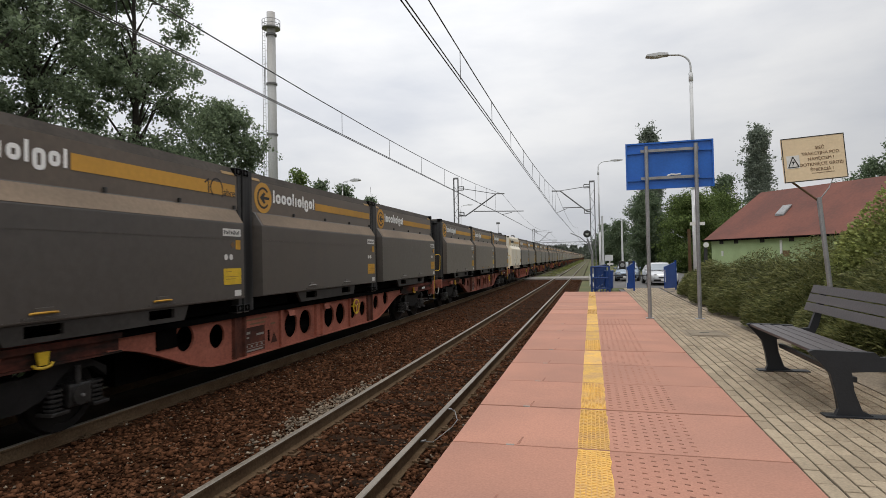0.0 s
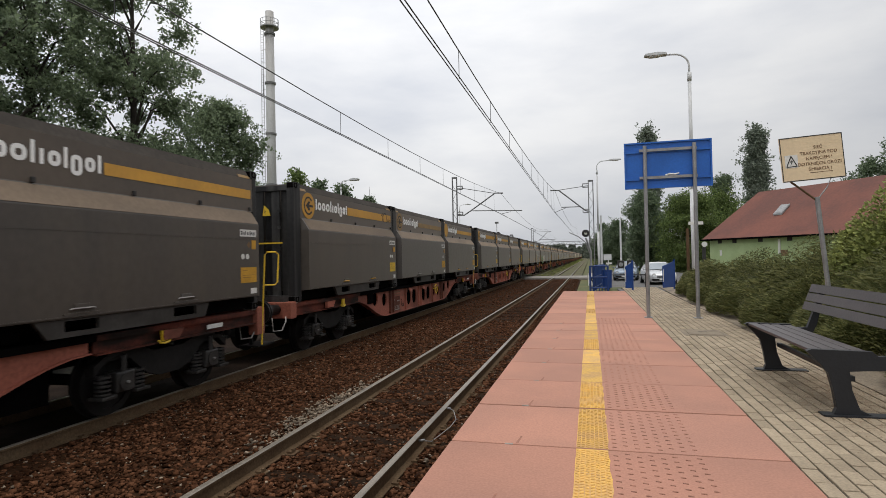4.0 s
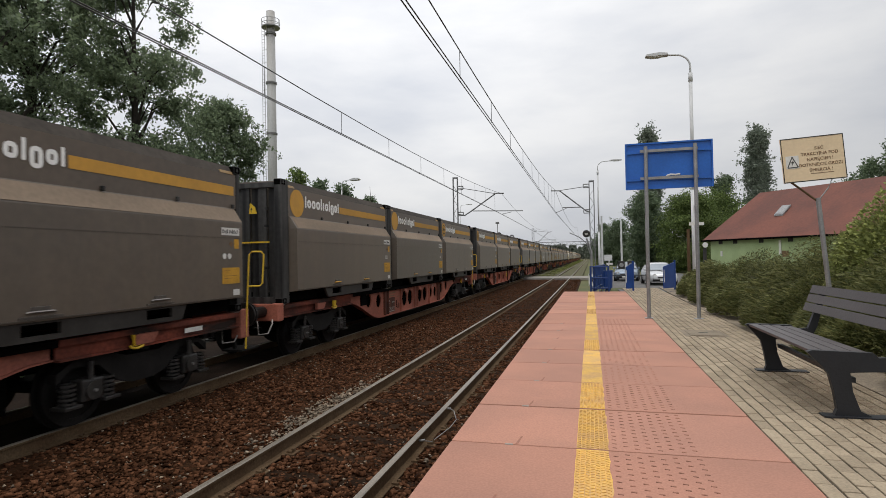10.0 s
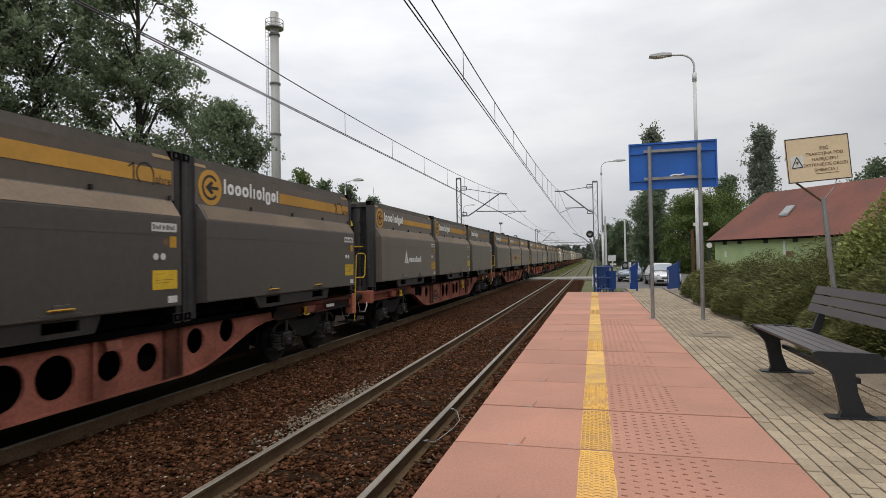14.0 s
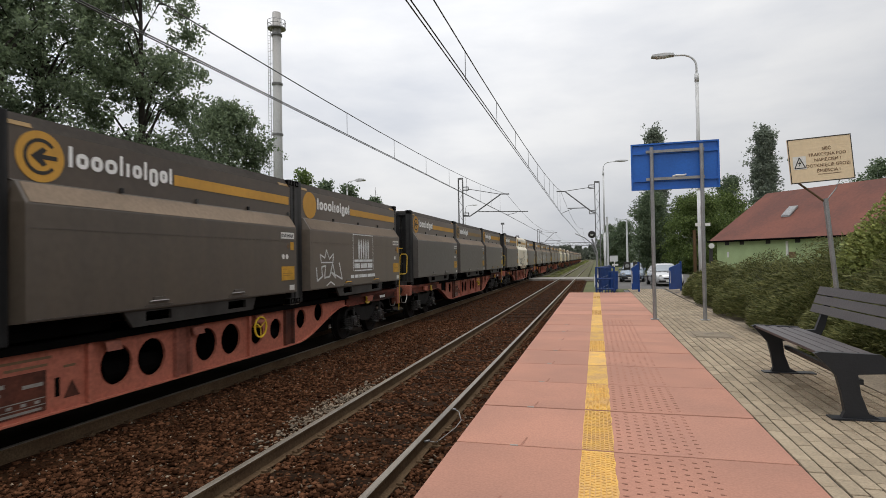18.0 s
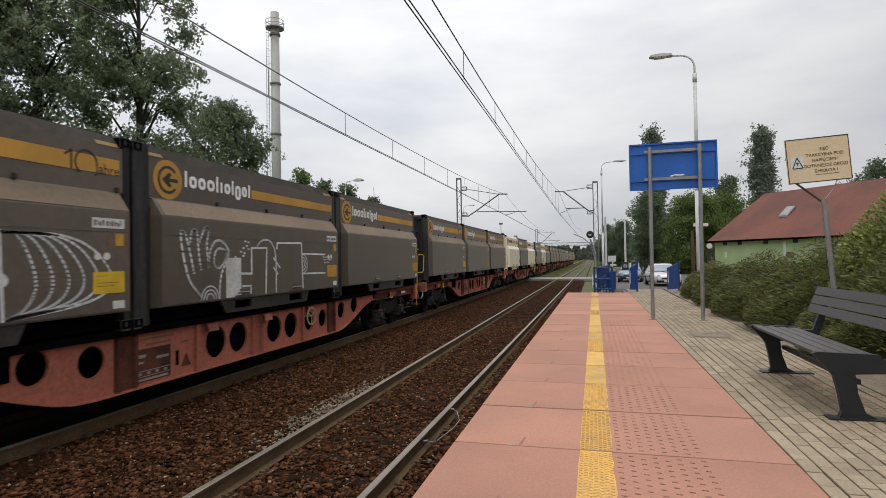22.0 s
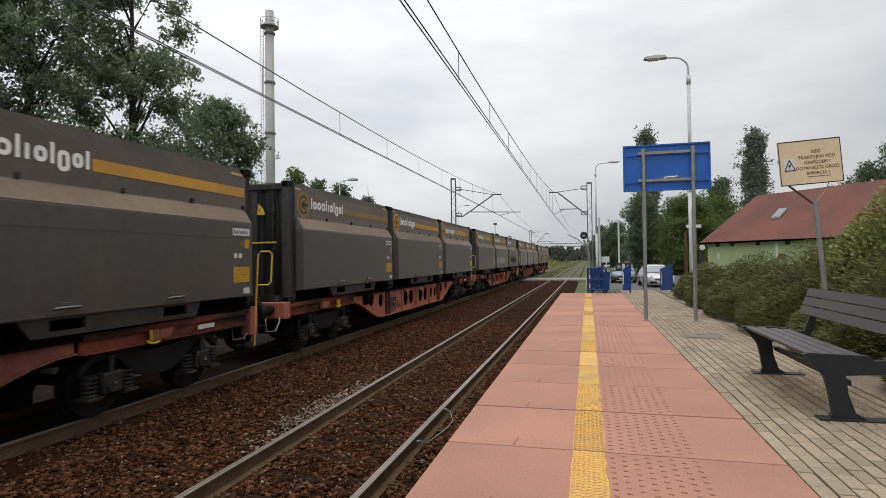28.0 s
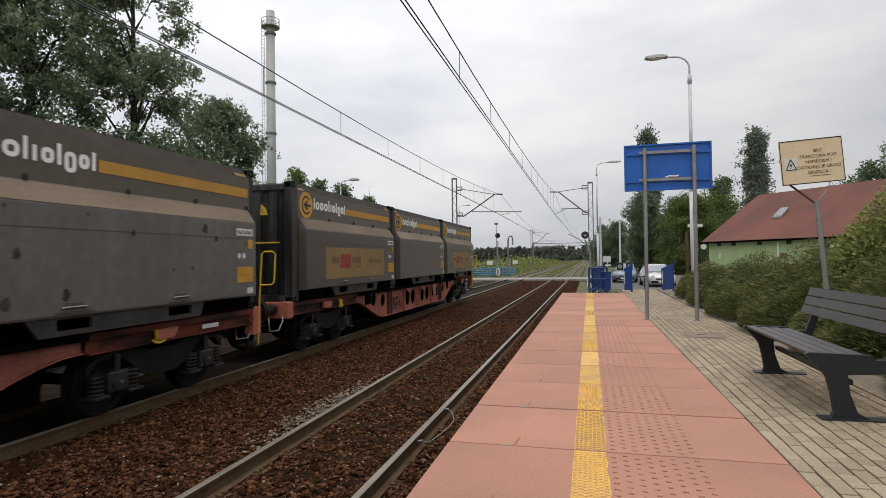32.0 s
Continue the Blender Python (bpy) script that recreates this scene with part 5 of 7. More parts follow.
        for s in (-1, 1):
            for ya in (-0.9, 0.9):
                ab = bm_new()
                box(ab, s * 1.0 - 0.09, s * 1.0 + 0.13, ya - 0.16, ya + 0.16, 0.34, 0.62, 0.03)
                disc(ab, (s * 1.12, ya, 0.47), "x", 0.12, 0.035, 16)
                tube(ab, [(s * 1.12, ya - 0.03, 0.62), (s * 1.12, ya - 0.03, 0.84)], 0.035, 8)
                bx = part("axle_box", ab, M["greasy"], bg)
                if s > 0:
                    part("cap_bolt", disc(bm_new(), (1.165, ya, 0.47), "x", 0.02, 0.018, 8), M["bolt"], bx, "bare bolt of the cap")
                for dy in (-0.29, 0.29):
                    sp = bm_new()
                    for k in range(5):
                        ring(sp, (s * 1.03, ya + dy, 0.36 + 0.055 * k), "z", 0.06, 0.1, 0.014, 12)
                    box(sp, s * 1.03 - 0.12, s * 1.03 + 0.12, ya + dy - 0.12, ya + dy + 0.12, 0.29, 0.335, 0.01)
                    part("spring", sp, M["greasy"], bg)
        for ya in (-0.9, 0.9):
            ws = bm_new()
            tube(ws, [(-0.95, 0, 0), (0.95, 0, 0)], 0.08, 10)
            for s in (-1, 1):
                disc(ws, (s * 0.765, 0, 0), "x", 0.455, 0.055, 28)
                disc(ws, (s * 0.70, 0, 0), "x", 0.485, 0.015, 28)
                ring(ws, (s * 0.825, 0, 0), "x", 0.36, 0.45, 0.012, 24)
                for k in range(6):
                    a = k * math.pi / 3
                    disc(ws, (s * 0.825, 0.2 * math.cos(a), 0.2 * math.sin(a)), "x", 0.03, 0.012, 8)
            o = part("wheelset", ws, M["bogie"], bg)
            o.matrix_basis = pose(0, ya, 0.46)
    return w


FLEET = []      # (wagon, [containers])
STYLES = {"logo": None, "jubilee": None, "plain": None, "faded": None}


def build_train():
    w0, w1 = wagon(M["yellow"]), wagon(M["tanboard"], 0.06)
    masters = {s: container(s) for s in STYLES}
    masters["white"] = container("logo", True)
    masters["white_j"] = container("jubilee", True)
    whites = {(2, 0), (14, 1), (17, 0), (17, 2), (18, 1)}
    plain = {(7, 0), (7, 1), (8, 1), (12, 2), (12, 0), (16, 1), (21, 1), (21, 2), (3, 2), (5, 1)}
    jub = {(0, 0), (3, 0), (4, 0), (6, 0), (8, 2), (9, 0), (9, 2), (13, 2), (14, 2), (15, 0), (16, 0), (20, 2), (21, 0), (22, 0), (1, 1), (5, 0), (10, 1), (19, 0), (9, 1), (17, 1)}
    faded = {(4, 2), (10, 2), (3, 1), (13, 1), (20, 0)}
    used = set()
    for k in range(TRAIN_N):
        w = w0 if k == 0 else w1 if k == 14 else copy_thing(w0 if k < 14 else w1, Matrix.Identity(4))
        row = []
        for j in range(3):
            key = (k, j)
            s = "white" if key in whites else "plain" if key in plain else "jubilee" if key in jub else "faded" if key in faded else "logo"
            if s == "white" and key in ((17, 0), (18, 1)):
                s = "white_j"
            if s in used:
                c = copy_thing(masters[s], Matrix.Identity(4))
            else:
                c = masters[s]
                used.add(s)
            row.append(c)
            # paint weathered brown on part of the train, bleached on its last but one wagon
            coat = M["grey_brown"] if (k, j) == (4, 2) or k in (1, 5, 6, 7, 8, 10, 11, 12, 15, 16) else M["grey_light"] if k == 22 else None
            if coat and not s.startswith("white"):
                for o in c.children:
                    if o.name.startswith("body"):
                        o.material_slots[0].link = "OBJECT"
                        o.material_slots[0].material = coat
        if k in (7, 9, 20):
            for o in [o for o in w.children if o.name.startswith("handwheel")]:
                bpy.data.objects.remove(o)
        FLEET.append((w, row))
    # single decorations, added after all copies are made
    for k, j in ((2, 0), (17, 0), (17, 2)):
        deco_scratches(FLEET[k][1][j], k * 3 + j)
    at = lambda k, j: FLEET[k][1][j]
    for (k, j), f, a, txt in (((5, 2), deco_splatter, (), "dark grey container with white paint drips and orange graffiti"),
                              ((6, 0), deco_green, (), "dark grey container with green and silver graffiti"),
                              ((10, 0), deco_scrawl, ("brand",), "dark grey container with a plain white emblem on its side"),
                              ((11, 1), deco_poster, (False,), "dark grey container with a weathered beige poster panel"),
                              ((12, 2), deco_scrawl, ("crown",), "dark grey container with white graffiti and emblem"),
                              ((14, 1), deco_scrawl, ("pale",), "cream-white container with blue-grey scrawls"),
                              ((15, 0), deco_hand, (False,), "dark grey container with a white line drawing of a hand"),
                              ((15, 1), deco_hand, (True,), "dark grey container with a white line drawing of a fist"),
                              ((18, 1), deco_scrawl, ("pale",), "cream-white container with blue-grey scrawls"),
                              ((19, 1), deco_scrawl, ("loops",), "dark grey container with white looped graffiti"),
                              ((21, 1), deco_scrawl, ("tags",), "dark grey container with white spiky tags"),
                              ((21, 2), deco_scrawl, ("dark",), "dark grey container with dark tags"),
                              ((22, 2), deco_stains, (), "grey container with dark oil stains"),
                              ((23, 0), deco_poster, (True,), "dark grey container with a faded beige poster panel"),
                              ((23, 2), deco_poster, (True,), "dark grey container with a faded beige poster panel")):
        f(at(k, j), *a)
        tagged(at(k, j), txt)


build_train()

# ---- things beside the tracks ----
def build_bench():
    b = thing("bench", "dark grey slatted bench on black curved iron legs, on beige paving", "bench", pose(0, 0, 0))
    for i in range(4):
        bm = bm_new()
        x = 1.655 + i * 0.11
        box(bm, x, x + 0.088, 5.072, 6.838, 0.485 - 0.006 * i, 0.51 - 0.006 * i, 0.006)
        part("seat_slat", bm, M["bench"], b)
    for i in range(3):
        bm = bm_new()
        z = 0.645 + i * 0.095
        x = 2.265 + 0.037 * i
        prism(bm, [(x, z), (x + 0.026, z - 0.008), (x + 0.056, z + 0.076), (x + 0.03, z + 0.084)], "y", 5.0, 7.1)
        part("back_slat", bm, M["bench"], b)
    leg = [(1.8, 0.012), (2.06, 0.012), (1.98, 0.05), (1.93, 0.2), (1.915, 0.345), (2.17, 0.36), (2.27, 0.39), (2.32, 0.5), (2.42, 0.9), (2.37, 0.91), (2.285, 0.62), (2.23, 0.47), (2.11, 0.462), (2.075, 0.5), (1.66, 0.514), (1.625, 0.5), (1.7, 0.42), (1.77, 0.33), (1.8, 0.2), (1.82, 0.06)]
    for y in (5.02, 6.84):
        bm = bm_new()
        prism(bm, leg, "y", y, y + 0.05)
        pl = part("leg", bm, M["bench_leg"], b, "curved black iron leg")
        bm = bm_new()
        box(bm, 1.72, 2.22, y - 0.035, y + 0.085, 0.0, 0.012)
        part("foot_plate", bm, M["bench_leg"], pl)
    bm = bm_new()
    box(bm, 1.93, 1.97, 5.07, 6.84, 0.26, 0.3)
    part("stretcher", bm, M["bench_leg"], b)


def build_blue_sign():
    s = thing("platform_sign", "blue station sign seen from behind on two steel posts", "sign", pose(0, 12.2, 0))
    for x, y in ((1.12, 0.0), (2.05, -0.05)):
        bm = bm_new()
        tube(bm, [(x, y, 0), (x + 0.01, y, 3.5)], 0.038, 10)
        p = part("post", bm, M["galv"], s, "grey steel post")
        bm = bm_new()
        box(bm, x - 0.08, x + 0.08, y - 0.08, y + 0.08, 0.0, 0.012)
        part("base_plate", bm, M["galv"], p)
    bm = bm_new()
    box(bm, 0.73, 2.40, 0.05, 0.07, 2.63, 3.58)
    bd = part("board", bm, M["blue"], s, "blue sheet metal board")
    for a in ((0.73, 2.40, 2.63, 2.66), (0.73, 2.40, 3.55, 3.58), (0.73, 0.76, 2.66, 3.55), (2.37, 2.40, 2.66, 3.55), (0.76, 2.37, 2.80, 2.85), (0.76, 2.37, 3.36, 3.41)):
        bm = bm_new()
        box(bm, a[0], a[1], 0.02, 0.05, a[2], a[3])
        part("flange", bm, M["blue"], bd)
    for z in (2.82, 3.38):
        bm = bm_new()
        box(bm, 1.02, 2.12, -0.005, 0.03, z, z + 0.055)
        part("rail", bm, M["galv"], s)
    bm = bm_new()
    tube(bm, [(1.52, 0.04, 2.885), (1.6, 0.03, 2.91), (1.7, 0.03, 2.9), (1.78, 0.04, 2.915)], 0.018, 6)
    part("cable_tie", bm, M["mark"], s)


def build_warning_sign():
    s = thing("warning_sign", "cream overhead-line warning sign on a leaning grey post", "sign", pose(0, 8.5, 0, 0, 0, 0))
    bm = bm_new()
    tube(bm, [(3.1, 0, -0.05), (2.93, 0, 2.0)], 0.03, 10)
    part("post", bm, M["galv"], s)
    bm = bm_new()
    tube(bm, [(2.93, 0, 1.95), (2.62, 0, 2.22)], 0.014, 6)
    part("bracket", bm, M["rust"], s)
    bm = bm_new()
    tube(bm, [(2.94, 0, 1.97), (3.05, 0, 2.12), (3.1, 0, 2.24)], 0.008, 6)
    part("bracket", bm, M["galv"], s)
    tilt = Matrix.Translation((2.875, -0.03, 2.52)) @ Matrix.Rotation(radians(-4.0), 4, "Y") @ Matrix.Rotation(radians(6), 4, "Z")
    bm = bm_new()
    box(bm, -0.385, 0.385, -0.012, 0.012, -0.295, 0.295, 0.003)
    bd = part("board", bm, M["cream"], s, "cream enamel board")
    bd.matrix_basis = tilt
    bm = bm_new()
    for a in ((-0.385, 0.385, 0.283, 0.295), (-0.385, 0.385, -0.295, -0.283), (-0.385, -0.375, -0.283, 0.283), (0.375, 0.385, -0.283, 0.283)):
        box(bm, a[0], a[1], -0.015, -0.0125, a[2], a[3])
    part("border", bm, M["ink"], bd)
    bm = bm_new()
    box(bm, -0.34, -0.18, -0.0145, -0.0125, -0.11, 0.06)
    part("symbol_plate", bm, M["mark"], bd)
    bm = bm_new()
    A, B, C = (-0.325, -0.095), (-0.195, -0.095), (-0.26, 0.045)
    for p, q in ((A, B), (B, C), (C, A)):
        d = Vector((q[0] - p[0], q[1] - p[1])).normalized() * 0.006
        prism(bm, [(p[0] - d.y, p[1] + d.x), (q[0] - d.y, q[1] + d.x), (q[0] + d.y, q[1] - d.x), (p[0] + d.y, p[1] - d.x)], "y", -0.0165, -0.0148)
    prism(bm, [(-0.25, 0.0), (-0.285, -0.035), (-0.262, -0.035), (-0.275, -0.08), (-0.24, -0.022), (-0.262, -0.022)], "y", -0.0165, -0.0148)
    part("high_voltage_symbol", bm, M["ink"], bd)
    rot = Matrix.Rotation(radians(90), 4, "X")
    for i, line in enumerate(("SIEĆ", "TRAKCYJNA POD", "NAPIĘCIEM !", "DOTKNIĘCIE GROZI", "ŚMIERCIĄ !")):
        lettering("sign_text", line, 0.058, M["brownink"], bd, Matrix.Translation((0.08, -0.0145, 0.135 - i * 0.072)) @ rot)
    bm = bm_new()
    box(bm, -0.05, 0.23, -0.0145, -0.0125, -0.2, -0.194)
    part("underline", bm, M["brownink"], bd)


def lamp_post(x, y, h, reach, z0=0.0, fat=1.0, label="tall white street lamp with one curved arm"):
    """reach: signed length of the arm along x."""
    s = thing("street_lamp", label, "street lamp", pose(x, y, z0), "street lamps")
    bm = bm_new()
    tube(bm, [(0, 0, 0), (0, 0, h * 0.42)], 0.09, 12)
    tube(bm, [(0, 0, h * 0.42), (0, 0, h - 1.0)], 0.06, 12)
    part("pole", bm, M["whitepole"], s, smooth=True)
    bm = bm_new()
    k = math.copysign(1, reach)
    pts = [(0, 0, h - 1.0), (0, 0, h - 0.5)] + [(k * 0.5 * (1 - math.cos(a)), 0, h - 0.5 + 0.45 * math.sin(a)) for a in [i * math.pi / 12 for i in range(1, 7)]]
    pts.append((reach * 0.55, 0, h - 0.03))
    tube(bm, pts, 0.035, 8)
    tube(bm, [(0, 0, h - 1.05), (0, 0, h - 0.75)], 0.075, 12)
    part("arm", bm, M["whitepole"], s, smooth=True)
    bm = bm_new()
    prism(bm, [(reach * 0.5, h - 0.05 * fat), (reach * 0.52, h + 0.02), (reach * 0.72, h + 0.06 * fat), (reach * 1.0, h + 0.03 + 0.05 * (fat - 1)), (reach * 1.03, h - 0.02), (reach * 0.95, h - 0.05 * fat)], "y", -0.14 * fat, 0.14 * fat)
    hd = part("lamp_head", bm, M["whitepole"], s, "flat pale lamp head")
    bm = bm_new()
    prism(bm, [(reach * 0.62, h - 0.002 - 0.05 * fat), (reach * 0.94, h - 0.002 - 0.05 * fat), (reach * 0.9, h - 0.035 - 0.05 * fat), (reach * 0.7, h - 0.035 - 0.05 * fat)], "y", -0.11, 0.11)
    part("lens", bm, M["mark"], hd)
    return s


def lattice_mast(x, y, h, arm_dir, strut, tie, register, steady, z0=-1.0):
    """strut, tie, register, steady: the cantilever's tubes as (distance from the mast, height) pairs."""
    s = thing("catenary_mast", "grey steel catenary mast with a slanted cantilever over the track", "mast", pose(x, y, z0), "catenary masts")
    w = 0.17
    for dx in (-w, w):
        bm = bm_new()
        box(bm, dx - 0.035, dx + 0.035, -0.08, 0.08, 0, h)
        part("mast_leg", bm, M["mast"], s)
    bm = bm_new()
    z, k = 0.3, 1
    zig = []
    while z < h - 0.1:
        zig.append((-k * w, 0.05, z))
        z += 0.55
        k = -k
    tube(bm, zig, 0.018, 5)
    part("lacing", bm, M["mast"], s)
    bm = bm_new()
    box(bm, -w - 0.03, w + 0.03, -0.08, 0.08, h, h + 0.12)
    part("mast_cap", bm, M["mast"], s)
    d = arm_dir
    for name, line, r in (("strut", strut, 0.05), ("tie_rod", tie, 0.025), ("register_tube", register, 0.035), ("steady_arm", steady, 0.02)):
        bm = bm_new()
        tube(bm, [(d * a, 0, z) for a, z in line], r, 8)
        part(name, bm, M["mast"], s)
    for line in (strut, tie):
        bm = bm_new()
        z = line[0][1]
        box(bm, min(d * w, d * 0.62), max(d * w, d * 0.62), -0.05, 0.05, z - 0.14, z - 0.08)
        box(bm, min(d * w, d * 0.62), max(d * w, d * 0.62), -0.05, 0.05, z + 0.12, z + 0.18)
        box(bm, min(d * 0.58, d * 0.64), max(d * 0.58, d * 0.64), -0.05, 0.05, z - 0.08, z + 0.12)
        part("hinge_bracket", bm, M["mast"], s)
    return s


def wire(name, pts, r, parent, label=""):
    bm = bm_new()
    tube(bm, pts, r, 5)
    return part(name, bm, M["wire"], parent, label)


def build_catenary():
    lattice_mast(-10.14, 43, 8.53, 1, [(0.2, 5.74), (0.71, 5.63), (1.25, 5.96), (3.18, 7.25), (3.8, 7.22)], [(0.2, 7.77), (0.6, 7.75), (3.1, 7.24)], [(1.39, 5.96), (5.23, 5.83)], [(4.37, 5.77), (3.59, 5.62)])
    lattice_mast(0.16, 45, 8.0, -1, [(0.2, 5.73), (0.42, 5.78), (0.8, 6.1), (2.41, 7.44), (3.06, 7.47)], [(0.17, 7.7), (0.6, 7.66), (2.41, 7.46)], [(0.8, 6.1), (2.21, 6.11)], [(1.91, 6.05), (2.74, 5.73)])
    lattice_mast(-10.12, 104, 7.4, 1, [(0.17, 5.05), (1.1, 5.17), (2.75, 6.78), (3.35, 6.85)], [(0.17, 7.08), (1.2, 6.98), (2.9, 6.8)], [(1.15, 5.4), (4.1, 5.39)], [(4.1, 5.3), (3.3, 5.1)])
    # per line: supports along the track with their stagger, contact height, messenger's height at mid-span and at the masts, droppers' offset
    lines = (("overhead line of twin contact wires and messenger over the near track", ((-21, -2.15), (45, -2.58), (104, -2.3), (164, -2.6), (230, -2.3)), 4.73, 5.28, 6.5, 10.56),
             ("overhead line of contact wires and messenger over the far track", ((-19, -6.05), (43, -6.52), (104, -7.55), (164, -7.0), (230, -7.4)), 4.62, 5.2, 6.22, 10.04))
    for label, sup, zc, zlow, zm, y0 in lines:
        s = thing("overhead_line", label, "overhead line", pose(0, 0, 0), "overhead lines")
        for side in (-0.03, 0.03):
            wire("contact_wire", [(x + side, y, zc) for y, x in sup], 0.011, s)
        msg = []
        for (a, xa), (b, xb) in zip(sup, sup[1:]):
            sag = (zm - zlow) * ((b - a) / (sup[1][0] - sup[0][0])) ** 2
            at = lambda y: (lerp(xa, xb, (y - a) / (b - a)), y, zm - 4 * sag * (y - a) / (b - a) * (1 - (y - a) / (b - a)))
            msg += [at(a + (b - a) * k / 16) for k in range(16)]
            y = y0 - 3.7 * 8
            while a < 0 and y < b - 0.5:
                if y > a + 0.5:
                    p = at(y)
                    wire("dropper", [(p[0], y, zc), p], 0.007, s)
                y += 3.7
        wire("messenger_wire", msg, 0.012, s)
    # far portal over the tracks
    g = thing("signal_gantry", "distant steel portal beam across the tracks", "gantry", pose(0, 108, 0))
    bm = bm_new()
    for z in (3.4, 4.0):
        box(bm, -10.3, 1.5, -0.06, 0.06, z, z + 0.09)
    for i in range(12):
        tube(bm, [(-10.3 + i * 0.98, 0, 3.45), (-9.81 + i * 0.98, 0, 4.05), (-9.32 + i * 0.98, 0, 3.45)], 0.03, 4)
    part("beam", bm, M["mast"], g)
    for x in (-10.3, 1.5):
        bm = bm_new()
        box(bm, x - 0.15, x + 0.15, -0.15, 0.15, -1.1, 4.1)
        part("leg", bm, M["mast"], g)


def signal(x, y, zlamp, z0, arm, label, lit, rd=0.24):
    s = thing("railway_signal", label, "signal", pose(x, y, z0))
    h = zlamp - z0
    bm = bm_new()
    tube(bm, [(0, 0, 0), (0, 0, h - 0.9), (0, 0, h - 0.6)] if not arm else [(0, 0, 0), (0, 0, h - 1.2), (arm * 0.5, 0, h - 0.7), (arm, 0, h - 0.3)], 0.06, 8)
    part("post", bm, M["galv"], s)
    bm = bm_new()
    disc(bm, (arm, -0.02, h), "y", rd, 0.03, 24)
    hd = part("signal_head", bm, M["ink"], s, "round black target plate")
    bm = bm_new()
    disc(bm, (arm, -0.07, h), "y", 0.1, 0.03, 14)
    part("lens", bm, M["mark"] if lit else M["ink"], hd)
    bm = bm_new()
    tube(bm, [(arm, -0.05, h + 0.12), (arm, -0.3, h + 0.13)], 0.1, 10, 0.1)
    part("hood", bm, M["ink"], hd)
    bm = bm_new()
    box(bm, -0.22, 0.22, -0.1, -0.06, 0.35, 1.15)
    nb = part("marker_board", bm, M["mark"], s, "white board with black cross")
    bm = bm_new()
    prism(bm, [(-0.2, 0.37), (-0.13, 0.37), (0.2, 1.13), (0.13, 1.13)], "y", -0.105, -0.102)
    prism(bm, [(0.13, 0.37), (0.2, 0.37), (-0.13, 1.13), (-0.2, 1.13)], "y", -0.108, -0.105)
    part("cross", bm, M["ink"], nb)


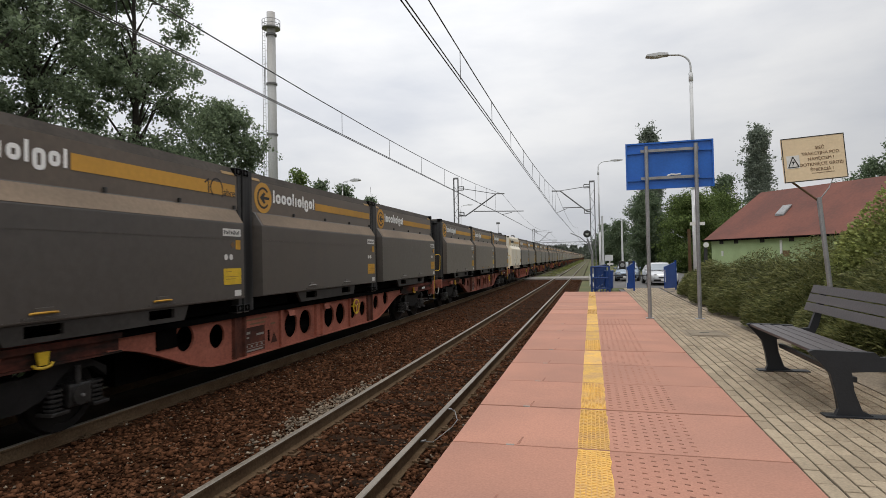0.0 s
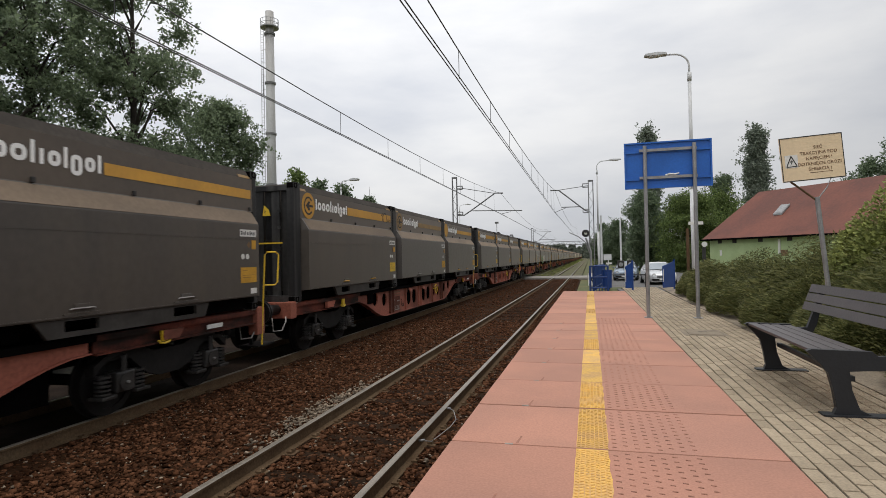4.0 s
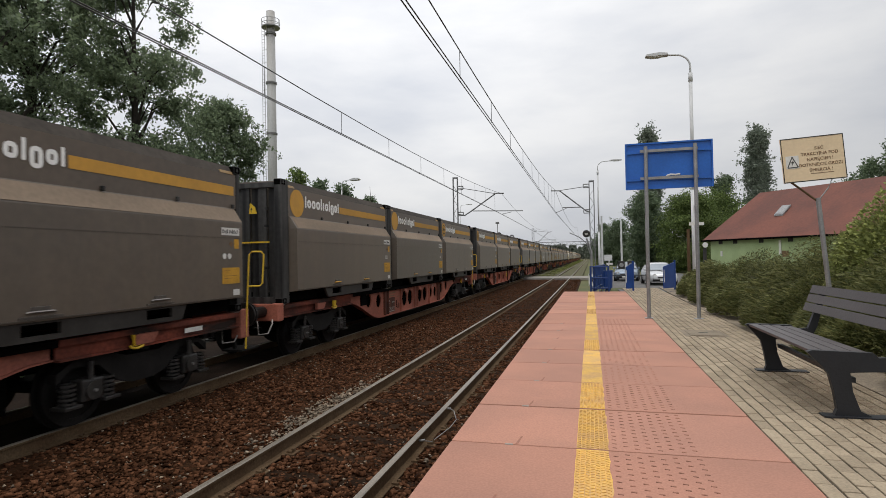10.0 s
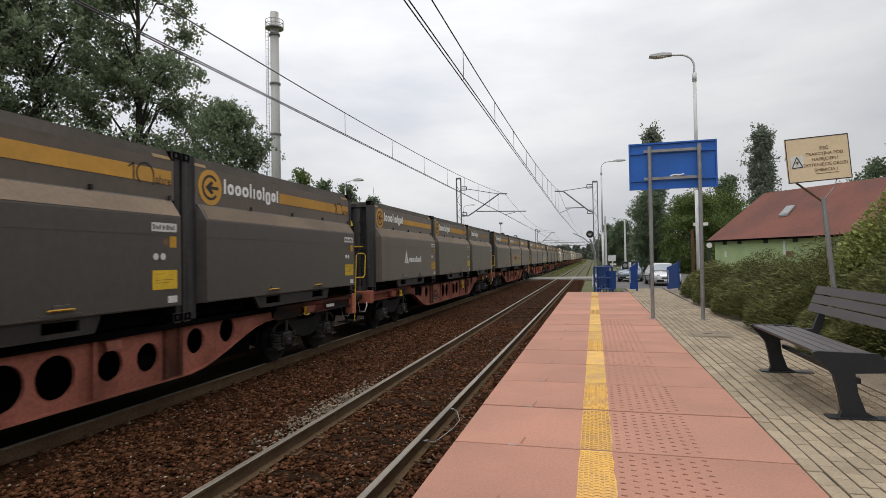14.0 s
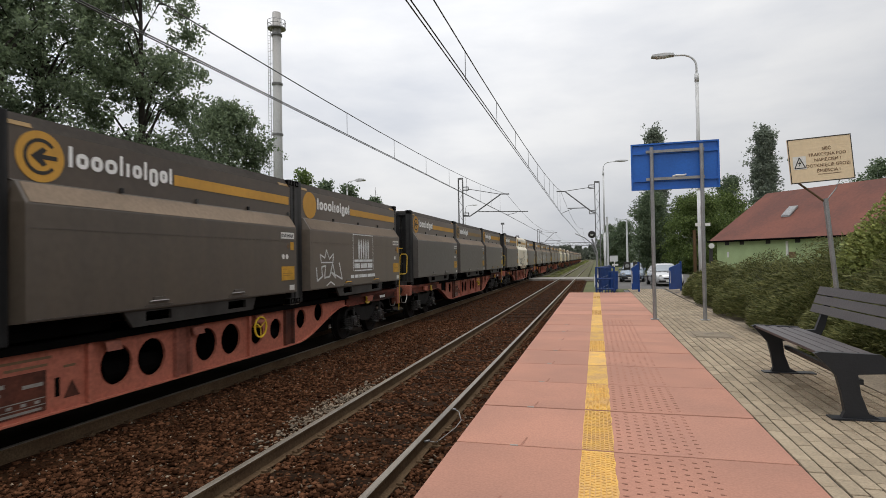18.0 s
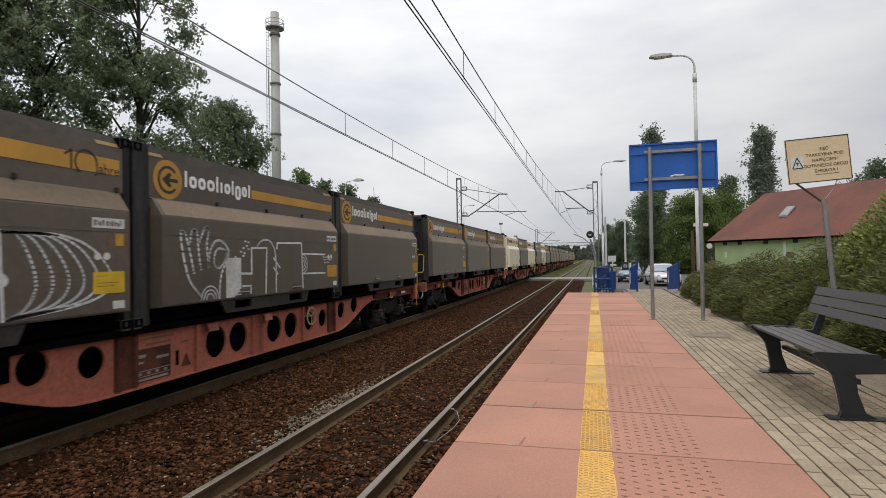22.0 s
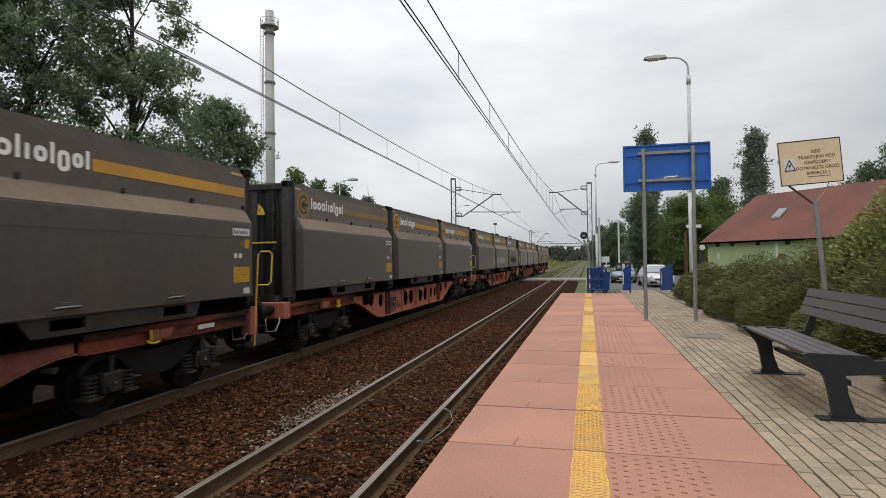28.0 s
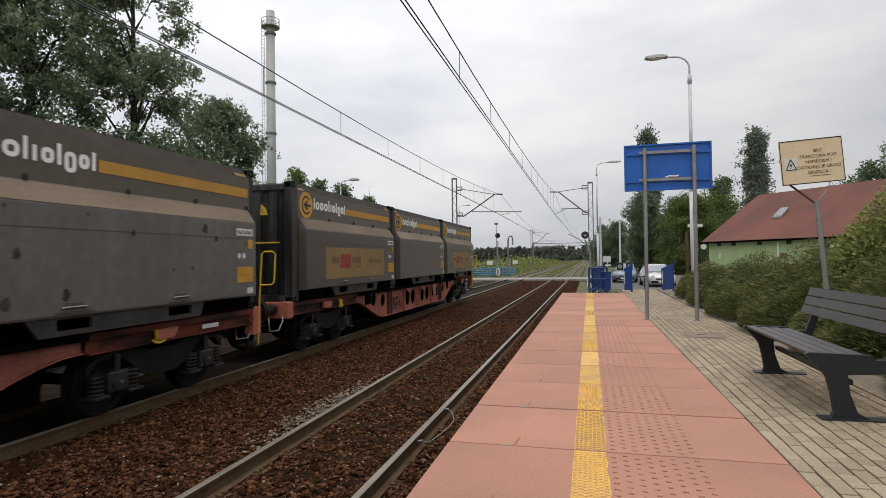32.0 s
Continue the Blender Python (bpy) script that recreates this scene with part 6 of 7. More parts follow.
def build_crossing():
    signal(0.05, 38, 2.75, -1.0, -0.3, "railway signal with round black head by the platform fence", True)
    bm = bm_new()
    tube(bm, [(-0.04, 38.02, 1.44), (-0.24, 38.02, 2.14), (-0.7, 38.02, 2.55), (-1.3, 38.02, 2.84)], 0.035, 6)
    solo("signal_bracket", bm, M["galv"], "curved steel bracket arm beside the signal post", "bracket")
    signal(-10.4, 66, 4.0, -1.0, 0.0, "railway signal with round black head beyond the crossing", False, 0.3)
    bm = bm_new()
    tube(bm, [(-9.2, 66, -1), (-9.2, 66, 3.2), (-9.15, 66, 3.7), (-9.0, 66, 3.9), (-8.75, 66, 3.9), (-8.65, 66, 3.6), (-8.65, 66, 2.9)], 0.09, 10)
    solo("gooseneck_post", bm, M["mast"], "dark gooseneck post beside the crossing", "post")
    # blue tube barrier left of the far crossing
    for k in range(5):
        f = thing("barrier_fence", "pale blue tube fence at the level crossing", "fence", pose(-15.2 + k * 1.22, 64 + k * 1.6, -0.95, 0, 0, 52.7), "crossing fences")
        for x in (0, 1, 2):
            bm = bm_new(); tube(bm, [(x, 0, 0), (x, 0, 1.1)], 0.05, 8); part("post", bm, M["paleblue"], f)
        for z in (0.3, 0.55, 0.8, 1.08):
            bm = bm_new(); tube(bm, [(0, 0, z), (2, 0, z)], 0.07, 8); part("rail", bm, M["paleblue"], f)
    for x, ys in ((-10.95, 63.5), (-9.15, 72.0)):
        s = thing("road_sign", "small white sign plate on a thin post", "sign", pose(x, ys, -1.0), "small signs")
        bm = bm_new(); tube(bm, [(0, 0, 0), (0, 0, 1.9)], 0.03, 6); part("post", bm, M["galv"], s)
        bm = bm_new(); box(bm, -0.33, 0.33, -0.04, -0.02, 1.62, 2.05); part("plate", bm, M["mark"], s)
    # fences and gate leaves at the platform's end
    for k, (x, y, rz) in enumerate(((-0.02, 21.2, 0), (0.1, 21.3, 84))):
        f = thing("platform_fence", "dark blue railing panel at the platform end", "fence", pose(x, y, 0, 0, 0, rz), "platform railings")
        L = 0.62 if k == 0 else 4.5
        n = 6 if k == 0 else 22
        for z in (0.12, 0.5, 0.9):
            bm = bm_new(); tube(bm, [(0, 0, z), (L, 0, z)], 0.025, 8); part("rail", bm, M["railblue"], f)
        for i in range(n + 1):
            bm = bm_new(); tube(bm, [(L * i / n, 0, 0), (L * i / n, 0, 0.92)], 0.016 if 0 < i < n else 0.04, 6); part("baluster" if 0 < i < n else "post", bm, M["railblue"], f)
    for x, y, rz, L in ((1.22, 21.6, 25, 0.28), (2.5, 21.6, 52, 0.75)):
        f = thing("gate_leaf", "open blue sheet gate leaf at the platform end", "gate", pose(x, y, 0, 0, 0, rz), "gate leaves")
        bm = bm_new()
        prism(bm, [(0, 0.08), (L, 0.08), (L, 1.02), (0, 0.86)], "y", -0.015, 0.015)
        part("panel", bm, M["gateblue"], f)
        bm = bm_new(); tube(bm, [(L, 0, 0), (L, 0, 1.08)], 0.035, 8); part("post", bm, M["gateblue"], f)
        bm = bm_new(); tube(bm, [(0, -0.03, 0.3), (0, -0.03, 0.75)], 0.012, 6); part("handle", bm, M["mark"], f)
    b = thing("litter_bin", "blue sheet metal litter bin behind the railing", "bin", pose(0.62, 23.0, -0.04))
    bm = bm_new(); tube(bm, [(0, 0, 0.06), (0, 0, 0.7)], 0.17, 14, 0.19); part("tub", bm, M["gateblue"], b)
    bm = bm_new(); tube(bm, [(0, 0, 0.7), (0, 0, 0.76)], 0.2, 14); part("rim", bm, M["railblue"], b)
    bm = bm_new(); box(bm, -0.1, 0.1, -0.1, 0.1, 0, 0.06); part("foot", bm, M["railblue"], b)
    f = thing("low_fence", "low dark mesh fence behind the platform end", "fence", pose(0.7, 23.6, -0.35))
    for z in (0.05, 0.85):
        bm = bm_new(); tube(bm, [(0, 0, z), (1.4, 0, z)], 0.02, 6); part("rail", bm, M["bench_leg"], f)
    for i in range(3):
        bm = bm_new(); tube(bm, [(0.7 * i, 0, -0.3), (0.7 * i, 0, 0.9)], 0.03, 6); part("post", bm, M["bench_leg"], f)
    # twin crossing warning lamps seen over the gate
    c = thing("crossing_light", "level crossing warning light with two hooded lamps", "signal", pose(2.1, 37, -0.7))
    bm = bm_new(); tube(bm, [(0, 0, 0), (0, 0, 1.55)], 0.05, 8); part("post", bm, M["whitepole"], c)
    for x in (-0.26, 0.3):
        bm = bm_new(); box(bm, x - 0.2, x + 0.2, -0.05, 0.05, 1.15, 1.65, 0.04); h = part("lamp_housing", bm, M["ink"], c)
        bm = bm_new(); disc(bm, (x, -0.08, 1.4), "y", 0.13, 0.03, 14); part("lens", bm, M["galv"], h)
    for x, y, h in ((0.91, 48, 5.46), (2.93, 58, 5.6)):
        bm = bm_new(); tube(bm, [(0, 0, 0), (0, 0, h)], 0.11, 10, 0.08)
        solo("pole", bm, M["whitepole"], "plain pale concrete pole", "pole", "poles", m=pose(x, y, -0.9))
    s = thing("notice_board", "white notice board on two slanting legs", "sign", pose(1.2, 40, -0.7))
    bm = bm_new(); box(bm, -0.32, 0.2, -0.02, 0.02, 1.66, 2.06); part("board", bm, M["whitepole"], s)
    bm = bm_new(); box(bm, -0.18, 0.22, -0.02, 0.02, 1.38, 1.5); part("board", bm, M["mark"], s)
    bm = bm_new(); tube(bm, [(-0.2, 0, 0), (0.0, 0, 1.67)], 0.04, 6); part("leg", bm, M["mark"], s)
    s = thing("floodlight_mast", "thin mast with a small square floodlight far beyond the crossing", "mast", pose(-14.4, 90, -1.0))
    bm = bm_new(); tube(bm, [(0, 0, 0), (0, 0, 7.8)], 0.05, 6); part("pole", bm, M["mast"], s)
    bm = bm_new(); box(bm, -0.28, 0.28, -0.12, 0.12, 7.75, 8.05, 0.02); part("lamp_head", bm, M["mast"], s)
    s = thing("bare_tree", "leafless dead tree top beyond the train", "tree", pose(-35.9, 90, -1.0))
    bm = bm_new()
    tube(bm, [(0, 0, 0), (0.1, 0, 8), (-0.3, 0, 14.9)], 0.2, 6, 0.02)
    tube(bm, [(0.05, 0, 9), (0.4, 0, 11.5), (0.55, 0, 13.2)], 0.07, 5, 0.015)
    tube(bm, [(0.08, 0, 10.5), (0.8, 0, 12.0), (1.1, 0, 12.3)], 0.05, 5, 0.012)
    tube(bm, [(-0.1, 0, 11), (-0.5, 0, 12.4)], 0.05, 5, 0.012)
    part("trunk", bm, M["bark"], s)
    # white post with cross arm and rusty pipe beside the lamp
    s = thing("marker_post", "white post with a short cross arm beside a rusty pipe", "post", pose(3.28, 19.6, -0.05))
    bm = bm_new(); box(bm, -0.05, 0.05, -0.03, 0.03, 0, 2.9); part("upright", bm, M["whitepole"], s)
    bm = bm_new(); box(bm, -0.2, 0.24, -0.05, -0.03, 2.26, 2.36); part("cross_arm", bm, M["mark"], s)
    bm = bm_new(); tube(bm, [(-0.22, 0.05, 0), (-0.22, 0.05, 2.15)], 0.05, 8); part("pipe", bm, M["rust"], s)
    s = thing("clock_sign", "small round white sign on a dark post", "sign", pose(7.2, 40, -0.7))
    bm = bm_new(); tube(bm, [(0, 0, 0), (0, 0, 2.4)], 0.11, 10); part("post", bm, M["ink"], s)
    bm = bm_new(); disc(bm, (0, -0.2, 2.58), "y", 0.17, 0.03, 20); part("disc", bm, M["mark"], s)


def car_section(y, lo, belt, top, w, wt):
    """Half a cross-section from the sill up over the roof's middle, as (x, y, z)."""
    pts = [(w * 0.9, lo), (w * 0.98, lo + 0.12), (w, (lo + belt) / 2), (w * 0.98, belt - 0.08), (w * 0.93, belt)]
    if top > belt + 0.05:
        pts += [(wt + (w * 0.93 - wt) * 0.35, belt + (top - belt) * 0.6), (wt, top - 0.07), (wt * 0.86, top - 0.015), (0.0, top)]
    else:
        pts += [(w * 0.85, belt + (top - belt) * 0.5), (w * 0.7, top - 0.005), (w * 0.5, top), (0.0, top + 0.02)]
    return [(x, y, z) for x, z in pts]


def build_car(x, y, rz, mat, label):
    c = thing("car", label, "car", pose(x, y, -0.67, 0, 0, rz), "parked cars")
    # length along y, front towards -y
    stations = ((-2.12, 0.36, 0.56, 0.58, 0.62, 0), (-2.08, 0.26, 0.66, 0.69, 0.76, 0), (-1.9, 0.22, 0.74, 0.79, 0.84, 0), (-1.4, 0.22, 0.82, 0.9, 0.87, 0), (-0.98, 0.22, 0.88, 0.97, 0.88, 0),
                (-0.4, 0.22, 0.9, 1.36, 0.88, 0.58), (0.0, 0.22, 0.91, 1.45, 0.88, 0.62), (0.6, 0.22, 0.92, 1.45, 0.88, 0.62), (1.1, 0.22, 0.93, 1.36, 0.87, 0.6), (1.6, 0.22, 0.95, 1.06, 0.85, 0.55), (1.95, 0.26, 0.9, 0.97, 0.8, 0), (2.08, 0.36, 0.7, 0.72, 0.68, 0))
    bm = bm_new()
    rows = []
    for st in stations:
        half = car_section(*st)
        rows.append([bm.verts.new(p) for p in half] + [bm.verts.new((-px, py, pz)) for px, py, pz in half[-2::-1]])
    for A, B in zip(rows, rows[1:]):
        for i in range(len(A) - 1):
            bm.faces.new((A[i], A[i + 1], B[i + 1], B[i]))
        bm.faces.new((A[-1], A[0], B[0], B[-1]))
    bm.faces.new(rows[0]); bm.faces.new(rows[-1])
    part("body", bm, mat, c, smooth=True)
    # glass lies just proud of the shell
    bm = bm_new()
    q = [(0.74, -0.97, 0.965), (-0.74, -0.97, 0.965), (-0.52, -0.41, 1.355), (0.52, -0.41, 1.355)]
    up = [bm.verts.new((px, py - 0.012, pz + 0.018)) for px, py, pz in q]
    dn = [bm.verts.new(p) for p in q]
    bm.faces.new(up); bm.faces.new(dn[::-1])
    for i in range(4):
        bm.faces.new((up[i], up[(i + 1) % 4], dn[(i + 1) % 4], dn[i]))
    part("windscreen", bm, M["car_glass"], c, "windscreen, sky reflection put into its pale colour")
    for s in (-1, 1):
        bm = bm_new()
        q = [(-0.8, 0.95, 0.83), (1.4, 1.0, 0.8), (1.0, 1.3, 0.66), (-0.35, 1.3, 0.65)]
        out = [bm.verts.new((s * (px + 0.015), py, pz)) for py, pz, px in q]
        inn = [bm.verts.new((s * (px - 0.05), py, pz)) for py, pz, px in q]
        bm.faces.new(out); bm.faces.new(inn[::-1])
        for i in range(4):
            bm.faces.new((out[i], out[(i + 1) % 4], inn[(i + 1) % 4], inn[i]))
        part("side_window", bm, M["glass"], c)
        bm = bm_new(); disc(bm, (s * 0.58, -2.05, 0.62), "y", 0.105, 0.05, 18)
        h = part("headlight", bm, M["mark"], c, "round headlight")
        bm = bm_new(); ring(bm, (s * 0.58, -2.102, 0.62), "y", 0.09, 0.115, 0.008, 18); part("chrome_ring", bm, M["galv"], h)
        for yy in (-1.3, 1.3):
            bm = bm_new(); disc(bm, (s * 0.8, yy, 0.31), "x", 0.31, 0.1, 24); t = part("wheel", bm, M["rubber"], c)
            bm = bm_new(); disc(bm, (s * 0.9, yy, 0.31), "x", 0.2, 0.01, 18); part("rim", bm, M["galv"], t)
        bm = bm_new(); box(bm, min(s * 0.86, s * 1.0), max(s * 0.86, s * 1.0), -0.75, -0.6, 0.92, 1.06, 0.03); part("mirror", bm, mat, c)
    bm = bm_new(); box(bm, -0.4, 0.4, -2.14, -2.06, 0.47, 0.56, 0.02); part("grille", bm, M["ink"], c)
    bm = bm_new(); box(bm, -0.7, 0.7, -2.15, -2.0, 0.27, 0.4, 0.04); part("bumper", bm, M["bogie"], c, "dark bumper")
    bm = bm_new(); box(bm, -0.26, 0.26, -2.165, -2.15, 0.3, 0.4); part("plate_bar", bm, M["mark"], c)


def build_house():
    h = thing("house", "single-storey light green house with a big red hipped roof", "house", pose(11.09, 58.67, -0.75, 0, 0, -55.2))
    x0, x1, y0, y1, e = 0.0, 24.0, 0.0, 10.04, 3.35
    bm = bm_new()
    for a in ((x0, x1, y0, y0 + 0.3), (x0, x1, y1 - 0.3, y1), (x0, x0 + 0.3, y0 + 0.3, y1 - 0.3), (x1 - 0.3, x1, y0 + 0.3, y1 - 0.3)):
        box(bm, *a, 0, e)
    part("wall", bm, M["greenwall"], h, "light green rendered wall")
    bm = bm_new()
    o = 0.5
    ax, bx, ay, by = x0 - o, x1 + o, y0 - o, y1 + o
    ym, r = (ay + by) / 2, 1.76
    for dz in (0.0,):
        v = [bm.verts.new(p) for p in ((ax, ay, e), (bx, ay, e), (bx, by, e), (ax, by, e), (ax + r, ym, e + 4.51), (bx - r, ym, e + 4.51))]
        for q in ((0, 1, 5, 4), (1, 2, 5), (2, 3, 4, 5), (3, 0, 4), (0, 3, 2, 1)):
            bm.faces.new([v[i] for i in q])
    rf = part("roof", bm, M["roof"], h, "red tiled hipped roof")
    sl = 4.51 / (ym - ay)
    bm = bm_new()
    box(bm, ax - 0.08, bx + 0.08, ay - 0.1, ay + 0.02, e - 0.14, e + 0.02)
    part("gutter", bm, M["underside"], rf, "dark gutter")
    bm = bm_new()
    yw = ay + 2.25
    zw = e + sl * 2.25
    prism(bm, [(yw, zw + 0.05), (yw + 1.0, zw + 0.05 + sl * 1.0), (yw + 1.0, zw + 0.2 + sl * 1.0), (yw, zw + 0.2)], "x", 5.4, 6.25)
    sk = part("skylight", bm, M["galv"], rf, "slanted roof window")
    bm = bm_new()
    prism(bm, [(yw + 0.08, zw + 0.2 + sl * 0.08), (yw + 0.92, zw + 0.2 + sl * 0.92), (yw + 0.92, zw + 0.225 + sl * 0.92), (yw + 0.08, zw + 0.225 + sl * 0.08)], "x", 5.47, 6.18)
    part("pane", bm, M["galv"], sk)
    for x in (1.2, 2.85, 5.55, 8.3):
        bm = bm_new(); box(bm, x - 0.22, x + 0.22, y0 - 0.03, y0 + 0.05, e - 0.42, e - 0.12); part("vent", bm, M["ink"], h)
    for x in (1.3, 7.35):
        bm = bm_new(); box(bm, x - 0.1, x + 0.1, y0 - 0.06, y0 - 0.005, 1.9 if x > 2 else 1.8, 3.1 if x > 2 else 2.3); part("downpipe", bm, M["mark"], h)
    bm = bm_new(); box(bm, 7.5, 8.1, y0 - 0.06, y0 - 0.005, 1.7, 2.2); part("wall_sign", bm, M["paledirt"], h)
    for x in (14.5, 18.5):
        bm = bm_new(); box(bm, x - 0.6, x + 0.6, y0 - 0.04, y0 - 0.005, 1.0, 2.3)
        wd = part("window", bm, M["mark"], h)
        bm = bm_new(); box(bm, x - 0.52, x + 0.52, y0 - 0.055, y0 - 0.042, 1.08, 2.22); part("pane", bm, M["glass"], wd)


def build_chimney():
    c = thing("factory_chimney", "tall pale metal chimney with a ring gallery and ladder", "chimney", pose(-45.65, 75, -1.0))
    bm = bm_new()
    tube(bm, [(0, 0, 0), (0, 0, 20), (0, 0, 39.8)], 0.72, 24, 0.62)
    part("stack", bm, M["chimney"], c, smooth=True)
    for z in (13.8, 21.4, 29.0, 36.4):
        bm = bm_new(); ring(bm, (0, 0, z), "z", 0.6, 0.8, 0.14, 24); part("flange", bm, M["mast"], c)
    bm = bm_new(); ring(bm, (0, 0, 37.4), "z", 0.6, 1.35, 0.07, 28); g = part("gallery", bm, M["galv"], c, "ring gallery with railing")
    for z in (37.95, 38.5):
        bm = bm_new(); ring(bm, (0, 0, z), "z", 1.3, 1.35, 0.03, 28); part("guard_rail", bm, M["galv"], g)
    bm = bm_new()
    for k in range(14):
        a = k * math.pi / 7
        tube(bm, [(1.32 * math.cos(a), 1.32 * math.sin(a), 37.4), (1.32 * math.cos(a), 1.32 * math.sin(a), 38.5)], 0.025, 5)
    part("guard_post", bm, M["galv"], g)
    bm = bm_new()
    for dx in (-0.22, 0.22):
        tube(bm, [(-0.8 + dx, -0.75, 4), (-0.8 + dx, -0.75, 37.4)], 0.035, 5)
    z = 4.2
    while z < 37:
        tube(bm, [(-1.02, -0.75, z), (-0.58, -0.75, z)], 0.025, 4)
        z += 0.4
    for z in range(6, 37, 2):
        tube(bm, [(-0.8, -0.75, z), (-0.4, -0.4, z)], 0.03, 4)
    part("ladder", bm, M["galv"], c)


build_bench()
build_blue_sign()
build_warning_sign()
lamp_post(3.55, 21.5, 8.45, -1.45)
lamp_post(0.66, 46, 9.65, 1.8, z0=-0.9)
lamp_post(-25.3, 55, 10.8, 2.0, z0=-1.0, fat=2.2, label="grey street lamp behind the train")
lamp_post(-18.2, 80, 10.1, 1.7, z0=-1.0, label="distant grey street lamp behind the train")
build_catenary()
build_crossing()
build_car(4.35, 40.5, 4, M["silver"], "parked silver saloon car facing the platform")
build_car(2.75, 47, -6, M["carblue"], "parked grey-blue hatchback behind the gate")
build_house()
build_chimney()

# ---- trees and shrubs ----
def tree(name, label, x, y, h, r, mat, seed, leaves=16000, leaf=0.16, low=0.25, clusters=60, shape="round", z0=-1.0, group="trees", clump=0.0):
    """A tapered trunk with limbs; its crown is many small leaves gathered in uneven clumps."""
    rng = np.random.default_rng(seed)
    t = thing(name, label, "tree", pose(x, y, z0), group)
    bm = bm_new()
    lean = rng.normal(0, 0.25, 2)
    tube(bm, [(lean[0] * k * k, lean[1] * k * k, h * 0.9 * k) for k in (0, 0.15, 0.35, 0.6, 1.0)], 0.022 * h, 9, 0.004 * h)
    tips = []
    for i in range(clusters):
        u = rng.uniform(low, 1.0)
        a = rng.uniform(0, 2 * math.pi)
        if shape == "round":
            rad = r * math.sin(math.pi * min(1, max(0.12, (u - low) / (1 - low) * 0.88 + 0.1))) ** 0.7
        elif shape == "spire":
            # pointed, with a few lobes stepping out downwards
            v = (u - low) / (1 - low)
            rad = r * max(0.02, 1.0 - v) ** 0.75 * (0.8 + 0.2 * math.sin(v * 19 + seed))
        else:
            rad = r * (1.05 - (u - low) / (1 - low))
        d = rad * math.sqrt(rng.uniform(0.08, 1.0))
        p = np.array((d * math.cos(a), d * math.sin(a), h * u))
        tips.append((p, rng.uniform(0.55, 1.3)))
    for p, k in tips[:22]:
        zb = max(h * 0.12, p[2] - np.hypot(p[0], p[1]) * 0.9)
        tube(bm, [(0, 0, zb), (p[0] * 0.45, p[1] * 0.45, (zb + p[2]) / 2 + 0.05 * h), tuple(p)], 0.0042 * h, 5, 0.0008 * h)
    part("trunk", bm, M["bark"], t, "dark tapered trunk and limbs")
    n = leaves
    P = np.array([p for p, k in tips])
    K = np.array([k for p, k in tips])
    # twigs scattered through each clump, leaves gathered round the twigs
    m = max(1, n // (16 if clump > 0.43 else 6))
    ti = rng.integers(0, len(tips), m)
    tw = P[ti] + rng.normal(0, 1, (m, 3)) * (clump or min(r * 0.3, 0.32 + r * 0.1)) * K[ti][:, None] * np.array((1, 1, 1.3 if shape == "spire" else 0.62))
    c = tw[rng.integers(0, m, n)] + rng.normal(0, 1, (n, 3)) * (leaf * 1.35)
    ax = rng.normal(0, 1, (n, 3)); ax /= np.linalg.norm(ax, axis=1, keepdims=True)
    ay = np.cross(ax, rng.normal(0, 1, (n, 3))); ay /= np.linalg.norm(ay, axis=1, keepdims=True)
    s = leaf * rng.uniform(0.6, 1.3, (n, 1))
    me = quads_mesh("crown", c, ax * s, ay * s * 0.55, mat)
    shared("crown", me, t, None, "uneven leafy crown")
    return t


def shrub(name, label, x, y, z, rx, ry, h, mat, seed, sprays=9000, up=0.5, length=0.16, group="", width=0.16):
    rng = np.random.default_rng(seed)
    t = thing(name, label, "shrub", pose(x, y, z), group)
    for i in range(10):
        bm = bm_new()
        a = i * 2.399
        q = 0.5 + 0.15 * math.sin(i * 3.1)
        ex, ey, ez = math.cos(a) * rx * q, math.sin(a) * ry * q, h * (0.42 + 0.16 * math.sin(i * 1.3))
        tube(bm, [(0, 0, 0), (ex * 0.4, ey * 0.4, ez * 0.6), (ex, ey, ez)], 0.025, 5, 0.006)
        part("branch", bm, M["bark"], t, "dark spreading branch")
    n = sprays
    a = rng.uniform(0, 2 * math.pi, n)
    q = rng.uniform(0, 1, n) ** 0.45
    cx, cy = np.cos(a) * rx * q, np.sin(a) * ry * q
    lump = 0.72 + 0.32 * np.sin(cx * 2.3 + seed) * np.cos(cy * 1.9 + seed * 1.7) + 0.12 * np.sin(cx * 6 + cy * 5)
    top = h * np.sqrt(np.clip(1 - (q * 0.97) ** 2.4, 0.02, 1)) * lump
    cz = top * rng.uniform(0.15, 1.05, n) ** 0.8
    c = np.stack((cx, cy, cz), 1)
    d = np.stack((np.cos(a) * (0.6 + q) + rng.normal(0, 0.6, n), np.sin(a) * (0.6 + q) + rng.normal(0, 0.6, n), up + rng.normal(0, 0.35, n)), 1)
    d /= np.linalg.norm(d, axis=1, keepdims=True)
    side = np.cross(d, rng.normal(0, 1, (n, 3))); side /= np.linalg.norm(side, axis=1, keepdims=True)
    s = length * rng.uniform(0.5, 1.4, (n, 1))
    me = quads_mesh("foliage", c, d * s, side * s * width, mat)
    shared("foliage", me, t, None, "dense needle sprays")
    return t


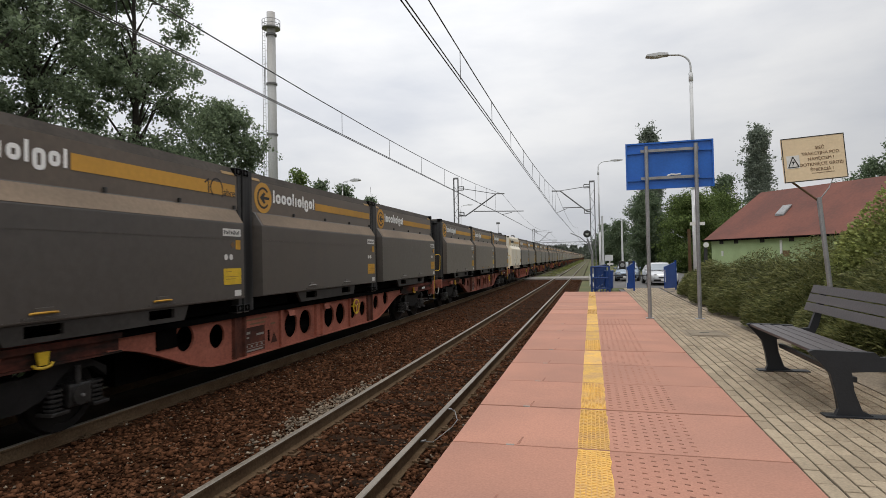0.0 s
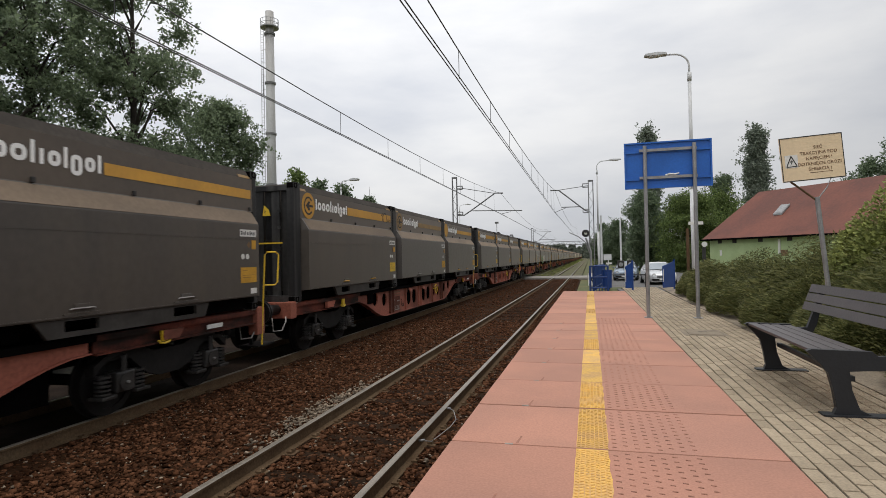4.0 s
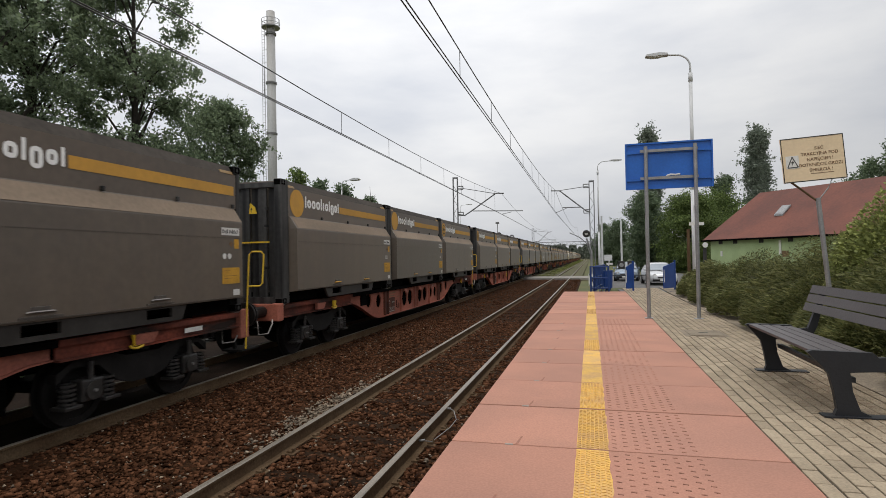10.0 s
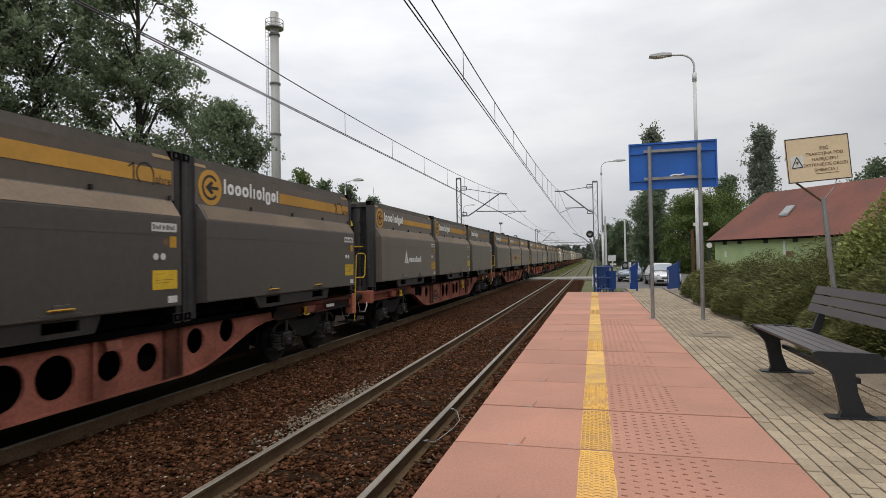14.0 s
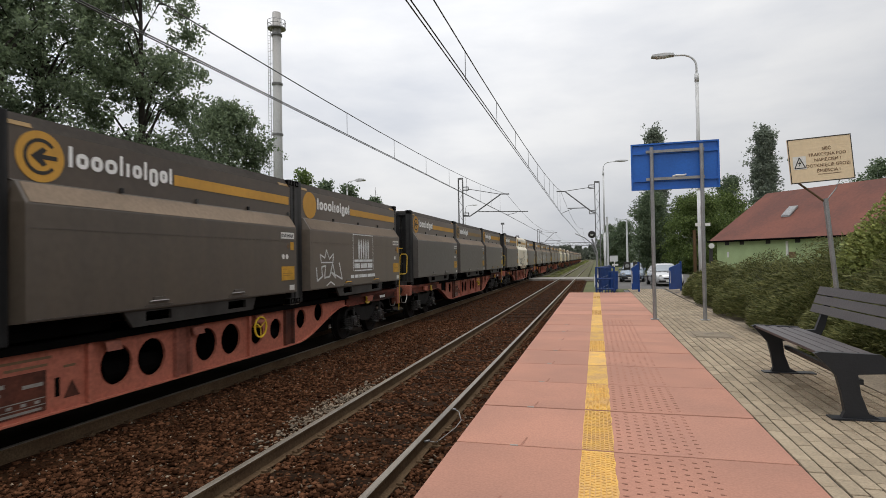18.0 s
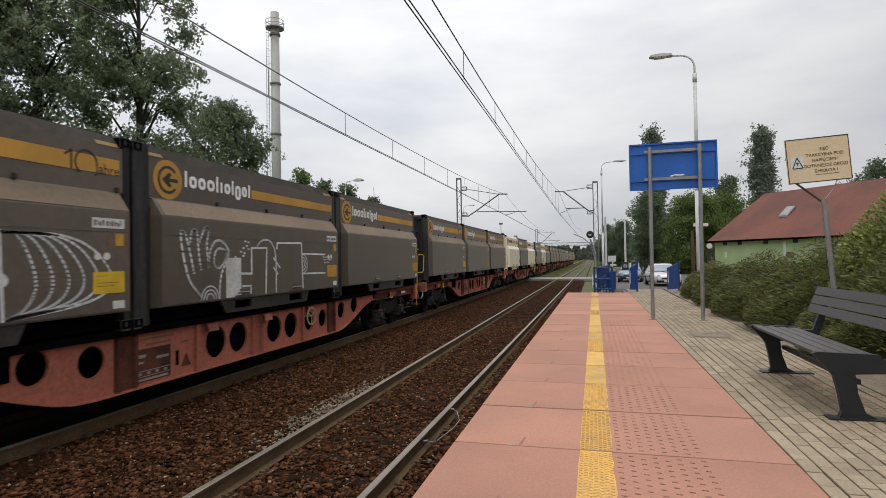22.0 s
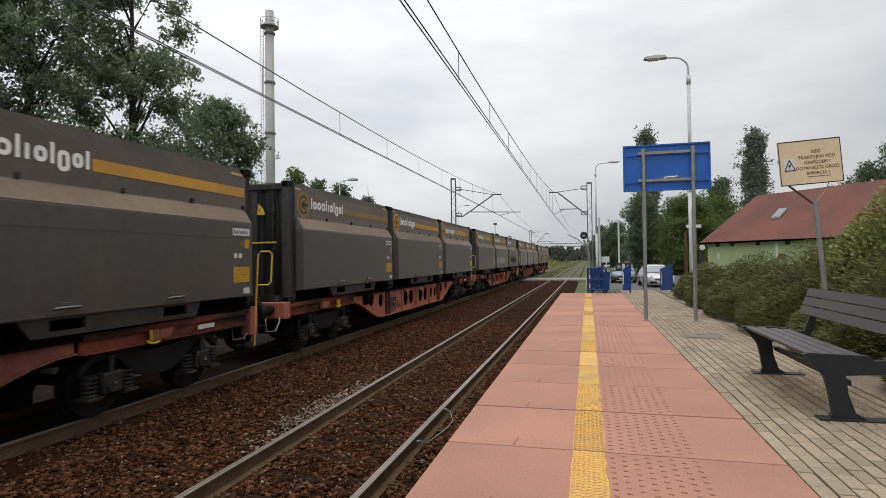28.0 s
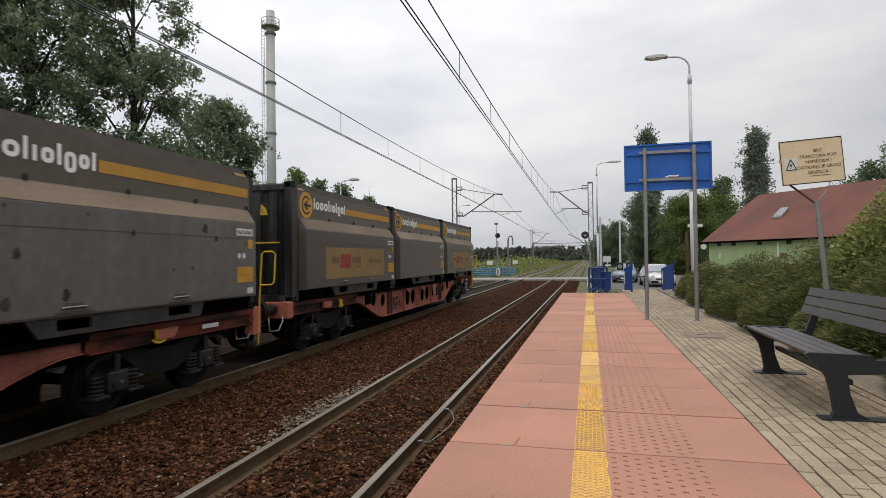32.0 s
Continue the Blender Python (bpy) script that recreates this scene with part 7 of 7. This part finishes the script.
def build_plants():
    # tall trees behind the train
    tree("poplar_tree", "tall dark leafy tree behind the far track", -27.6, 22.6, 21, 4.0, M["leafA"], 1, 38000, 0.105, 0.2, 70, clump=0.6)
    tree("poplar_tree", "tall dark leafy tree behind the far track", -23.4, 25.0, 18.8, 3.6, M["leafA"], 2, 34000, 0.1, 0.3, 58, clump=0.5)
    tree("broadleaf_tree", "leafy tree with drooping lower boughs behind the train", -26, 19, 19, 4.4, M["leafA"], 3, 42000, 0.1, 0.12, 88, clump=0.62)
    tree("broadleaf_tree", "bushy tree beside the chimney", -25.6, 35, 13.4, 3.3, M["leafA"], 4, 48000, 0.105, 0.12, 100, clump=0.55)
    tree("broadleaf_tree", "dark tree at the edge of the wood", -32, 21, 21, 5.0, M["leafB"], 5, 36000, 0.12, 0.1, 90, clump=0.7)
    tree("broadleaf_tree", "low dense tree between the taller ones", -24.9, 27.9, 9.6, 3.2, M["leafB"], 6, 34000, 0.105, 0.1, 70, clump=0.58)
    for i, (x, y, h, r) in enumerate(((-48.7, 88, 17.6, 2.6), (-47.9, 95, 16.7, 1.9), (-45.5, 100, 16.5, 2.0), (-46, 115, 15.7, 1.8), (-52.5, 90, 14.5, 3.0))):
        tree("distant_tree", "distant light green tree beyond the train", x, y, h, r, M["leafC"] if i == 0 else M["leafB"], 20 + i, 5000, 0.28, 0.25, 30, group="distant trees")
    # trees beyond the car park
    tree("pyramid_poplar", "tall slender columnar poplar behind the car park", 24.9, 95, 20.4, 2.35, M["leafE"], 31, 36000, 0.19, 0.1, 90, "spire", clump=0.6)
    tree("pyramid_poplar", "tall slender columnar poplar behind the car park", 8.75, 90, 20.7, 2.7, M["leafE"], 32, 36000, 0.19, 0.1, 90, "spire", clump=0.62)
    tree("broadleaf_tree", "dense dark green tree beyond the car park", 6.7, 72, 9.6, 2.3, M["leafB"], 33, 36000, 0.12, 0.04, 80)
    tree("broadleaf_tree", "dense bright green tree beyond the car park", 10.6, 67, 8.6, 3.2, M["leafC"], 34, 44000, 0.11, 0.03, 90)
    tree("broadleaf_tree", "dense bright green tree beside the house", 15.2, 76, 9.6, 3.6, M["leafC"], 35, 36000, 0.12, 0.04, 80)
    tree("broadleaf_tree", "dark tree behind the house", 19.5, 92, 13.4, 2.8, M["leafB"], 36, 18000, 0.15, 0.1, 70)
    tree("broadleaf_tree", "dark tree behind the house", 40, 90, 17.0, 6.2, M["leafB"], 37, 30000, 0.18, 0.2, 90)
    tree("broadleaf_tree", "dark rounded tree along the road", 5.4, 118, 8.9, 2.6, M["leafB"], 38, 18000, 0.16, 0.03, 60)
    tree("broadleaf_tree", "dark rounded tree along the road", 3.2, 125, 8.5, 2.4, M["leafB"], 39, 18000, 0.16, 0.03, 60)
    # assumed undergrowth behind the far track, added to block light beneath the train
    for i in range(9):
        shrub("verge_shrub", "dense dark shrub added on the verge to block light", -12.3 - 0.6 * (i % 2), -3 + 5.2 * i, -0.9, 1.9, 3.2, 3.0 + 0.3 * (i % 3), M["leafB"], 100 + i, 9000, 0.7, 0.13, "verge shrubs", 0.5)
    # the far wood, uncountable
    rng = np.random.default_rng(50)
    cs, axs, ays = [], [], []
    for i in range(900):
        x = rng.uniform(-330, 240) if i % 2 else rng.uniform(-90, 60)
        y = rng.uniform(330, 420) + (60 if -26 < x < 8 else 0) + (90 if x < -26 else 0)
        h = rng.uniform(9, 14) * (0.8 if x < -6 else 1.0 if x < 8 else 0.9)
        if -11 < x < 0:
            y += 120
        n = 70
        u = rng.uniform(0, 1, n)
        rad = 3.2 * (1.05 - u) + 0.4
        a = rng.uniform(0, 6.283, n)
        cs.append(np.stack((x + rad * np.cos(a), y + rad * np.sin(a), -1 + h * (0.1 + 0.9 * u)), 1))
        d = rng.normal(0, 1, (n, 3)); d /= np.linalg.norm(d, axis=1, keepdims=True)
        e = np.cross(d, rng.normal(0, 1, (n, 3))); e /= np.linalg.norm(e, axis=1, keepdims=True)
        axs.append(d * 1.3); ays.append(e * 1.0)
    me = quads_mesh("far_wood", np.concatenate(cs), np.concatenate(axs), np.concatenate(ays), M["pine"])
    tagged(new("far_wood", me), "dark pine wood along the horizon", "wood", kind="stuff")
    # light scrub and tall weeds beyond the level crossing
    n = 26000
    y = 63 + 240 * rng.uniform(0, 1, n) ** 1.6
    side = rng.uniform(0, 1, n) < 0.6
    x = np.where(side, -10.6 - rng.gamma(1.6, 6.0, n), 0.6 + rng.gamma(1.3, 1.6, n))
    lump = np.clip(0.5 + 0.5 * np.sin(x * 0.5 + y * 0.23) * np.cos(x * 0.21 - y * 0.31), 0, 1)
    far = rng.uniform(0, 1, n) < 0.3
    x = np.where(far & side, np.where(rng.uniform(0, 1, n) < 0.5, rng.uniform(-10.6, -8.7, n), rng.uniform(-5.75, -4.15, n)), x)
    tall = np.where(side, np.clip((np.abs(x) - 13) / 14, 0.04, 1.0) * (0.45 + y / 110), 0.1)
    c = np.stack((x, y, -1.0 + tall * lump * rng.uniform(0, 1, n) * 1.5), 1)
    d = rng.normal(0, 1, (n, 3)); d /= np.linalg.norm(d, axis=1, keepdims=True)
    e = np.cross(d, rng.normal(0, 1, (n, 3))); e /= np.linalg.norm(e, axis=1, keepdims=True)
    s = (0.1 + 0.0022 * y)[:, None]
    tagged(new("lineside_scrub", quads_mesh("lineside_scrub", c, d * s, e * s * 0.6, M["leafG"])), "light green scrub and weeds beside the distant track", "scrub", kind="stuff")
    # junipers along the platform
    for i, (x, y, rx, ry, h) in enumerate(((4.0, 5.6, 1.4, 1.6, 1.35), (3.95, 8.0, 1.45, 1.7, 1.5), (3.95, 10.4, 1.5, 1.8, 1.5), (3.9, 13.0, 1.5, 1.9, 1.45), (3.9, 15.8, 1.45, 1.9, 1.35), (3.95, 18.6, 1.4, 1.8, 1.2), (5.8, 7.0, 1.6, 1.8, 1.45), (5.9, 10.5, 1.6, 1.9, 1.5), (6.0, 14.0, 1.6, 2.0, 1.7))):
        shrub("juniper", "low spreading olive-green juniper beside the kerb", x, y, -0.02, rx, ry, h, M["juniper"], 60 + i, 46000, 0.4, 0.055, "junipers")
    shrub("thuja_bush", "tall light green conifer bush", 4.5, 9.2, -0.02, 1.3, 1.0, 2.75, M["leafD"], 80, 64000, 0.5, 0.026, "", 0.7)


build_plants()

# ---- pieces of the platform and the ballast ----
def tread_bm():
    """Rows of short raised dashes on a slab."""
    bm = bm_new()
    for i in range(8):
        for k in range(11):
            y = 0.06 + k * 0.085 + (0.042 if i % 2 else 0)
            x = 0.112 + i * 0.0715
            prism(bm, [(x, y), (x + 0.03, y - 0.006), (x + 0.032, y + 0.006), (x + 0.002, y + 0.012)], "z", -0.001, 0.0022)
    return bm


def build_slabs():
    floor = thing("platform_paving", "red concrete slabs with a worn yellow safety strip", "paving", pose(0, 0, 0), kind="structure")
    g = 0.009
    bm = bm_new(); box(bm, PLAT_L, PLAT_R, g, SLAB - g, -0.075, 0.0, 0.005); whole = mesh_of("slab", bm, M["slab"])
    rng = random.Random(21)
    coats = []
    for v in range(4):
        # the paint's edges wander and are worn back on the walkers' side
        bm = bm_new()
        n = 26
        ys = [g + 0.004 + (SLAB - 2 * g - 0.008) * k / n for k in range(n + 1)]
        rows = []
        for k, y in enumerate(ys):
            wl = 0.004 * noise.noise(Vector((y * 6, v * 3.1, 0)))
            wr = 0.008 * noise.noise(Vector((y * 7, v * 5.7, 2))) + rng.uniform(-0.004, 0.002)
            rows.append([bm.verts.new((x, y, z)) for x, z in ((-0.121 + wl, 0.0), (-0.121 + wl, 0.0015), (0.09 + wr, 0.0015), (0.09 + wr, 0.0))])
        for A, B in zip(rows, rows[1:]):
            for i in range(3):
                bm.faces.new((A[i + 1], A[i], B[i], B[i + 1]))
        coats.append(mesh_of("yellow_paint", bm, M["strip"]))
    bm = bm_new()
    for x, y0, ln, w in ((-0.54, 0.02, 0.1, 0.02), (-0.53, 0.1, 0.09, 0.014)):
        prism(bm, [(x, y0), (x + w, y0 + ln * 0.1), (x + w * 0.8 + 0.01, y0 + ln), (x + 0.008, y0 + ln * 0.9)], "z", 0.0, 0.0012)
    crack = mesh_of("crack", bm, M["slab_dark"])
    tread = mesh_of("tread_stud", tread_bm(), M["slab_dark"])
    worn = mesh_of("tread_stud", tread_bm(), M["slab"])
    bm = bm_new()
    for i in range(7):
        for k in range(24):
            y = 0.03 + k * 0.0405
            x = -0.116 + i * 0.0295
            prism(bm, [(x, y), (x + 0.022, y + (0.012 if i % 2 else -0.012)), (x + 0.022, y + 0.02 + (0.012 if i % 2 else -0.012)), (x, y + 0.02)], "z", 0.0, 0.006)
    ribs = mesh_of("strip_rib", bm, M["strip"])
    bm = bm_new(); box(bm, -0.6, -0.545, -0.012, 0.012, -0.002, 0.003); clip = mesh_of("joint_clip", bm, M["concrete"])
    y = 3.89 - 11 * SLAB
    i = 0
    while y < PLAT_END - 0.3:
        m = pose(0, y, 0.0015 * math.sin(i * 2.2))
        r = shared("slab", whole, floor, m)
        if 2.5 < y < 12:
            shared("joint_clip", clip, r)
            shared("crack", crack, r, pose(0.01 * math.sin(i * 3.0), 0, 0), "dark worn crack")
        s = shared("yellow_paint", coats[i % 4], r, None, "worn yellow paint")
        if y > 1.5:
            if y < 12:
                shared("tread_stud", tread if y < 5.5 else worn, r)
            if y < 5.4 or i % 5 == 0:
                shared("strip_rib", ribs, r)
        y += SLAB
        i += 1


def build_pavers():
    floor = thing("pavement", "beige rectangular paving stones in staggered rows", "pavement", pose(0, 0, 0), kind="structure")
    pw, plen = 0.1, 0.205
    bm = bm_new()
    box(bm, 0.006, pw - 0.006, 0.003, plen - 0.003, -0.06, 0.0, 0.005)
    me = mesh_of("paving_stone", bm, M["paver"])
    rng = random.Random(4)
    far = []
    nrow = int((PAVE_R - PLAT_R) / pw)
    man = (1.44, 2.02, 9.55, 10.3)
    for i in range(nrow + 1):
        x = PLAT_R + 0.005 + i * pw
        if x + pw > PAVE_R + 0.02:
            continue
        y = 2.347 - 50 * plen + (plen / 2 if i % 2 else 0)
        while y < 23.4:
            if not (man[0] < x + pw / 2 < man[1] and man[2] < y + plen / 2 < man[3]):
                z = rng.uniform(-0.003, 0.002)
                if y > 2.3 and y < 6.6:
                    shared("paving_stone", me, floor, pose(x, y, z, rng.uniform(-0.5, 0.5), rng.uniform(-0.5, 0.5), rng.uniform(-0.4, 0.4)))
                else:
                    far.append((x, y, z))
            y += plen
    V, F = [], []
    for x, y, z in far:
        b = len(V)
        for dz in (-0.05, z):
            V += [(x + 0.007, y + 0.005, dz), (x + pw - 0.007, y + 0.005, dz), (x + pw - 0.007, y + plen - 0.005, dz), (x + 0.007, y + plen - 0.005, dz)]
        F += [(b + 4, b + 5, b + 6, b + 7), (b, b + 1, b + 5, b + 4), (b + 1, b + 2, b + 6, b + 5), (b + 2, b + 3, b + 7, b + 6), (b + 3, b, b + 4, b + 7)]
    o = shared("paving_stones_far", raw_mesh("paving_stones_far", V, F, M["paver_far"]), floor)
    tagged(o, kind="stuff")
    mh = thing("manhole_cover", "square concrete inspection cover set in the paving", "manhole cover", pose(0, 0, 0))
    bm = bm_new(); box(bm, man[0] - 0.02, man[1] + 0.02, man[2], man[3], -0.05, 0.004, 0.006); part("frame", bm, M["sand"], mh)
    bm = bm_new(); box(bm, man[0] + 0.05, man[1] - 0.05, man[2] + 0.06, man[3] - 0.06, 0.004, 0.012, 0.003); part("lid", bm, M["sand"], mh)
    bm = bm_new(); box(bm, 1.66, 1.8, 9.9, 9.94, 0.012, 0.016); part("lift_slot", bm, M["ink"], mh)


def stones(name, label, n, area, mat, seed, s0, s1):
    """Broken stones lying on the ballast, each a crooked eight-cornered lump."""
    rng = np.random.default_rng(seed)
    x, y, w = area(rng, n)
    c = np.stack((x, y, w), 1)
    base = np.array([(-1, -1, -1), (1, -1, -1), (1, 1, -1), (-1, 1, -1), (-1, -1, 1), (1, -1, 1), (1, 1, 1), (-1, 1, 1)], float)
    v = base[None] * rng.uniform(0.3, 1.0, (n, 8, 3)) * (s0 + (s1 - s0) * rng.uniform(0, 1, (n, 1, 1)) ** 2) * rng.uniform(0.5, 1.3, (n, 1, 3))
    q = rng.normal(0, 1, (n, 4)); q /= np.linalg.norm(q, axis=1, keepdims=True)
    a, b, cc, d = q.T
    R = np.stack((1 - 2 * (cc * cc + d * d), 2 * (b * cc - d * a), 2 * (b * d + cc * a), 2 * (b * cc + d * a), 1 - 2 * (b * b + d * d), 2 * (cc * d - b * a),
                  2 * (b * d - cc * a), 2 * (cc * d + b * a), 1 - 2 * (b * b + cc * cc)), 1).reshape(n, 3, 3)
    v = np.einsum("nij,nkj->nki", R, v) * np.array((1, 1, 0.6)) + c[:, None, :]
    f = np.array([(0, 3, 2, 1), (4, 5, 6, 7), (0, 1, 5, 4), (1, 2, 6, 5), (2, 3, 7, 6), (3, 0, 4, 7)])
    F = (f[None] + (np.arange(n) * 8)[:, None, None]).reshape(-1)
    me = bpy.data.meshes.new(name)
    me.vertices.add(n * 8); me.vertices.foreach_set("co", v.reshape(-1))
    me.loops.add(n * 24); me.loops.foreach_set("vertex_index", F.astype(np.int32))
    me.polygons.add(n * 6); me.polygons.foreach_set("loop_start", np.arange(0, n * 24, 4, dtype=np.int32))
    me.update(calc_edges=True)
    me.materials.append(mat)
    tagged(new(name, me), label, "ballast", kind="stuff")


def bed_z(x, rng, n):
    z = np.full(n, -0.935)
    z[np.abs(x - NEAR_X) < 0.85] = -0.942
    return z + rng.uniform(-0.02, 0.02, n)


def area_near(rng, n):
    y = 2.6 + 17 * rng.uniform(0, 1, n) ** 1.7
    x = rng.uniform(-6.35, -1.02, n)
    for r in (-1.9975, -3.5025):
        hit = np.abs(x - r) < 0.085
        x[hit] += np.where(x[hit] > r, 0.11, -0.11)
    # the sleepers of the near track stay mostly bare
    off = (y - 2.2 + 0.31) % 0.62 - 0.31
    bare = (np.abs(off) < 0.15) & (np.abs(x - NEAR_X) < 1.3) & (rng.uniform(0, 1, n) < 0.4)
    y[bare] += np.where(off[bare] > 0, 0.15, -0.15)
    return x, y, bed_z(x, rng, n)


def area_behind(rng, n):
    y = rng.uniform(-9, 2.7, n)
    x = rng.uniform(-6.35, -1.02, n)
    for r in (-1.9975, -3.5025):
        hit = np.abs(x - r) < 0.085
        x[hit] += np.where(x[hit] > r, 0.11, -0.11)
    return x, y, bed_z(x, rng, n)


def area_far(rng, n):
    y = 16 + 40 * rng.uniform(0, 1, n) ** 1.4
    x = rng.uniform(-6.35, -1.02, n)
    for r in (-1.9975, -3.5025):
        hit = np.abs(x - r) < 0.085
        x[hit] += np.where(x[hit] > r, 0.11, -0.11)
    return x, y, bed_z(x, rng, n)


def area_pale(rng, n):
    y = np.abs(rng.normal(7.7, 0.95, n))
    x = -3.8 + rng.normal(0, 0.14, n) - 0.1 * rng.uniform(0, 1, n)
    x = np.minimum(x, -3.6)
    return x, y, np.full(n, -0.9) + rng.uniform(-0.02, 0.02, n)


def build_litter():
    """Dry needles and dirt swept together under the bench."""
    rng = np.random.default_rng(12)
    n = 7000
    c = np.stack((rng.normal(2.05, 0.26, n), rng.normal(6.0, 0.75, n), np.full(n, 0.004)), 1)
    c = c[(c[:, 0] > 1.5) & (c[:, 0] < 2.52)]
    a = rng.uniform(0, 6.283, len(c))
    s = rng.uniform(0.003, 0.011, len(c))
    ax = np.stack((np.cos(a) * s, np.sin(a) * s, np.zeros(len(c))), 1)
    ay = np.stack((-np.sin(a) * s * 0.5, np.cos(a) * s * 0.5, np.zeros(len(c))), 1)
    tagged(new("needle_litter", quads_mesh("needle_litter", c, ax, ay, M["paledirt"])), "brown dirt and needles on the paving under the bench", "litter", kind="stuff")


build_slabs()
build_pavers()
build_litter()
stones("ballast_stones", "brown broken track stones", 60000, area_near, M["stone"], 1, 0.013, 0.046)
stones("ballast_stones_behind", "brown broken track stones along the platform edge", 9000, area_behind, M["stone"], 4, 0.016, 0.045)
stones("ballast_stones_far", "brown broken track stones further off", 16000, area_far, M["stone"], 2, 0.02, 0.045)
stones("pale_specks", "pale stone chips strewn over the ballast", 3600, area_near, M["stone_pale"], 7, 0.008, 0.028)
stones("pale_stones", "patch of pale crushed stone beside the rail", 900, area_pale, M["stone_pale"], 3, 0.012, 0.032)


# ---- movement ----
def motions():
    times = [float(i) for i in range(33)]
    for k, (w, row) in enumerate(FLEET):
        walk(w, [(t, pose(FAR_X, front_at(k, t), RAIL_Z)) for t in times])
        for j, c in enumerate(row):
            walk(c, [(t, pose(FAR_X, front_at(k, t) + j * CON, RAIL_Z)) for t in times])
        # wheelsets roll while their wagon passes in front of the platform
        for bg in w.children:
            if not bg.name.startswith("bogie"):
                continue
            for ws in bg.children:
                if not ws.name.startswith("wheelset"):
                    continue
                y0, z0 = ws.matrix_basis.translation.y, ws.matrix_basis.translation.z
                f0, f1 = None, None
                for f in range(0, 961):
                    yy = front_at(k, f / 30) + bg.matrix_basis.translation.y + y0
                    if 2.0 < yy < 22.0:
                        f0 = f if f0 is None else f0
                        f1 = f
                rows = [(0.0, pose(0, y0, z0))]
                if f0 is not None:
                    for f in range(f0, f1 + 1):
                        ang = (front_at(k, f / 30) - front_at(k, f0 / 30)) / 0.46
                        if f > 0:
                            rows.append((f / 30, Matrix.Translation((0, y0, z0)) @ Matrix.Rotation(-ang, 4, "X")))
                last = rows[-1][1]
                if rows[-1][0] < 32.0:
                    rows.append((32.0, last))
                walk(ws, rows)


motions()
